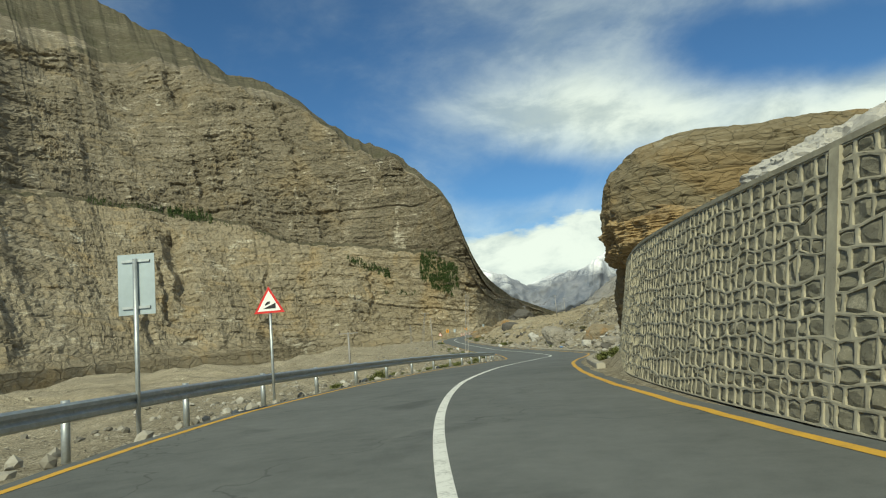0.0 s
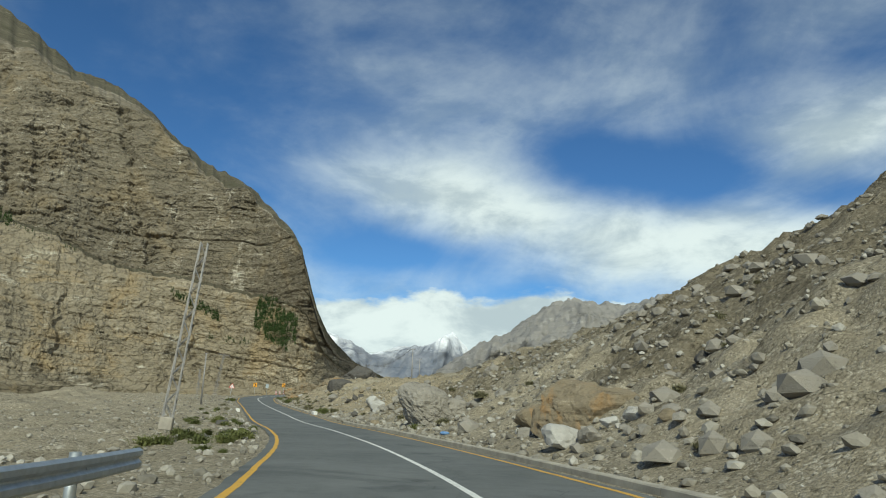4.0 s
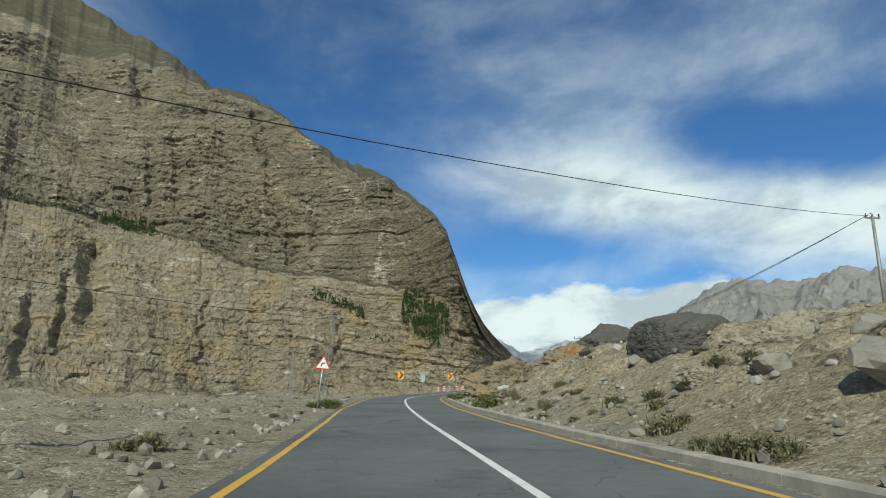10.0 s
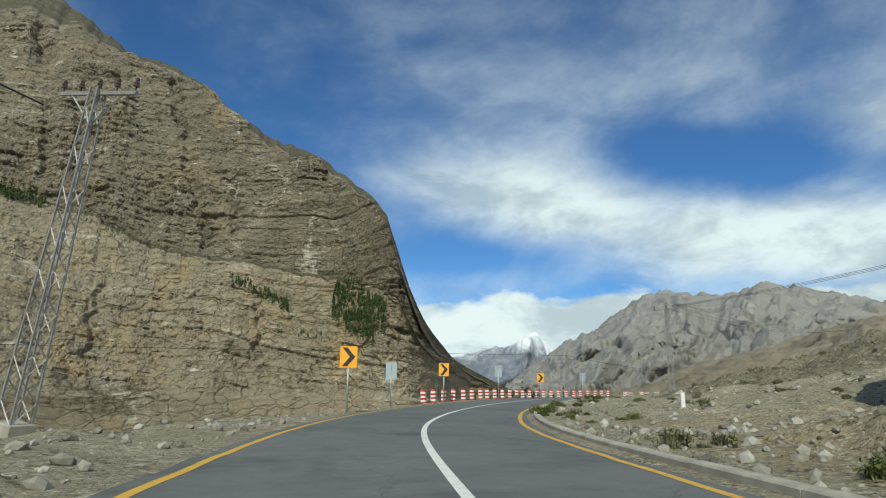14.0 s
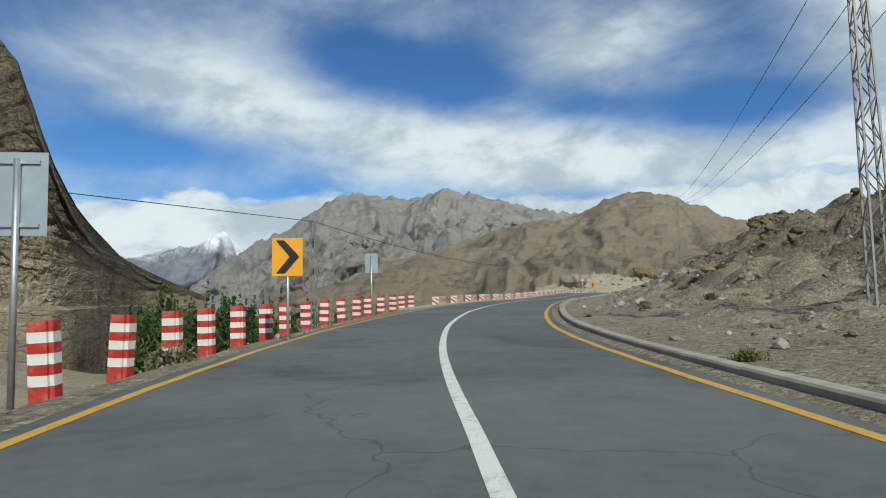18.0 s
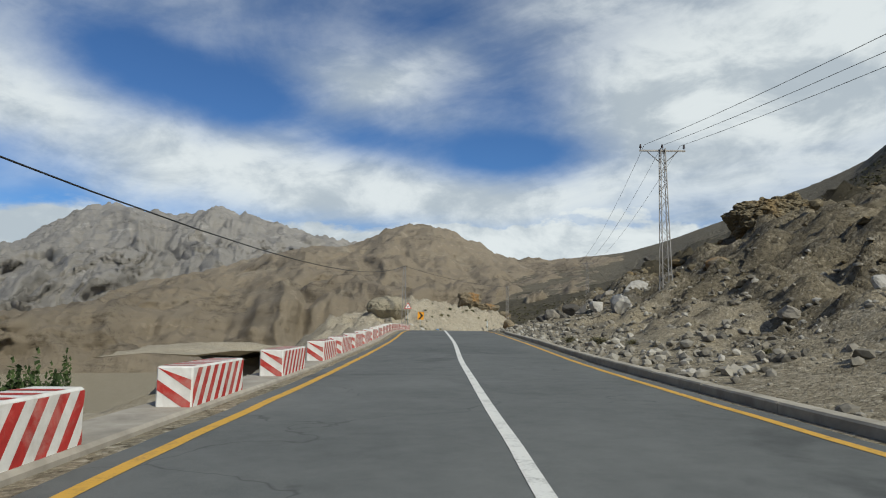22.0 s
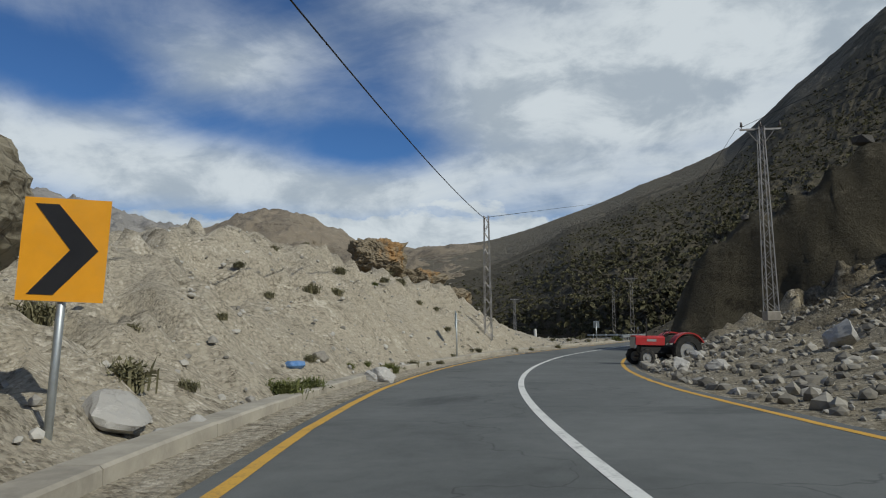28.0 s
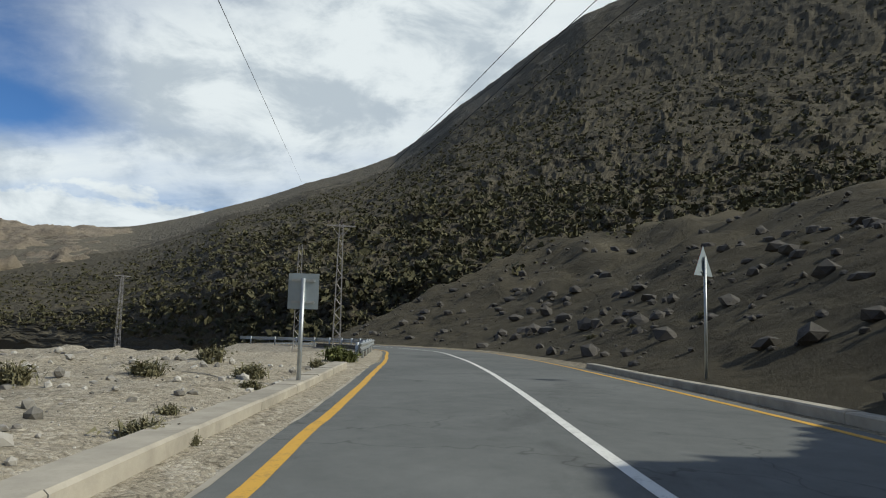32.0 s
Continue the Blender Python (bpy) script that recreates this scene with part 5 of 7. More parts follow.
def warning_sign(m, top, picture, label, side=0.95, back=False):
    """A triangular sign; its face looks along -y."""
    e = empty("warning_sign", m, label, "traffic sign")
    z = top - side * 0.866
    sign_post(e, top - 0.3)
    off = [(x, q + z) for x, q in tri(1.0, side)]
    plate(e, "board", off, -0.055, -0.045, SIGN_BACK, "bare metal board")
    plate(e, "border", off, -0.060, -0.056, SIGN_RED, "red border")
    plate(e, "panel", [(x, q + z) for x, q in tri(0.76, side)], -0.065, -0.061, SIGN_WHITE, "white panel")
    c = z + side * 0.29
    k = side / 0.95
    if picture == "hill":
        plate(e, "symbol", [(-0.20 * k, c - 0.14 * k), (0.20 * k, c - 0.14 * k), (0.20 * k, c + 0.03 * k)], -0.069, -0.066, SIGN_BLACK, "black slope symbol")
        plate(e, "symbol", [(-0.12 * k, c - 0.045 * k), (0.04 * k, c + 0.025 * k), (0.02 * k, c + 0.085 * k), (-0.06 * k, c + 0.075 * k), (-0.13 * k, c + 0.0 * k)], -0.069, -0.066, SIGN_BLACK, "black vehicle symbol")
    elif picture == "curve":
        pts = [(-0.13, -0.12), (-0.06, -0.12), (-0.045, -0.02), (0.0, 0.035), (0.07, 0.05), (0.13, 0.05), (0.13, 0.115), (0.05, 0.115), (-0.05, 0.085), (-0.115, 0.0)]
        plate(e, "symbol", [(x * k, c + q * k) for x, q in pts], -0.069, -0.066, SIGN_BLACK, "black bend symbol")
    else:
        pts = [(-0.075, -0.15), (-0.015, -0.15), (-0.015, -0.045), (0.075, -0.01), (0.075, 0.12), (0.015, 0.12), (0.015, 0.045), (-0.075, 0.0)]
        plate(e, "symbol", [(x * k, c + q * k) for x, q in pts], -0.069, -0.066, SIGN_BLACK, "black double-bend symbol")
    for dz in (0.12, 0.45):
        bm = bmesh.new()
        add_box(bm, 0.3 * (1 - dz), 0.03, 0.04, pose(0, -0.035, z + dz * side))
        part("bracket", bm, GALV, e)
    return e


def chevron_sign(m, top, label, w=0.8, h=1.0):
    e = empty("chevron_sign", m, label, "traffic sign", "amber chevron signs")
    sign_post(e, top - 0.2)
    z = top - h
    plate(e, "board", [(-w / 2, z), (w / 2, z), (w / 2, top), (-w / 2, top)], -0.06, -0.05, SIGN_AMBER, "amber board")
    c = z + h / 2
    pts = [(-0.30, h / 2 - 0.06), (-0.08, h / 2 - 0.06), (0.32, 0.0), (-0.06, -h / 2 + 0.06), (-0.30, -h / 2 + 0.06), (0.06, 0.0)]
    plate(e, "arrow", [(x, c + q) for x, q in pts], -0.066, -0.061, SIGN_BLACK, "black chevron")
    for dz in (-0.3, 0.3):
        bm = bmesh.new()
        add_box(bm, 0.5, 0.03, 0.05, pose(0, -0.035, c + dz))
        part("bracket", bm, GALV, e)
    return e


def sign_from_behind(m, top, w, h, label):
    """A board that faces oncoming traffic; its bare back looks along -y."""
    e = empty("road_sign", m, label, "traffic sign", "signs seen from behind")
    sign_post(e, top - 0.1, 0.045)
    z = top - h
    plate(e, "board", [(-w / 2, z), (w / 2, z), (w / 2, top), (-w / 2, top)], 0.05, 0.06, SIGN_BACK, "bare blue-grey metal back")
    for dz in (0.14, h - 0.14):
        bm = bmesh.new()
        add_box(bm, w * 0.75, 0.03, 0.05, pose(0, 0.03, z + dz))
        part("bracket", bm, GALV, e)
    return e


def stand(x, y, z, turn, lean=(0, 0)):
    return pose(x, y, z, lean[0], lean[1], turn)


sign_from_behind(stand(-8.0, 11.9, -0.75, 10), 3.95, 0.72, 1.2, "grey metal back of a tall road sign behind the guardrail")
warning_sign(stand(-8.1, 18.4, -0.85, 8), 3.75, "hill", "red-bordered triangular steep hill warning sign on a post", 0.9)
warning_sign(stand(-30.6, 178.0, -2.2, 14, (0, 6)), 2.95, "curve", "leaning red-bordered triangular bend warning sign on a post", 0.98)
for x, y, z, turn, top in ((-36.3, 228.2, -1.75, 6, 3.2), (-32.6, 249.3, -1.3, -10, 3.1), (-22.7, 272.6, -0.95, -22, 2.95)):
    chevron_sign(stand(x, y, z, turn), top, "amber chevron curve sign with a black arrow on a post")
chevron_sign(stand(58.9, 370.22, 0.15, -48, (0, 3)), 2.72, "amber chevron curve sign with a black arrow beside the kerb")
sign_from_behind(stand(-35.9, 242.2, -1.3, -4), 2.75, 0.75, 1.15, "grey metal back of a road sign among the bollards")
sign_from_behind(stand(-27.7, 265.4, -0.95, -15), 3.4, 0.75, 1.15, "grey metal back of a road sign among the bollards")
sign_from_behind(stand(-15.5, 288.0, -0.85, -25), 3.55, 0.66, 1.0, "grey metal back of a road sign behind the bollards")
warning_sign(stand(54.1, 366.9, 0.35, -46), 3.55, "bends", "red-bordered triangular double-bend warning sign on a post", 0.9)
sign_from_behind(stand(86.1, 383.8, -0.7, 30), 2.65, 0.72, 0.95, "dark back of a narrow road sign on a steel post")
sign_from_behind(stand(121.7, 390.3, -1.35, -84), 2.35, 0.62, 0.72, "faded thin road sign seen from its back")
warning_sign(stand(127.3, 380.9, -1.4, 135), 3.75, "bends", "triangular warning sign turned away below the dark slope", 0.95)


# ================= lattice poles and wires =================
def lattice_pole(p, h, turn, arm, label, base_w=0.55, top_w=0.24, insul=3, lean=0):
    e = empty("lattice_pole", pose(*p, 0, lean, turn), label, "power pole", "steel lattice power poles")
    c = lambda z: base_w / 2 + (top_w - base_w) / 2 * z / h
    for sx in (-1, 1):
        for sy in (-1, 1):
            bm = bmesh.new()
            add_bar(bm, (sx * c(0), sy * c(0), -0.4), (sx * c(h), sy * c(h), h), 0.035)
            part("leg", bm, POLE_STEEL, e)
    n = int(h / 0.55)
    bm = bmesh.new()
    for i in range(n):
        z0, z1 = i * h / n, (i + 1) * h / n
        a, b = c(z0), c(z1)
        s = 1 if i % 2 else -1
        for q in (-1, 1):
            add_bar(bm, (-s * a, q * a, z0), (s * b, q * b, z1), 0.018)
            add_bar(bm, (q * a, s * a, z0), (q * b, -s * b, z1), 0.018)
    tagged(part("bracing", bm, POLE_STEEL, e, "zigzag bracing"), kind="stuff")
    bm = bmesh.new()
    add_box(bm, base_w + 0.12, base_w + 0.12, 0.5, pose(0, 0, -0.2), 0.03)
    part("footing", bm, CONCRETE, e, "concrete footing")
    if arm:
        bm = bmesh.new()
        add_box(bm, arm, 0.10, 0.10, pose(0, 0, h - 0.15))
        part("crossarm", bm, POLE_STEEL, e)
        for s in (-1, 1):
            bm = bmesh.new()
            add_bar(bm, (s * 0.1, 0, h - 1.0), (s * arm * 0.34, 0, h - 0.18), 0.03)
            part("strut", bm, POLE_STEEL, e)
        for i in range(insul):
            x = -arm / 2 + 0.08 + i * (arm - 0.16) / max(1, insul - 1)
            bm = bmesh.new()
            add_tube(bm, 0.02, 0.02, 0.16, pose(x, 0, h - 0.04), 6)
            for k in range(3):
                add_tube(bm, 0.09 - 0.015 * k, 0.06 - 0.01 * k, 0.07, pose(x, 0, h + 0.07 + 0.085 * k), 10)
            part("insulator", bm, CERAMIC, e, "dark brown insulator")
    return e


def tubular_pole(p, h, turn, arm, label, lean=0):
    e = empty("utility_pole", pose(*p, 0, lean, turn), label, "power pole", "thin utility poles")
    bm = bmesh.new()
    add_tube(bm, 0.13, 0.08, h + 0.5, pose(0, 0, (h - 0.5) / 2), 10)
    part("pole", bm, POLE_STEEL, e, "", True)
    bm = bmesh.new()
    add_box(bm, arm, 0.08, 0.08, pose(0, 0, h - 0.1))
    part("crossarm", bm, POLE_STEEL, e)
    for x in (-arm / 2 + 0.05, 0, arm / 2 - 0.05):
        bm = bmesh.new()
        add_tube(bm, 0.05, 0.03, 0.2, pose(x, 0, h + 0.05), 8)
        part("insulator", bm, CERAMIC, e)
    return e


LP = "grey steel lattice pole"
lattice_pole((-11.2, 84.6, -1.6), 7.2, 10, 0, LP + " on gravel beside the road", 0.38, 0.28, 3, 5)
lattice_pole((-42.3, 213.9, -1.7), 9.2, -20, 3.0, LP + " with crossarm and insulators", 0.6, 0.28, 5, 9)
lattice_pole((-46.5, 215.5, -1.7), 5.6, -20, 0, "shorter grey steel lattice pole without a crossarm", 0.5, 0.25)
lattice_pole((-10.5, 264.9, -0.9), 9.3, -35, 2.6, LP + " with crossarm above the curve", 0.48, 0.26, 3, -1)
lattice_pole((-15.7, 300.6, -4.0), 9.9, -35, 0.7, LP + " standing on the slope below the road", 0.55, 0.28, 0)
lattice_pole((41.0, 325.8, 1.3), 11.4, -42, 3.0, LP + " with three insulators on the rubble slope", 0.7, 0.3)
lattice_pole((55.1, 368.9, 0.6), 7.9, -45, 0, LP + " beside the big rock", 0.5, 0.28)
lattice_pole((95.3, 369.6, 1.7), 10.2, -60, 2.2, LP + " with crossarm on the rubble heap", 0.6, 0.28, 3)
lattice_pole((95.2, 387.3, -1.0), 9.6, -70, 0, LP + " at the foot of the pale bank", 0.52, 0.3)
lattice_pole((159.0, 399.5, -2.4), 9.8, -70, 2.2, LP + " near the bridge", 0.6, 0.28)
lattice_pole((163.0, 404.0, -2.6), 8.8, -70, 0, LP + " near the bridge", 0.5, 0.28)
lattice_pole((208.0, 447.6, -5.3), 11.2, -40, 2.4, LP + " beyond the bridge", 0.7, 0.3)
lattice_pole((192.0, 462.0, -5.0), 8.4, -40, 0, LP + " beyond the bridge", 0.6, 0.3)
tubular_pole((-27.1, 147.7, -2.4), 6.6, 10, 0.4, "thin weathered utility pole on the gravel flat")
tubular_pole((-19.5, 62.0, -2.8), 4.6, 10, 1.8, "short utility pole on the gravel below the road")
tubular_pole((1.0, 179.0, 1.6), 6.4, 15, 0.9, "thin utility pole on the rocky rise")
tubular_pole((4.0, 222.0, 3.0), 5.6, 10, 0.9, "thin utility pole on the rocky rise")


def cable(points, sag, r, label):
    e = empty("overhead_cable", Matrix(), label, "cable")
    for a, b in zip(points[:-1], points[1:]):
        a, b = Vector(a), Vector(b)
        cu = bpy.data.curves.new("span", "CURVE")
        cu.dimensions, cu.bevel_depth, cu.bevel_resolution = "3D", r, 1
        n = 16
        s = cu.splines.new("POLY")
        s.points.add(n)
        k = sag * ((b - a).length / 60) ** 2
        for i in range(n + 1):
            u = i / n
            q = a.lerp(b, u) - Vector((0, 0, 4 * k * u * (1 - u)))
            s.points[i].co = (*q, 1)
        cu.materials.append(CABLE_BLACK)
        ob = new("span", cu)
        ob.parent = e
    return e


cable([(-104.0, 204.0, 0.4), (-15.7, 300.6, 5.8)], 0.02, 0.022, "black cable reaching across the valley to a pole")
cable([(95.2, 387.4, 8.5), (477.0, 508.0, 76.0)], 0.0, 0.022, "black cable climbing the dark mountainside")
cable([(-15.7, 300.6, 5.8), (55.1, 368.9, 8.5), (95.2, 387.4, 8.4)], 1.0, 0.022, "thick black sagging cable strung along the poles")
cable([(-27.1, 147.7, 3.6), (1.0, 179.0, 8.0)], 0.9, 0.013, "black cable slung across the road between poles")
cable([(-70, 60, 9), (-42.6, 213.6, 7.0)], 0.4, 0.025, "thin black cable across the gravel flat")
for off in (-1.2, 0.0, 1.2):
    ox, oy = off * 0.8, -off * 0.6
    cable([(1.0, 179.0, 8.2), (-10.2 + ox, 264.3 + oy, 8.5), (41.0 + ox, 325.8 + oy, 12.9), (95.4 + ox, 370.0 + oy, 11.7), (159.0 + ox, 399.5 + oy, 7.5), (208.0 + ox, 447.6 + oy, 6.0)], 0.8, 0.012, "thin power wire between the lattice poles")


# ================= retaining wall of stones =================
WALL_T0, WALL_T1, BATTER = -3.0, 2.02, 0.2


def wall_point(t, u, proud=0.0):
    """A point of the wall's face: u runs from 0 at the foot to 1 at the coping; proud metres out of it."""
    h = float(np.interp(t, [-3, 0.45, 2.02], [2.6, 3.0, 3.95]))
    base = float(np.interp(t, [-3, 0.45, 1.2, 2.02], [4.1, 4.1, 4.5, 5.3]))
    z = u * h
    return at_road(t, base + BATTER * z - proud, z)


def wall_body(name, t0, t1, step, profile, mat, w, label):
    """Sweeps a closed profile of (share of height, proud, extra height) along the wall."""
    ts = np.linspace(t0, t1, max(2, int((t1 - t0) / step) + 1))
    bm = bmesh.new()
    rings = [[bm.verts.new(wall_point(t, u, p) + Vector((0, 0, dz))) for u, p, dz in profile] for t in ts]
    n = len(profile)
    for a, b in zip(rings, rings[1:]):
        for k in range(n):
            bm.faces.new((a[k], a[(k + 1) % n], b[(k + 1) % n], b[k]))
    bm.faces.new(rings[0][::-1])
    bm.faces.new(rings[-1])
    bmesh.ops.recalc_face_normals(bm, faces=bm.faces)
    return part(name, bm, mat, w, label)


def retaining_wall():
    w = empty("wall_retaining", Matrix(), "battered retaining wall of dark stones with raised grey mortar", "wall", kind="structure")
    wall_body("core", WALL_T0, WALL_T1, 0.08, [(0, 0, -0.5), (1, 0, 0), (1, -0.6, 0), (0, -0.9, -0.5)], MORTAR, w, "grey mortar bed")
    wall_body("coping", WALL_T0, WALL_T1 + 0.004, 0.08, [(1, 0.045, 0), (1, 0.045, 0.07), (1, -0.62, 0.07), (1, -0.62, 0)], MORTAR, w, "thin mortar coping")
    wall_body("end_rib", WALL_T1 - 0.012, WALL_T1 + 0.002, 0.01, [(0, 0.05, -0.3), (1, 0.05, 0), (1, -0.05, 0), (0, -0.05, -0.3)], MORTAR, w, "mortar edge band")
    for tr in (-0.55, 0.44, 1.42):
        wall_body("joint_rib", tr, tr + 0.013, 0.02, [(0, 0.06, -0.3), (1, 0.06, 0), (1, -0.05, 0), (0, -0.05, -0.3)], MORTAR, w, "upright mortar rib")
    rg = np.random.RandomState(4)
    rows, length, v0 = 13, (WALL_T1 - WALL_T0) * 14.6, 14.6
    level = lambda j, s: 0.0 if j == 0 else 1.0 if j == rows else (j + 0.34 * float(vnoise(s * 1.9, j * 7.3, 0, 3)) + 0.12 * float(vnoise(s * 5.1, j * 3.3, 0, 5))) / rows
    joint_v, joint_f, rest_v, rest_f, count = [], [], [], [], 0
    for j in range(rows):
        s = -rg.uniform(0, 0.3)
        while s < length:
            sw = rg.uniform(0.20, 0.42)
            a0, a1 = s, s + sw
            s += sw
            if a0 < 0.02 or a1 > length - 0.02:
                continue
            t0, t1 = WALL_T0 + a0 / v0, WALL_T0 + a1 / v0
            # the cell's outline, then the stone's rounded outline inside it
            lo = [level(j, a0 + (a1 - a0) * k / 2) for k in range(3)]
            hi = [level(j + 1, a0 + (a1 - a0) * k / 2) for k in range(3)]
            tm = (t0 + t1) / 2
            cell = [(t0, lo[0]), (tm, lo[1]), (t1, lo[2]), (t1, (lo[2] + hi[2]) / 2), (t1, hi[2]), (tm, hi[1]), (t0, hi[0]), (t0, (lo[0] + hi[0]) / 2)]
            ct, cu = sum(q[0] for q in cell) / 8, sum(q[1] for q in cell) / 8
            k = [rg.uniform(0.72, 0.86) if i in (0, 2, 4, 6) else rg.uniform(0.84, 0.93) for i in range(8)]
            hole = [(ct + (q[0] - ct) * m, cu + (q[1] - cu) * m) for q, m in zip(cell, k)]
            n = len(joint_v)
            joint_v += [wall_point(q[0], q[1], 0.026)[:] for q in cell] + [wall_point(q[0], q[1], 0.022)[:] for q in hole] + [wall_point(q[0], q[1], -0.01)[:] for q in hole]
            for i in range(8):
                i2 = (i + 1) % 8
                joint_f += [(n + i, n + i2, n + 8 + i2, n + 8 + i), (n + 8 + i, n + 8 + i2, n + 16 + i2, n + 16 + i)]
            tip = rg.uniform(-0.02, 0.02, 2)
            pts = [wall_point(q[0], q[1], -0.004)[:] for q in hole]
            pts += [wall_point(ct + (q[0] - ct) * 0.6, cu + (q[1] - cu) * 0.6, rg.uniform(0.004, 0.022) + tip[0] * np.sign(q[0] - ct) + tip[1] * np.sign(q[1] - cu))[:] for q in hole]
            F = [(i, (i + 1) % 8, 8 + (i + 1) % 8, 8 + i) for i in range(8)] + [tuple(range(8, 16))]
            if 0.42 < tm < 1.62 and count < 300 and 0 < j < 12:
                me = bpy.data.meshes.new("stone")
                me.from_pydata(pts, [], F)
                me.materials.append(WALL_STONE)
                st = new("stone", me)
                st.parent = w
                count += 1
            else:
                n = len(rest_v)
                rest_v += pts
                rest_f += [tuple(n + i for i in q) for q in F]
    for name, V, F, mat in (("stones", rest_v, rest_f, WALL_STONE), ("pointing", joint_v, joint_f, MORTAR)):
        me = bpy.data.meshes.new(name)
        me.from_pydata(V, [], F)
        me.materials.append(mat)
        ob = new(name, me)
        ob.parent = w
        tagged(ob, kind="stuff")


retaining_wall()


# ================= the overhanging crag and large single rocks =================
def crag_mesh(name, centre, radii, seed, mat, sub=6, beds=0.9, cut=None, rough=0.12, planes=22, turn=0.0, square=1.0):
    rg = np.random.RandomState(seed)
    bm = bmesh.new()
    bmesh.ops.create_icosphere(bm, subdivisions=sub, radius=1.0)
    V = np.array([v.co[:] for v in bm.verts])
    F = np.array([[v.index for v in f.verts] for f in bm.faces])
    bm.free()
    n = rg.normal(size=(planes, 3))
    n /= np.linalg.norm(n, axis=1)[:, None]
    hh = rg.uniform(0.72, 1.0, planes)
    dot = V @ n.T
    if square == 1.0:
        r = np.minimum(np.where(dot > 1e-3, hh / np.maximum(dot, 1e-3), 9).min(1), 1.12)
    else:
        # a rounded block: square below 1 flattens the sides
        p = 2 / square
        r = 1 / (np.abs(V) ** p).sum(1) ** (1 / p)
    P = V * r[:, None] * np.array(radii)
    c, s = math.cos(turn), math.sin(turn)
    P = np.stack([P[:, 0] * c - P[:, 1] * s, P[:, 0] * s + P[:, 1] * c, P[:, 2]], 1)
    size = float(np.mean(radii))
    q = P / size * 2.6
    k = P[:, 2] / beds + 0.8 * fbm(q[:, 0] * 0.5, q[:, 1] * 0.5, q[:, 2] * 0.2, 3, 0.5, seed + 2)
    f = k - np.floor(k)
    d = rough * size * (0.55 * fbm(q[:, 0], q[:, 1], q[:, 2] * 1.5, 6, 0.6, seed) + 0.2 * (fbm(q[:, 0] * 2, q[:, 1] * 2, q[:, 2] * 2, 5, 0.6, seed + 4, ridged=True) - 0.5) + 0.22 * (np.minimum(f * 4, 1) - 0.7))
    L = np.linalg.norm(P, axis=1)[:, None]
    P = P * (1 + d[:, None] / L)
    if cut:
        P = cut(P)
    P = P + np.array(centre)
    return mesh_from(name, P, F, mat, False)


def crag(name, centre, radii, seed, mat, label, sub=6, beds=0.9, cut=None, rough=0.12, planes=22, turn=0.0, square=1.0):
    return tagged(new(name, crag_mesh(name, centre, radii, seed, mat, sub, beds, cut, rough, planes, turn, square)), label, "rock")


def lean_back(P):
    """The cap's road side slopes back towards its top."""
    Q = P.copy()
    Q[:, 0] += 0.16 * np.clip(P[:, 2] + 1.5, 0, 9) * np.clip((6 - P[:, 0]) / 10, 0, 1)
    return Q


crag_body = empty("overhanging_crag", pose(10, 36, 0), "massive bedded tan rock crag overhanging the road beyond the wall", "rock")
for nm, ce, ra, sd, mt, bd, ct, rf, lab in (
        ("cap", (10.4, 34.8, 6.9), (7.4, 5.4, 2.6), 8, OVERHANG, 0.55, lean_back, 0.075, "brown thinly bedded cap"),
        ("broken_layer", (10.2, 34.8, 4.9), (7.2, 5.3, 1.4), 9, OCHRE_ROCK, 0.9, None, 0.16, "orange broken lower layer"),
        ("neck", (7.6, 38.0, 1.9), (3.9, 2.4, 3.2), 12, OVERHANG, 0.7, None, 0.11, "shaded rock neck under the overhang")):
    ob = new(nm, crag_mesh(nm, tuple(a - b for a, b in zip(ce, (10, 36, 0))), ra, sd, mt, 6, bd, ct, rf, 20, 0.0, 0.55))
    ob.parent = crag_body
    tagged(ob, lab)
crag("hill_crag", (15.0, 12.0, 9.8), (4.6, 7.5, 4.6), 21, OVERHANG, "tan rock crag on the slope above the wall", 6, 0.9)
crag("hill_crag", (9.6, 21.5, 4.3), (3.6, 6.0, 1.9), 33, BOULDER_PALE, "pale broken rock above the retaining wall", 6, 0.6, None, 0.16)
crag("fallen_block", (4.4, 32.3, 0.4), (1.0, 0.9, 1.0), 35, BOULDER_PALE, "pale fallen block under the overhang", 4, 0.9, None, 0.07, 10)
crag("fallen_block", (4.6, 33.7, -0.1), (1.3, 1.0, 0.9), 36, OCHRE_ROCK, "ochre fallen block under the overhang", 4, 0.9, None, 0.07, 10)
crag("fallen_block", (4.3, 31.2, 0.2), (0.8, 0.9, 1.3), 37, BOULDER, "grey slab leaning beside the wall's end", 4, 0.9, None, 0.07, 9)
crag("fallen_block", (6.2, 31.8, 2.4), (1.5, 1.2, 1.3), 38, BOULDER, "grey block wedged below the overhang", 4, 0.9, None, 0.07, 9)
def undercut(P):
    """The block narrows towards its foot and leans over the road."""
    Q = P.copy()
    k = np.clip((0.6 - P[:, 2]) / 2.4, 0, 1)
    Q[:, 0] += 0.9 * k
    Q[:, 1] += 0.35 * k
    Q[:, 2] += 0.18 * P[:, 1] - 0.12 * P[:, 0]
    return Q


crag("leaning_boulder", (-0.2, 104.8, -1.2), (1.55, 1.5, 1.55), 44, BOULDER, "large split grey boulder leaning on the slope", 6, 1.0, undercut, 0.13, 12, 0.5, 0.5)
crag("leaning_boulder", (1.6, 105.9, -1.5), (1.5, 1.3, 1.0), 45, BOULDER, "grey slab beside the large split boulder", 5, 0.8, None, 0.12, 12, 0.2, 0.5)
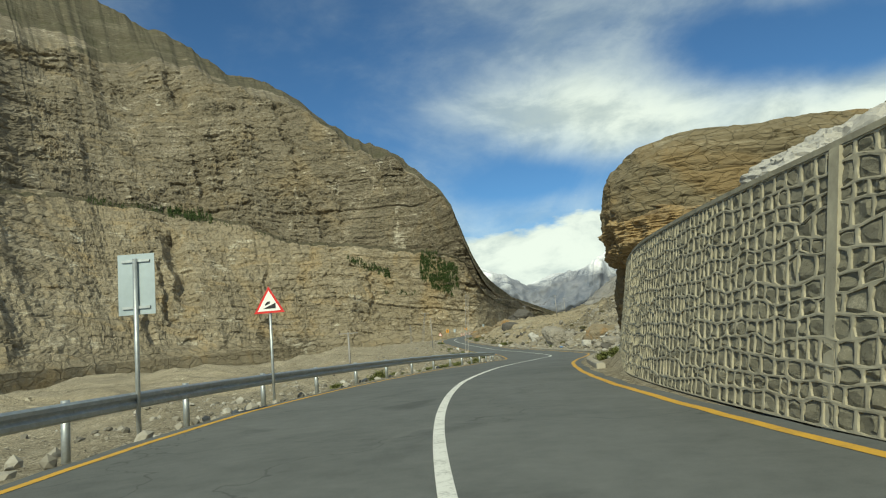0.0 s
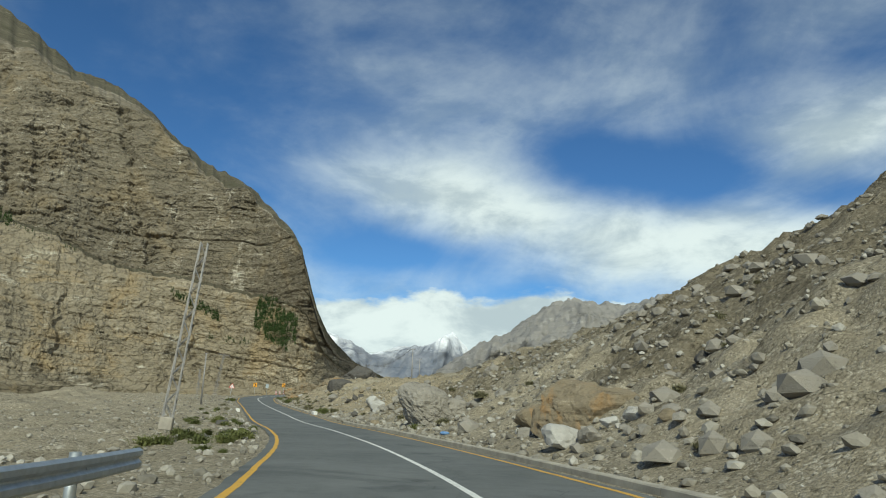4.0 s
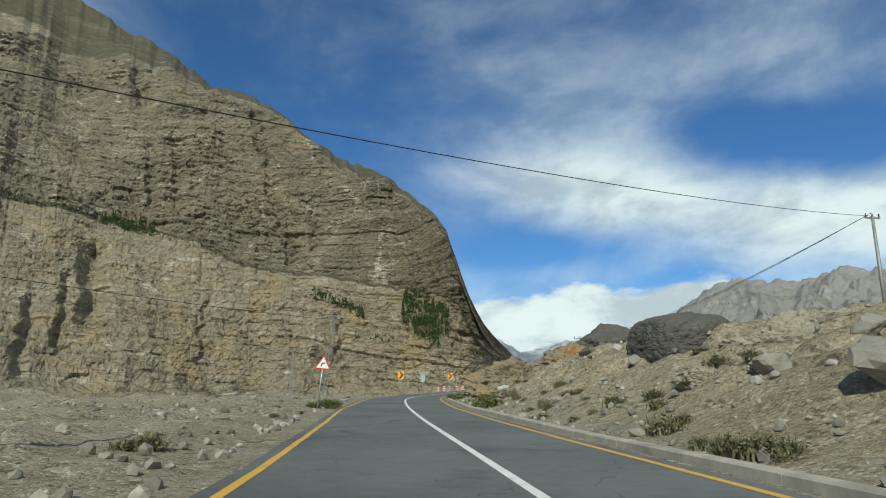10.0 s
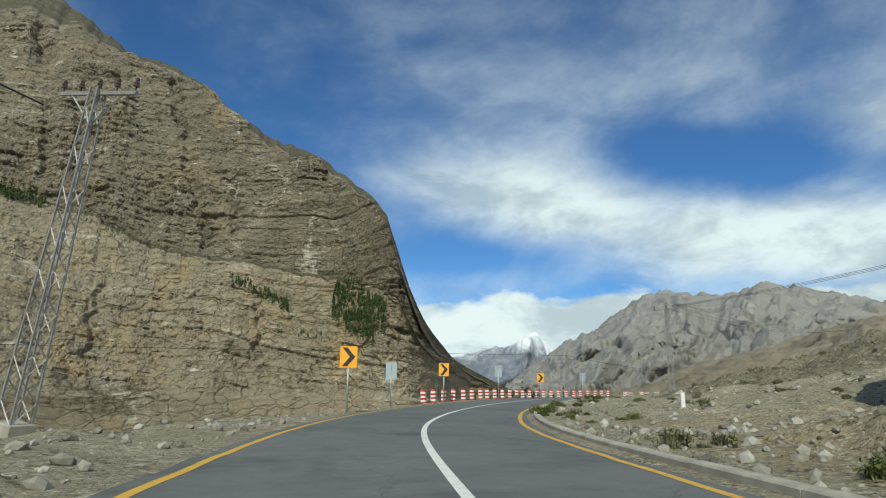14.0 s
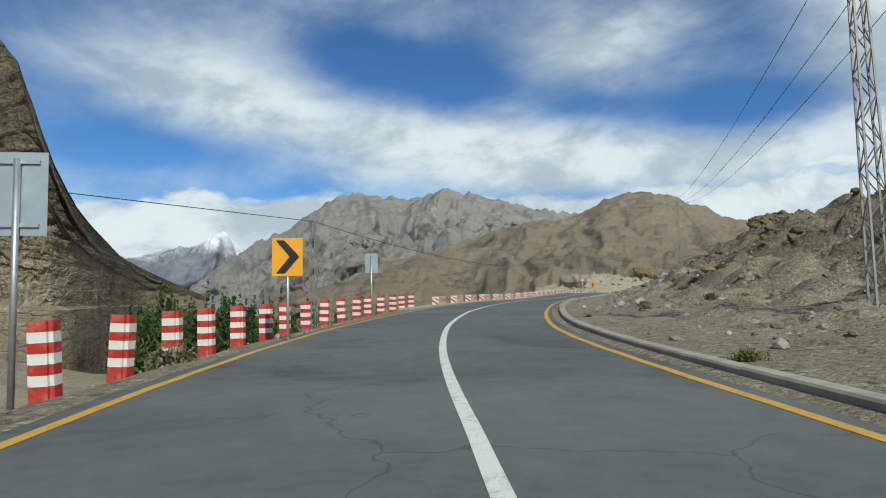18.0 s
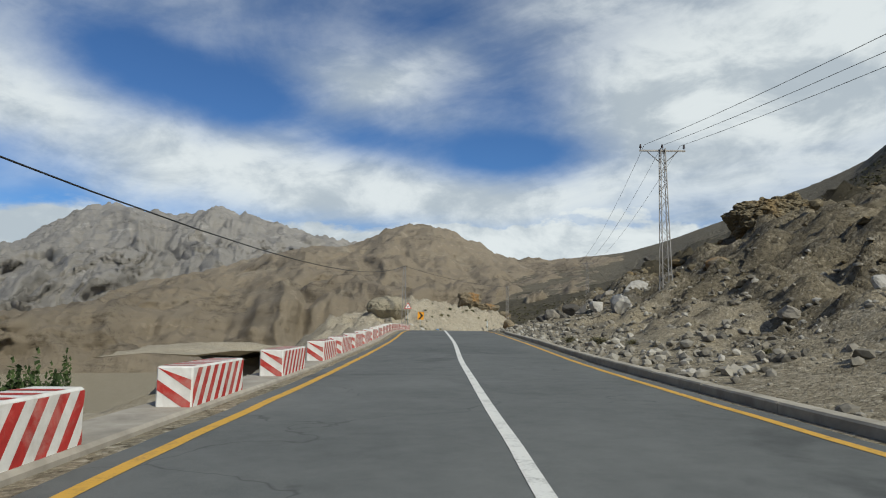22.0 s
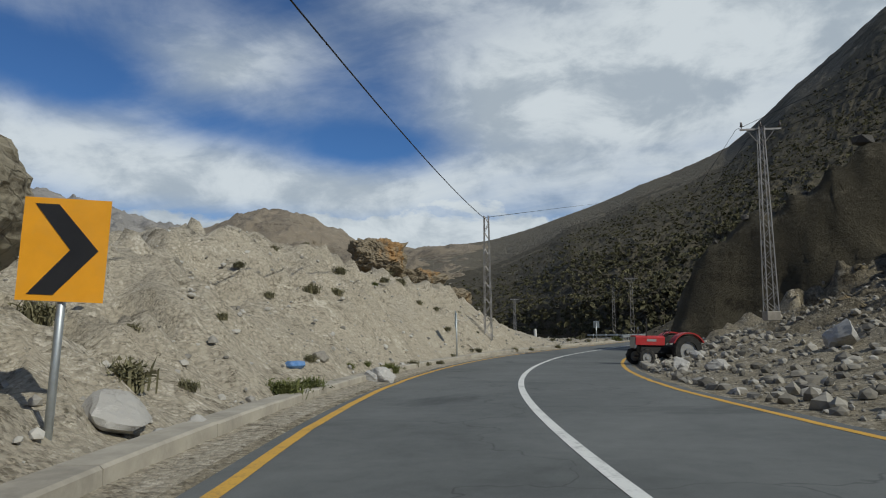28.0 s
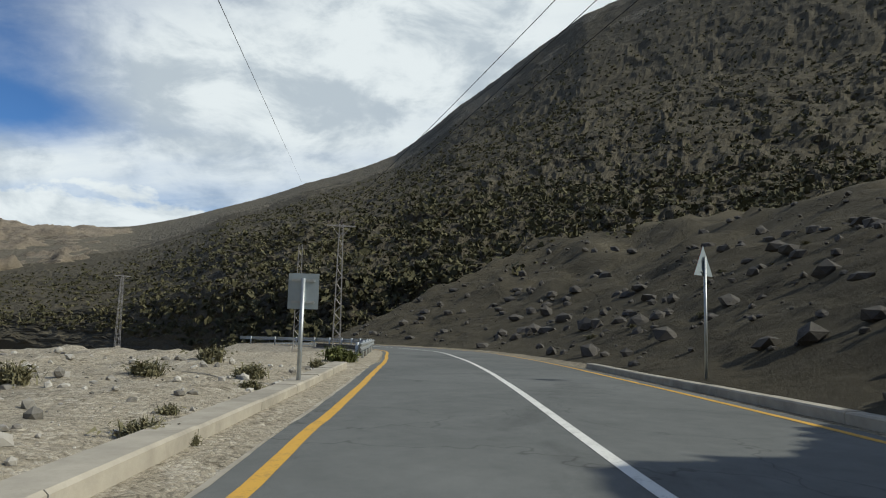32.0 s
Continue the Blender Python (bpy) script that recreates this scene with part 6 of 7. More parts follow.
crag("orange_boulder", (5.9, 84.6, -0.9), (2.0, 1.6, 1.5), 43, BOULDER_RUST, "big grey boulder with an orange stained top", 5, 0.9, None, 0.09, 12)
crag("dark_crag", (-11.2, 172.6, 0.6), (1.9, 2.6, 1.35), 47, BOULDER_DARK, "dark blocky rock on top of the bank", 6, 1.0, None, 0.09, 11, 0.3, 0.6)
def perched(P):
    """Wide above, drawn in below, so that its underside hangs free."""
    Q = P.copy()
    k = np.clip((0.1 - P[:, 2]) / 1.7, 0, 1)
    Q[:, 0] *= 1 - 0.45 * k
    Q[:, 1] *= 1 - 0.45 * k
    return Q


crag("big_perched_rock", (57.2, 374.6, 2.95), (3.6, 2.8, 1.85), 51, TAN_ROCK, "huge tan weathered rock perched beside the parapet", 6, 2.2, perched, 0.085, 14, 0.8, 0.72)
crag("outcrop", (-20.3, 203.4, -0.9), (3.9, 4.6, 2.4), 57, BOULDER_RUST, "fractured rust and grey rock outcrop beside the curve", 6, 1.5, None, 0.26, 26)
crag("outcrop", (-14.6, 206.5, -0.1), (5.0, 6.0, 2.6), 59, BOULDER_RUST, "fractured rust and grey rock outcrop beside the curve", 6, 1.6, None, 0.24, 26)
for x, y, z, ra, sd in ((-8.0, 167.5, -0.4, (2.6, 2.2, 1.3), 81), (-5.5, 171.5, 0.3, (2.8, 2.4, 1.5), 82), (-9.5, 171.0, -0.2, (1.8, 1.6, 0.9), 83), (-11.8, 163.0, -1.2, (1.7, 0.9, 0.6), 84), (-9.2, 177.0, 0.5, (3.2, 2.0, 1.0), 85)):
    crag("rock_mass", (x, y, z), ra, sd, TAN_ROCK, "broken tan rock standing out of the stony bank", 6, 0.9, None, 0.24, 18)
crag("dark_knoll", (-10.0, 219.5, 2.0), (5.8, 6.0, 3.5), 61, BOULDER_DARK, "dark rounded rock knoll behind the outcrop", 5, 1.2)
crag("orange_outcrop", (94.4, 396.4, 6.1), (2.8, 2.0, 1.6), 63, BOULDER_RUST, "orange weathered outcrop on top of the bank", 6, 0.6, None, 0.24, 30)
crag("orange_outcrop", (99.0, 396.2, 4.5), (3.0, 1.8, 1.2), 65, BOULDER_RUST, "orange weathered outcrop on top of the bank", 6, 0.6, None, 0.24, 30)
crag("orange_outcrop", (103.0, 395.2, 3.2), (1.7, 1.4, 0.9), 66, BOULDER_RUST, "orange weathered outcrop on top of the bank", 5, 0.6, None, 0.24, 30)
crag("white_boulder", (50.7, 333.6, 3.6), (1.7, 1.4, 1.2), 67, BOULDER_PALE, "white split boulder on the rubble slope", 5, 0.9, None, 0.08, 10)
crag("rock_row", (58.5, 341.5, 2.4), (4.0, 2.2, 1.7), 71, BOULDER, "dark grey broken rocks along the slope foot", 6, 0.7, None, 0.26, 40)
crag("rock_row", (65.0, 347.5, 2.1), (3.4, 2.0, 1.5), 73, BOULDER, "dark grey broken rocks along the slope foot", 6, 0.7, None, 0.26, 40)
crag("hill_crag", (62.0, 326.5, 9.9), (5.5, 4.5, 2.4), 75, OVERHANG, "brown crumbling crag on the rubble hill", 6, 0.6, None, 0.22, 40)
crag("hill_crag", (66.5, 331.0, 8.6), (2.0, 1.8, 2.2), 77, OVERHANG, "brown crumbling crag on the rubble hill", 5, 0.6, None, 0.2, 30)


# ================= loose stones =================
def scatter_stones(name, spots, label, mat=STONES):
    """Many small stones in one mesh; spots hold clock, distance and size."""
    base = [facet_rock(300 + k, 1, 9, 0.0, 0.7) for k in range(12)]
    r = np.random.RandomState(len(spots))
    Vs, Fs, n = [], [], 0
    t, d, s = (np.array([q[i] for q in spots]) for i in range(3))
    x, y, z = at_road_np(t, d)
    h = np.empty(len(spots))
    for side, table, dd in ((d > 0, R_H, R_D), (d <= 0, L_H, L_D)):
        ks = np.array(sorted(table))
        i = np.clip(np.searchsorted(ks, t) - 1, 0, len(ks) - 2)
        u = np.clip((t - ks[i]) / (ks[i + 1] - ks[i]), 0, 1)
        u = u * u * (3 - 2 * u)
        grid = np.array([table[k] for k in ks])
        a = np.array([np.interp(abs(d[j]), dd, grid[i[j]]) * (1 - u[j]) + np.interp(abs(d[j]), dd, grid[i[j] + 1]) * u[j] for j in range(len(t))])
        h = np.where(side, a, h)
    z = z + h + rough_ground(x, y, d, t) - 0.03
    for j in range(len(spots)):
        P, F = base[r.randint(12)]
        a = r.uniform(0, 6.283)
        c, q = math.cos(a), math.sin(a)
        sc = s[j] * 0.5 * r.uniform(0.7, 1.2, 3)
        p = P * sc
        p = np.stack([p[:, 0] * c - p[:, 1] * q, p[:, 0] * q + p[:, 1] * c, p[:, 2]], 1) + (x[j], y[j], z[j] + sc[2] * 0.3)
        Vs.append(p)
        Fs.append(F + n)
        n += len(P)
    me = mesh_from(name, np.vstack(Vs), np.vstack(Fs), mat, False)
    return tagged(new(name, me), label, "stones", kind="stuff")


def spots(n, t0, t1, d0, d1, s0, s1, seed, power=2.2, near=1.0):
    r = np.random.RandomState(seed)
    t = r.uniform(t0, t1, n)
    d = d0 + (d1 - d0) * r.uniform(0, 1, n) ** near
    s = s0 + (s1 - s0) * r.uniform(0, 1, n) ** power
    return list(zip(t, d, s))


scatter_stones("scree_stones", spots(9000, 2.1, 9.4, 4.3, 26, 0.06, 0.55, 1, 3.2, 1.3), "loose grey stones strewn over the scree slope")
scatter_stones("scree_rubble", spots(900, 2.0, 9.0, 5.5, 40, 0.4, 1.5, 2, 2.6), "rubble blocks lying on the scree slope", BOULDER)
scatter_stones("shoulder_stones", spots(4500, 4.4, 15.8, -4.9, -24, 0.05, 0.42, 3, 3.6, 1.6), "loose stones on the gravel flat")
scatter_stones("bank_stones", spots(5000, 9.2, 15.5, 4.2, 24, 0.05, 0.45, 4, 3.6, 1.3), "loose stones on the pale bank")
scatter_stones("bend_stones", spots(3600, 15, 23.6, 4.8, 30, 0.04, 0.42, 5, 3.8, 1.0), "loose stones on the brown slope")
scatter_stones("heap_stones", spots(7000, 23, 31.4, 4.5, 18, 0.06, 0.5, 6, 2.8, 1.5), "heaped grey broken stones beside the road")
scatter_stones("hill_rubble", spots(1500, 20, 31.4, 14, 50, 0.25, 1.5, 16, 3.4, 1.0), "brown rubble blocks on the hillside", OVERHANG)
scatter_stones("cut_stones", spots(3200, 27.7, 33.5, -4.8, -17, 0.03, 0.28, 7, 3.4, 1.3), "small stones on the pale cut bank", CUT_STONES)
scatter_stones("rail_stones", spots(1500, -0.6, 4.6, -5.2, -22, 0.06, 0.5, 8, 3.2, 1.5), "loose stones behind the guardrail")
scatter_stones("far_slope_rocks", spots(1200, 31.6, 38, 5.5, 55, 0.2, 1.8, 9, 3.4), "dark rocks strewn over the shaded hillside", BOULDER_DARK)
scatter_stones("edge_stones", spots(700, 15.8, 28, -4.5, -6.5, 0.04, 0.25, 10, 3.0), "stones on the outer road edge")


def mountain_rocks(source, num, s0, s1, seed, mat, label, reach):
    """Fallen rocks over a mountainside, one mesh."""
    me = bpy.data.objects[source].data
    co = np.empty(len(me.vertices) * 3)
    me.vertices.foreach_get("co", co)
    co = co.reshape(-1, 3)
    near = np.hypot(co[:, 0] - 108, co[:, 1] - 386) < reach
    ok = np.where(near & (co[:, 2] > -6))[0]
    r = np.random.RandomState(seed)
    base = [facet_rock(340 + k, 1, 9, 0.0, 0.7) for k in range(10)]
    Vs, Fs, n = [], [], 0
    for q in r.choice(ok, num, False):
        P, F = base[r.randint(10)]
        Vs.append(P * (s0 + (s1 - s0) * r.uniform() ** 3) * 0.5 * r.uniform(0.7, 1.3, 3) + co[q])
        Fs.append(F + n)
        n += len(P)
    tagged(new("mountain_rocks", mesh_from("mountain_rocks", np.vstack(Vs), np.vstack(Fs), mat, False)), label, "rocks", kind="stuff")


def mountain_scrub(source, num, seed, reach):
    """Low thorny scrub dotted over a mountainside, one mesh of leaf clumps."""
    me = bpy.data.objects[source].data
    co = np.empty(len(me.vertices) * 3)
    me.vertices.foreach_get("co", co)
    co = co.reshape(-1, 3)
    far = np.hypot(co[:, 0] - 108, co[:, 1] - 386)
    ok = np.where((far < reach) & (co[:, 2] > -6))[0]
    r = np.random.RandomState(seed)
    q = co[r.choice(ok, num)] + r.normal(0, 1.2, (num, 3)) * (1, 1, 0.1)
    leaves = 9
    c = np.repeat(q, leaves, 0)
    n = len(c)
    s = np.repeat(r.uniform(0.25, 0.85, num), leaves)[:, None]
    c = c + r.normal(0, 0.55, (n, 3)) * s * (1, 1, 0.5) + (0, 0, 0.25)
    u, v = r.normal(0, 0.45, (n, 3)) * s, r.normal(0, 0.45, (n, 3)) * s
    V = np.stack([c - u, c + v, c + u, c - v], 1).reshape(-1, 3)
    tagged(new("mountain_scrub", mesh_from("mountain_scrub", V, np.arange(4 * n).reshape(-1, 4), SCRUB, False)), "low grey-green scrub dotted over the dark mountain slope", "scrub", kind="stuff")


mountain_scrub("east_mountain", 16000, 25, 520)
# these rocks share the slope's colour, darkened to stand for shade
mountain_rocks("east_mountain", 4000, 0.3, 2.6, 15, SHADE_DARK_SCREE, "fallen rocks over the mountain slope, coloured dark for its shade", 420)


# ================= tractor =================
TR_RED = plain_mat("red_tractor_paint", (0.40, 0.02, 0.022), 0.45, 0, 0.15, 4.0, 0.03, (0.22, 0.08, 0.06), 0.4, 0.5)
TR_DARK = plain_mat("dark_greasy_iron", (0.035, 0.034, 0.033), 0.6, 0.3, 0.3, 5.0, 0.1)
TR_TYRE = plain_mat("tyre_rubber", (0.03, 0.03, 0.029), 0.9, 0, 0.3, 8.0, 0.2, (0.14, 0.125, 0.10), 0.5, 0.2)
TR_RIM = plain_mat("dull_silver_rim", (0.33, 0.33, 0.32), 0.5, 0.5, 0.2, 6.0, 0.05)


def wheel(e, x, y, r, w):
    m = pose(x, y, r, 0, 90, 0)
    hub = new("wheel")
    hub.parent = e
    bm = bmesh.new()
    seg = 32
    prof = [(0.60 * r, -w / 2), (0.93 * r, -w / 2), (r, -w * 0.32), (r, w * 0.32), (0.93 * r, w / 2), (0.60 * r, w / 2)]
    rings = [[bm.verts.new(m @ Vector((q * math.cos(2 * math.pi * i / seg), q * math.sin(2 * math.pi * i / seg), z))) for q, z in prof] for i in range(seg)]
    for i in range(seg):
        for k in range(len(prof)):
            j = (k + 1) % len(prof)
            bm.faces.new((rings[i][k], rings[i][j], rings[(i + 1) % seg][j], rings[(i + 1) % seg][k]))
    for i in range(18):
        a = 2 * math.pi * i / 18
        add_box(bm, 0.05 * r + 0.02, 0.06, w * 0.55, m @ pose(r * math.cos(a), r * math.sin(a), (w * 0.22 if i % 2 else -w * 0.22), 0, 0, math.degrees(a)) @ pose(0, 0, 0, 25 if i % 2 else -25, 0, 0))
    bmesh.ops.recalc_face_normals(bm, faces=bm.faces)
    part("tyre", bm, TR_TYRE, hub, "black lugged tyre")
    bm = bmesh.new()
    add_tube(bm, 0.62 * r, 0.62 * r, w * 0.5, m, 24)
    add_tube(bm, 0.2 * r, 0.16 * r, w * 1.0, m, 12)
    part("rim", bm, TR_RIM, hub, "dull silver rim")
    return hub


def tractor(m):
    """Front towards +y."""
    e = empty("tractor", m, "red farm tractor parked on the rubble at the road edge", "tractor")
    for s in (-1, 1):
        wheel(e, s * 0.72, -0.75, 0.70, 0.36)
        wheel(e, s * 0.62, 1.15, 0.38, 0.2)
    bm = bmesh.new()
    add_box(bm, 0.42, 2.0, 0.42, pose(0, 0.25, 0.72), 0.05)
    add_box(bm, 1.5, 0.24, 0.24, pose(0, -0.75, 0.70), 0.04)
    part("chassis", bm, TR_DARK, e, "dark engine and axle")
    bm = bmesh.new()
    add_prism(bm, [(-0.30, 0.92), (0.30, 0.92), (0.30, 1.26), (0.2, 1.34), (-0.2, 1.34), (-0.30, 1.26)], 0.10, 1.50)
    bmesh.ops.recalc_face_normals(bm, faces=bm.faces)
    hood = part("hood", bm, TR_RED, e, "red hood")
    bm = bmesh.new()
    add_box(bm, 0.5, 0.03, 0.5, pose(0, 1.52, 1.02))
    part("grille", bm, TR_RIM, hood, "pale radiator grille")
    for s in (-1, 1):
        bm = bmesh.new()
        add_box(bm, 0.012, 0.46, 0.11, pose(s * 0.306, 0.75, 1.14))
        part("badge", bm, TR_RIM, hood, "pale maker's badge strip")
        bm = bmesh.new()
        for i in range(9):
            a0, a1 = math.radians(25 + i * 14), math.radians(39 + i * 14)
            P = [(s * 0.50, -0.75 + 0.84 * math.cos(a0), 0.70 + 0.84 * math.sin(a0)), (s * 0.94, -0.75 + 0.84 * math.cos(a0), 0.70 + 0.84 * math.sin(a0)),
                 (s * 0.94, -0.75 + 0.84 * math.cos(a1), 0.70 + 0.84 * math.sin(a1)), (s * 0.50, -0.75 + 0.84 * math.cos(a1), 0.70 + 0.84 * math.sin(a1))]
            vs = [bm.verts.new(p) for p in P]
            vi = [bm.verts.new((p[0], -0.75 + (p[1] + 0.75) * 0.94, 0.70 + (p[2] - 0.70) * 0.94)) for p in P]
            bm.faces.new(vs)
            bm.faces.new(vi[::-1])
            for k in range(4):
                bm.faces.new((vs[k], vi[k], vi[(k + 1) % 4], vs[(k + 1) % 4]))
        bmesh.ops.remove_doubles(bm, verts=bm.verts, dist=0.004)
        bmesh.ops.recalc_face_normals(bm, faces=bm.faces)
        part("fender", bm, TR_RED, e, "red rear fender")
    bm = bmesh.new()
    add_box(bm, 0.5, 0.42, 0.1, pose(0, -0.72, 1.12), 0.03)
    add_box(bm, 0.5, 0.08, 0.32, pose(0, -0.94, 1.30), 0.03)
    part("seat", bm, TR_DARK, e, "black seat")
    bm = bmesh.new()
    bmesh.ops.create_circle(bm, segments=20, radius=0.2)
    ring = [v.co.copy() for v in bm.verts]
    bm.clear()
    mm = pose(0, -0.15, 1.50, -35, 0, 0)
    for a, b in zip(ring, ring[1:] + ring[:1]):
        add_bar(bm, mm @ a, mm @ b, 0.018, 5)
    add_bar(bm, (0, 0.12, 1.2), (0, -0.15, 1.50), 0.025, 6)
    part("steering_wheel", bm, TR_DARK, e)
    bm = bmesh.new()
    add_tube(bm, 0.035, 0.035, 0.85, pose(-0.2, 0.95, 1.70), 10)
    part("exhaust_pipe", bm, TR_DARK, e, "upright exhaust pipe")
    bm = bmesh.new()
    add_tube(bm, 0.02, 0.02, 0.35, pose(0.12, 1.2, 1.48), 8)
    add_tube(bm, 0.05, 0.04, 0.1, pose(0.12, 1.2, 1.68), 8)
    part("air_cleaner", bm, TR_RIM, e, "small air cleaner cap")
    bm = bmesh.new()
    add_bar(bm, (-0.62, 1.15, 0.38), (0.62, 1.15, 0.38), 0.05, 6)
    part("front_axle", bm, TR_DARK, e)
    return e


tractor(pose(86.9, 372.9, -0.68, 2, 0, 45))


# ================= bridge over the gully =================
def bridge():
    b = empty("bridge", Matrix(), "concrete road bridge with a dark side beam over the gully", "bridge", kind="structure")
    road_extrude("deck_beam", 34.4, 36.9, [(-0.5, -1.7), (0.0, -1.7), (0.0, 0.25), (-0.5, 0.25)], BOULDER_DARK, b, 0.1, "dark concrete side beam", lambda t: edge_l(t) - 1.0)


bridge()
guardrail(33.9, 38.0, lambda t: edge_l(t) - 0.85, "galvanised steel guardrail along the bridge and bend")
for i in range(4):
    chevron_sign(stand(214 + i * 9.0, 476 + i * 8.0, -3.0, -60), 2.6, "distant amber chevron curve sign beyond the bridge")


# ================= trees =================
def tree_mesh(seed, leaves, tall, wide):
    r = np.random.RandomState(seed)
    V, F = [], []
    for i in range(leaves):
        z = r.uniform(0.10, 1.0) ** 0.85
        rad = wide * (1 - z) ** 0.75 * (0.35 + 0.65 * r.uniform()) * (0.5 + min(1, z * 5) * 0.5)
        rad *= 0.75 + 0.4 * vnoise(z * 6, seed * 1.3, 0.0, seed)
        a = r.uniform(0, 6.283)
        c = np.array([math.cos(a) * rad, math.sin(a) * rad, z * tall])
        s = 0.42 * (1.15 - 0.6 * z)
        u, v = r.normal(size=3) * s, r.normal(size=3) * s
        u[2] *= 1.3
        n = len(V)
        V += [c - u * 0.5, c + v * 0.6, c + u * 0.7, c - v * 0.6]
        F += [(n, n + 1, n + 2, n + 3)]
    return np.array(V), np.array(F)


def conifer(k):
    e = empty("tree", Matrix(), "slender dark green tree in the valley below", "tree", "valley trees")
    V, F = tree_mesh(70 + k, 300, 11.6 + 1.1 * k, 1.5 + 0.15 * k)
    ob = new("crown", mesh_from("crown", V, F, TREE_LEAF, False))
    ob.parent = e
    bm = bmesh.new()
    add_tube(bm, 0.22, 0.03, 10.0 + 1.4 * k, pose(0, 0, 5.0 + 0.7 * k), 7)
    for i in range(5):
        a = i * 2.4
        add_bar(bm, (0, 0, 2 + i * 1.5), (math.cos(a) * (1.0 - 0.12 * i), math.sin(a) * (1.0 - 0.12 * i), 2.9 + i * 1.5), 0.04)
    part("trunk", bm, BARK, e, "thin trunk with short limbs")
    return e


protos = [conifer(k) for k in range(4)]
used = [False] * 4
trng = random.Random(21)
made = 0
forest_v, forest_f, forest_n = [], [], 0
far_trees = [tree_mesh(150 + k, 80, 12.6 + k, 1.9) for k in range(4)]
while made < 2200:
    b = math.radians(trng.uniform(-5, 19))
    r = 66 + 250 * trng.random() ** 0.9
    x, y = -20 + r * math.sin(b), 268 + r * math.cos(b)
    d2 = np.hypot(LINE[:, 0] - x, LINE[:, 1] - y)
    j = int(np.argmin(d2))
    side = (x - LINE[j, 0]) * TAN[j, 1] - (y - LINE[j, 1]) * TAN[j, 0]
    if d2[j] < 32 or side > 0 or not 17.0 < LT[j] < 28.5:
        continue
    z = ground_at(float(LT[j]), -float(min(d2[j], 149))).z - 0.3
    made += 1
    if made > 280:
        V, F = far_trees[trng.randrange(4)]
        forest_v.append(V * trng.uniform(0.8, 1.08) + (x, y, z))
        forest_f.append(F + forest_n)
        forest_n += len(V)
        continue
    m = pose(x, y, z, 0, 0, trng.uniform(0, 360))
    k = trng.randrange(4)
    if not used[k]:
        protos[k].matrix_world, used[k] = m, True
    else:
        copy_thing(protos[k], m)
tagged(new("forest", mesh_from("forest", np.vstack(forest_v), np.vstack(forest_f), TREE_LEAF, False)), "dense dark green forest on the valley terrace", "forest", kind="stuff")


def cliff_trees():
    """Clumps of trees on the cliff's ledges, one object."""
    me = bpy.data.objects["cliff_mountain"].data
    n = len(me.vertices)
    co = np.empty(n * 3)
    me.vertices.foreach_get("co", co)
    co = co.reshape(-1, 3)
    dx, dy, dz = (co[:, i] - CLIFF_EYE[i] for i in range(3))
    bear, elev = np.degrees(np.arctan2(dx, dy)), np.degrees(np.arctan2(dz, np.hypot(dx, dy)))
    r = np.random.RandomState(9)
    Vs, Fs, k = [], [], 0
    base = [tree_mesh(90 + i, 60, 7.0, 1.4) for i in range(4)]
    # stands of trees: bearing and elevation of the two ends, half height at each end, number, size
    for b0, e0, b1, e1, w0, w1, num, size in ((-11.9, 7.0, -7.9, 5.8, 1.35, 1.2, 520, 1.0), (-10.9, 5.6, -8.6, 4.8, 0.7, 1.0, 160, 1.0), (-19.6, 8.5, -15.2, 6.6, 0.35, 0.45, 150, 0.8), (-12.2, 8.5, -9.5, 8.2, 0.3, 0.3, 60, 0.9),
                                              (-36.4, 13.2, -32.4, 12.9, 0.35, 0.55, 170, 1.2), (-43.5, 14.4, -36.5, 13.5, 0.25, 0.3, 110, 0.8), (-32.4, 12.6, -27.5, 11.2, 0.1, 0.1, 30, 0.6), (-16.6, 5.0, -12.0, 4.3, 0.25, 0.25, 50, 0.6)):
        u = np.clip((bear - b0) / (b1 - b0), 0, 1)
        ok = np.where((bear > b0) & (bear < b1) & (np.abs(elev - (e0 + (e1 - e0) * u)) < w0 + (w1 - w0) * u))[0]
        for q in r.choice(ok, min(num, len(ok)), False):
            if vnoise(co[q, 0] / 9, co[q, 1] / 9, co[q, 2] / 9, 3) < -0.45:
                continue
            V, F = base[r.randint(4)]
            s = r.uniform(0.5, 1.15) * size
            Vs.append(V * (s * 1.25, s * 1.25, s) + co[q] - (0, 0, 0.8))
            Fs.append(F + k)
            k += len(V)
    ob = new("cliff_trees", mesh_from("cliff_trees", np.vstack(Vs), np.vstack(Fs), TREE_LEAF, False))
    tagged(ob, "clumps of dark green trees on the cliff ledges", "trees", kind="stuff")


cliff_trees()


# ================= boulders: clock, distance from the centre line, width =================
GREY_ROCKS_A = [
    (4.25, 8.8, 1.1), (4.44, 5.5, 2.6), (4.62, 13.6, 2.34), (4.19, 11.4, 1.37), (3.81, 8.7, 1.43), (3.5, 7.6, 0.84), (3.81, 10.9, 1.28), (5.5, 6.3, 1.04),
    (5.38, 8.4, 0.89), (8.56, 5.8, 0.92), (6.75, 4.7, 0.62), (9.31, 5.8, 0.79), (8.31, 4.7, 0.89), (8.25, 3.7, 0.81),
    (8.62, 4.9, 0.84), (8.56, 3.9, 0.8), (9.06, 14.4, 1.36), (8.44, 6.7, 0.91), (10.88, 8.5, 1.96), (11.25, 9.3, 1.45), (10.75, 9.6, 1.15), (10.56, -13, 0.85),
    (11.25, 12.5, 1.22), (11.25, 14.6, 1.23), (12, 6.1, 0.7), (12.5, 6.5, 0.61), (12.06, 10.1, 1), (14.06, 10.2, 1.29),
]
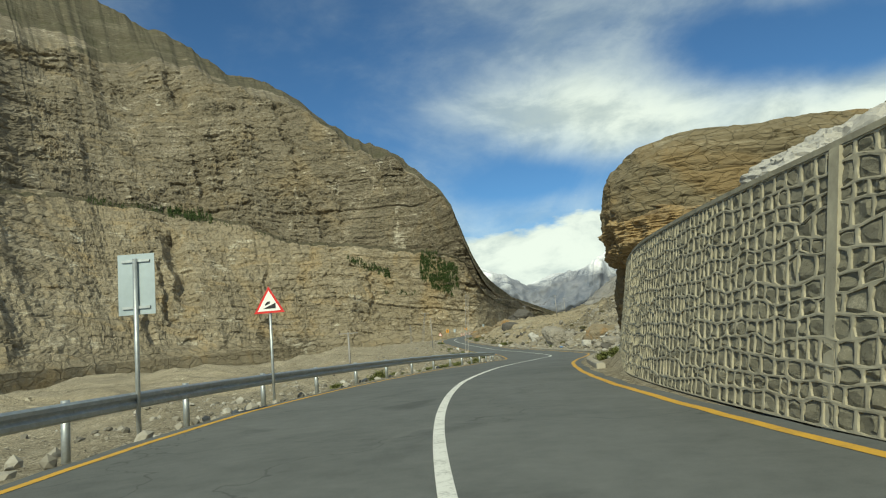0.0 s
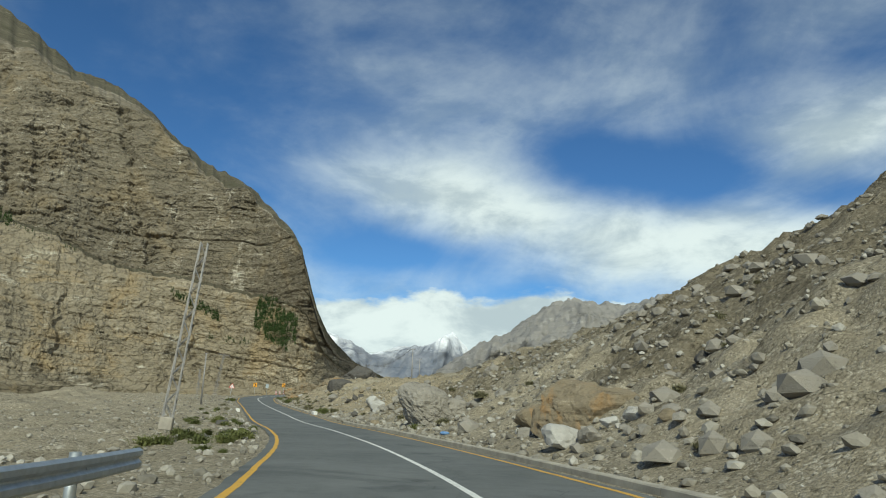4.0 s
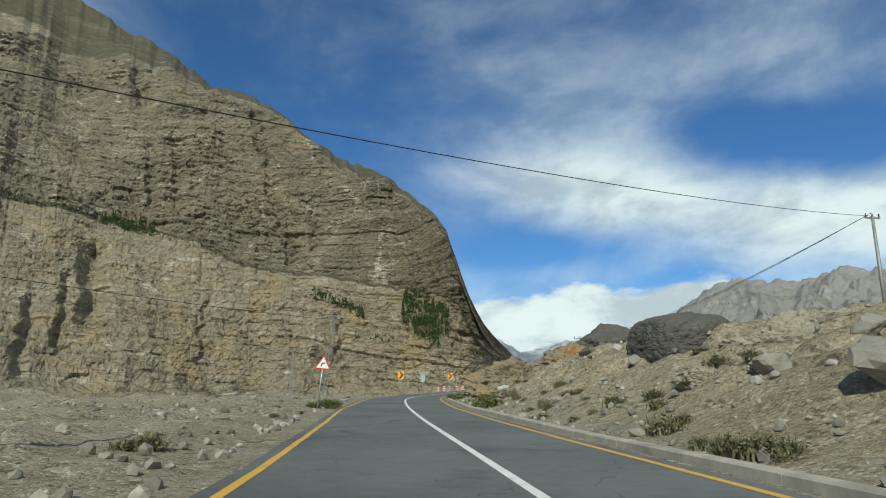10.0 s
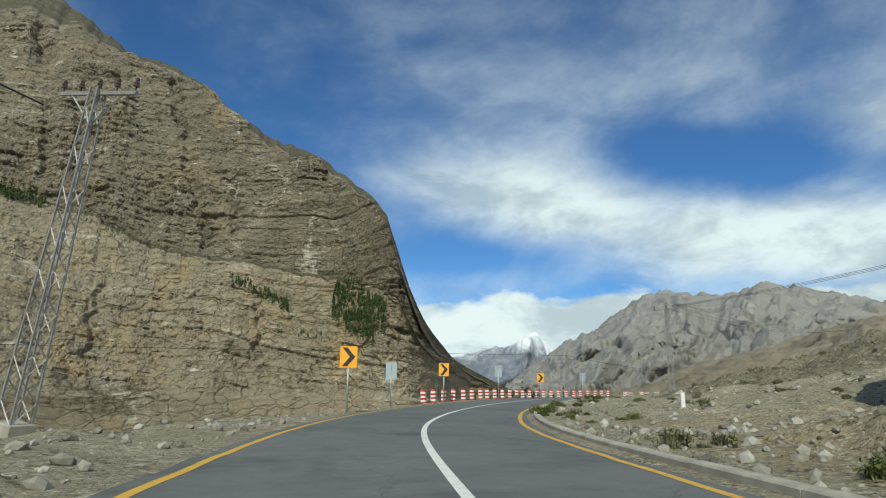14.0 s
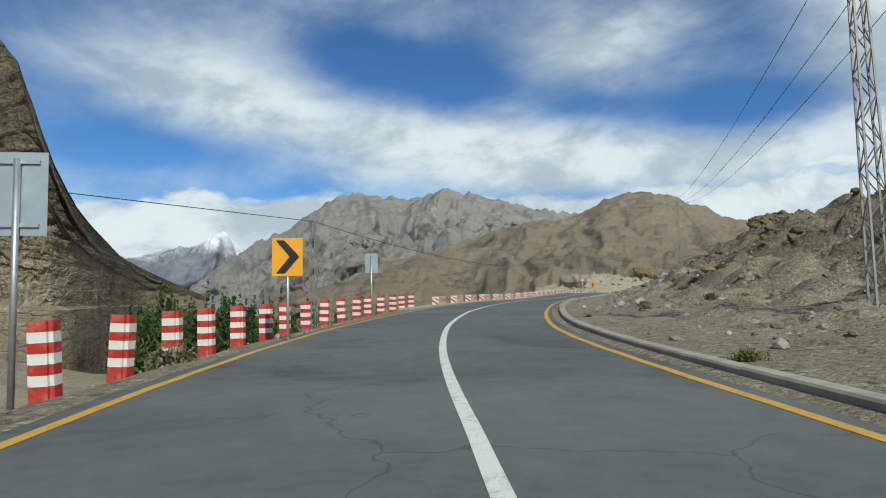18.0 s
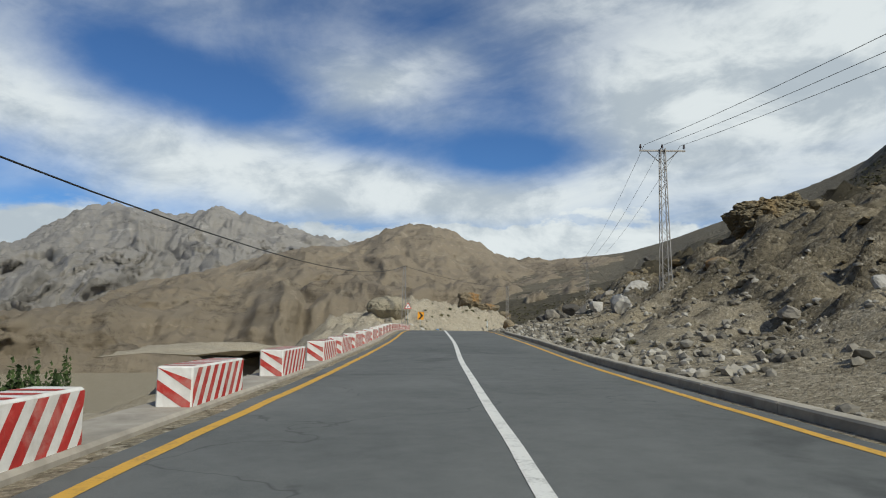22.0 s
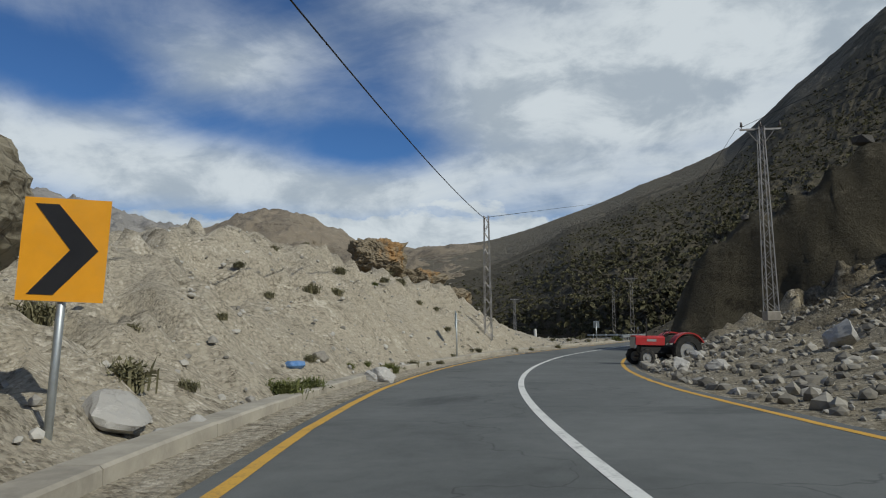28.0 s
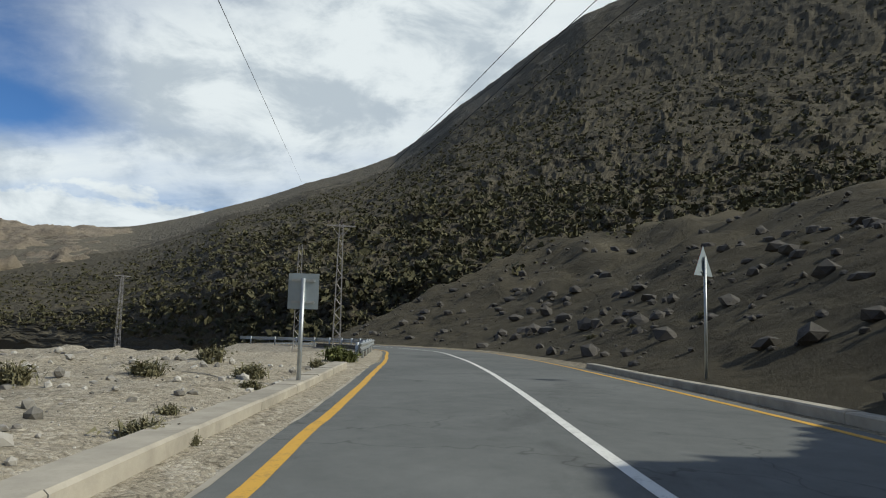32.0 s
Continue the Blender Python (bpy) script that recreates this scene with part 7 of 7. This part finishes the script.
GREY_ROCKS_B = [
    (20.88, 11.9, 0.72), (22.5, 12.7, 1.02), (22, 5, 0.38), (23.81, 12.3, 1.03), (26.75, 13.1, 2.19), (26.12, 13.5, 1.88), (26.38, 21.8, 1.73), (26.81, 15.9, 1.46),
    (26.56, 9.8, 1.51), (26.38, 6.3, 0.87), (26.75, 13.1, 1.66), (28.88, 11.9, 1.39), (27.88, -7.8, 0.82), (29.31, -5.6, 0.65),
]
PALE_ROCKS_A = [
    (4.12, 13.1, 2.07), (3.56, 9.6, 0.93), (5.56, 5.7, 1.65), (5.56, 7.5, 0.81), (5.5, 8, 1.08), (6.19, 7.7, 0.93), (9.56, 14.7, 1.33), (9.19, 8.8, 2.28),
    (9, 8.8, 1.95), (8.69, 7.8, 1.27), (9, 4.4, 0.84), (9.88, -5.7, 0.53), (13.44, 16.2, 1.37), (14, 8.5, 1.75), (17.81, 12.2, 1.31), (22.88, 12, 1.85),
    (20.19, 7.8, 0.78), (20.38, 7.2, 0.43), (22.5, 12.3, 1.22), (23.5, 13.2, 0.94), (25.31, 11.8, 2.16), (25.69, 11.3, 1.57), (28.38, -6.2, 0.85), (28.56, -5.3, 0.97),
    (28.56, -4.8, 0.49), (28.62, -4.7, 0.45), (29.38, -4.4, 0.83), (29.62, 6.1, 0.81), (29.62, 9.8, 1.63), (29.38, -4.1, 1.04),
]
PALE_ROCKS_B = [
    (29.81, 5.5, 0.95), (30.12, 6.7, 0.9), (29.81, -4.9, 0.42), (30.75, 4.7, 0.55), (30.81, -5.4, 0.22),
]
DARK_ROCKS_A = [
    (4.38, 5.1, 1.71), (5.12, 15.4, 2.15), (5, 18.4, 2.15), (5.75, 13.3, 1.25), (7.31, -6.8, 0.95), (9, 6.4, 1.13), (10.19, 8.7, 1.19), (10.12, 9.3, 1.17),
    (10.12, 10.1, 1), (13.88, 15.4, 1.55), 
    (17.75, 11.4, 0.85), (26.69, 11, 2.55), (26.62, 9.2, 1.66), (26.19, 13, 1.36), (27, 12.4, 2.38),
]
RUST_ROCKS_A = [
    (6.06, 7.7, 2.51), (4.69, 15.7, 2.53), (4.94, 22.5, 2.6), (5.81, 7, 2.6), (5.31, 7.7, 0.8), (7.94, 5.5, 0.94), (10.62, 11.5, 0.92),
    (14.19, 8.5, 1.96), (20.81, 12.7, 1.18), (20, 9.1, 0.72), (25.25, 18, 2.6), (27.06, 6.3, 1.45), (28.44, 7.6, 1.66), (28.69, 12.9, 1.82),
]
rng = random.Random(11)
for rocks, mat, lab in (
    (GREY_ROCKS_A + GREY_ROCKS_B, BOULDER, "angular grey boulder resting on the stony slope"),
    (PALE_ROCKS_A + PALE_ROCKS_B, BOULDER_PALE, "pale angular boulder lying in the rubble"),
    (DARK_ROCKS_A, BOULDER_DARK, "dark angular boulder in the rubble"),
    (RUST_ROCKS_A, BOULDER_RUST, "rust-stained angular boulder on the slope"),
):
    for t, d, s in rocks:
        k = rng.randrange(10)
        boulder(ground_at(t, d), s * 0.92, mat, k, rng.uniform(0, 6.28), rng.uniform(-0.35, 0.35), (1.0, rng.uniform(0.7, 1.1), rng.uniform(0.75, 1.1)), lab)

# ================= shrubs: clock, distance, width =================
DRY_TUFTS_A = [
    (7.5, 12.5, 1.75), (7, 7, 1.01), (7.94, 7.7, 0.98), (7.19, 8.2, 1), (11.12, 5.2, 1.31), (10.81, 4.7, 1.35), (9.81, 6.3, 1.29), (9.94, -6.1, 1.08),
    (9.81, -6.1, 0.62), (10.94, -6.4, 0.96), (9.94, -8.4, 0.62), (10.25, 5.7, 0.99), (12.5, 6.2, 0.8), (12.06, 5.1, 0.6), (11.88, -5.9, 0.72), (12.25, 7.3, 0.7),
    (12.81, 4.1, 1.14), (13, 6.9, 1.13), (13.19, 4.5, 0.94), (17.94, 30.5, 3.49), (14.25, 13.7, 0.79), (16.25, 5.5, 0.41), (17.31, 13.3, 0.71), (17.12, 13, 0.64),
    (16.06, 5.7, 0.67), (19.12, 12.3, 0.88), (17.94, 4.3, 0.82), (20.12, 7.8, 0.6), (20, 7.6, 0.66), (19.81, 5, 0.43),
]
DRY_TUFTS_B = [
    (20.31, 11.7, 0.72), (24.38, 5.6, 0.84), (24.12, 6.3, 1.02), (23.94, 7, 0.64), (29.88, -4.7, 0.59), (30, -4.6, 0.63), (30.12, -4.4, 0.59), (30.69, -9.4, 0.91),
    (30.75, -8.9, 0.71), (30.75, -5.2, 0.51), (31.06, -6.4, 0.42), (31.06, -7.8, 0.58), (30.75, -8.7, 0.69), (30.69, -8.2, 0.66), (31.25, -4.7, 0.65), (31.44, -4.4, 0.57),
    (31.88, -4.2, 0.72), (30.44, -5, 0.43), (30.69, -5.5, 0.37), (32.5, -5.1, 0.58), (33.06, -6, 1), (32.62, -5.4, 0.39), (32.5, -4.6, 0.32), (33.5, -5.3, 0.7),
]
GREEN_TUFTS_A = [
    (7.12, 5.5, 1.19), (7, -5, 0.71), (6.75, -5.8, 0.46), (10, 5.4, 1.65), (9.81, 5.1, 1.36), (12.75, -5.6, 2.44), (12.94, 4.8, 1.52), (12.69, 5, 1.32),
    (13, -4.7, 1.26), (12.75, -5.7, 0.97), (12.94, -5.4, 1.42), (14, 4.6, 1), (13.12, -5.2, 0.85), (14.19, 4.6, 1.36), (13.69, 6.4, 1.72), (14.56, 5.7, 0.99),
    (16.94, 4.7, 0.88), (16.62, 4.7, 0.85), (16.31, 4.3, 1.23), (16.06, 4.4, 0.77), (18.44, 4.8, 0.75), (18.19, 4.8, 1.12), (18.69, 4.7, 0.62), (21.12, 17, 1.41),
    (25.06, 17.7, 1.44), (29.06, -4.8, 0.93), (28.94, -4.9, 1.06), (29.44, -5.3, 0.53), (29.62, -4.6, 1.11), (29.56, -5.2, 0.4),
]
GREEN_TUFTS_B = [
    (30.5, -9.8, 0.62), (33.88, -4.9, 1.5),
]


def tuft_mesh(name, seed, mat, blades, tall):
    """A shrub of many thin bent blades from one root."""
    r = np.random.RandomState(seed)
    V, F = [], []
    for i in range(blades):
        a, lean = r.uniform(0, 6.283), r.uniform(0.15, 1.05)
        root = np.array([r.normal(0, 0.14), r.normal(0, 0.14), 0])
        ln = r.uniform(0.5, 1.0) * tall
        w = r.uniform(0.010, 0.028)
        dirn = np.array([math.cos(a), math.sin(a), 0])
        side = np.array([-dirn[1], dirn[0], 0])
        p1 = root + dirn * 0.45 * lean * ln * 0.5 + np.array([0, 0, 0.55 * ln])
        p2 = root + dirn * lean * ln * 0.62 + np.array([0, 0, ln * (1 - 0.42 * lean)])
        n = len(V)
        V += [root - side * w, root + side * w, p1 + side * w, p1 - side * w, p2]
        F += [(n, n + 1, n + 2), (n, n + 2, n + 3), (n + 3, n + 2, n + 4)]
        for q in range(2):
            c = root + (p2 - root) * r.uniform(0.45, 0.95)
            u = r.normal(size=3) * 0.055
            v = r.normal(size=3) * 0.055
            n = len(V)
            V += [c, c + u, c + v]
            F += [(n, n + 1, n + 2)]
    return mesh_from(name, V, F, mat, False)


TUFTS = {}
for kind, mat in (("dry", DRY_SHRUB), ("green", GREEN_SHRUB)):
    TUFTS[kind] = [tuft_mesh("shrub", 40 + k, mat, 190, 0.95) for k in range(5)]
for kind, rows, lab in (("dry", DRY_TUFTS_A + DRY_TUFTS_B, "dry grey-green thorny shrub on stony ground"), ("green", GREEN_TUFTS_A + GREEN_TUFTS_B, "tufted green roadside shrub")):
    for t, d, s in rows:
        p = ground_at(t, d)
        for k in range(1 if s < 0.9 else 3):
            ob = new("shrub", TUFTS[kind][rng.randrange(5)])
            z = min(s, 1.5) * rng.uniform(0.75, 1.0) * (1.0 if s < 0.9 else 0.8)
            q = (p.x + rng.uniform(-0.4, 0.4) * (k > 0) * s, p.y + rng.uniform(-0.4, 0.4) * (k > 0) * s, p.z - 0.06)
            ob.matrix_world = pose(*q, 0, 0, rng.uniform(0, 360)) @ Matrix.Diagonal((z, z, z * rng.uniform(0.6, 0.8), 1))
            tagged(ob, lab, "shrub", "roadside shrubs")


# weeds behind the guardrail and low shrubs on the slopes
srng = random.Random(77)
SINGLE, scrub_v, scrub_f = 130, {"green": [], "dry": []}, {"green": [], "dry": []}
single = 0
for kind, lab, spread in (("green", "tufted green roadside shrub", ((5.6, 6.4, -5.4, -8.5, 26), (2.0, 4.6, -5.3, -8.0, 34), (15.6, 18.6, 5.0, 7.5, 16), (2.1, 2.9, 4.6, 5.4, 6), (6.4, 9.5, -5.2, -9.0, 16))),
                          ("dry", "dry grey-green thorny shrub on stony ground", ((10.4, 13.4, 4.4, 7.5, 30), (18.8, 18.9, -5.1, -5.3, 3), (28.6, 33.5, -5.2, -12.0, 36), (10.0, 15.0, 5.0, 16.0, 46), (5.0, 9.0, 6.0, 22.0, 24), (16.0, 24.0, 8.0, 26.0, 60), (31.9, 36.0, 7.0, 30.0, 24)))):
    for t0, t1, d0, d1, num in spread:
        for k in range(num):
            p = ground_at(srng.uniform(t0, t1), srng.uniform(d0, d1))
            z = srng.uniform(0.35, 0.95)
            m = pose(p.x, p.y, p.z - 0.05, 0, 0, srng.uniform(0, 360)) @ Matrix.Diagonal((z, z, z * srng.uniform(0.5, 0.75), 1))
            me = TUFTS[kind][srng.randrange(5)]
            if single < SINGLE:
                ob = new("shrub", me)
                ob.matrix_world = m
                tagged(ob, lab, "shrub", "roadside shrubs")
                single += 1
                continue
            # the rest, farther off, in one mesh
            base = sum(len(q) for q in scrub_v[kind])
            co = np.empty(len(me.vertices) * 3)
            me.vertices.foreach_get("co", co)
            M = np.array(m)
            scrub_v[kind].append(co.reshape(-1, 3) @ M[:3, :3].T + M[:3, 3])
            idx = np.empty(len(me.loops), np.int32)
            me.loops.foreach_get("vertex_index", idx)
            scrub_f[kind].append(idx.reshape(-1, 3) + base)
for kind, mat, lab in (("green", GREEN_SHRUB, "scattered green weeds on the road's verge"), ("dry", DRY_SHRUB, "scattered dry thorny shrubs over the stony slopes")):
    if scrub_v[kind]:
        tagged(new("low_scrub", mesh_from("low_scrub", np.vstack(scrub_v[kind]), np.vstack(scrub_f[kind]), mat, False)), lab, "scrub", kind="stuff")

# blue plastic litter caught among the stones
BLUE_PLASTIC = plain_mat("blue_plastic_litter", (0.10, 0.22, 0.45), 0.5, 0, 0.3, 20.0, 0.3, (0.35, 0.33, 0.3), 0.4, 0.4)
for t, d in ((6.62, 5.4), (29.15, -5.6)):
    bm = bmesh.new()
    bmesh.ops.create_icosphere(bm, subdivisions=2, radius=0.2)
    for v in bm.verts:
        n = float(vnoise(v.co.x * 9, v.co.y * 9, v.co.z * 9, 7))
        v.co = Vector((v.co.x * 1.3, v.co.y, v.co.z * 0.55)) * (1 + 0.45 * n)
    me = bpy.data.meshes.new("plastic_bag")
    bm.to_mesh(me)
    bm.free()
    me.materials.append(BLUE_PLASTIC)
    ob = new("plastic_bag", me)
    ob.matrix_world = Matrix.Translation(ground_at(t, d) + Vector((0, 0, 0.06)))
    tagged(ob, "crumpled blue plastic bag lying among the stones", "litter")
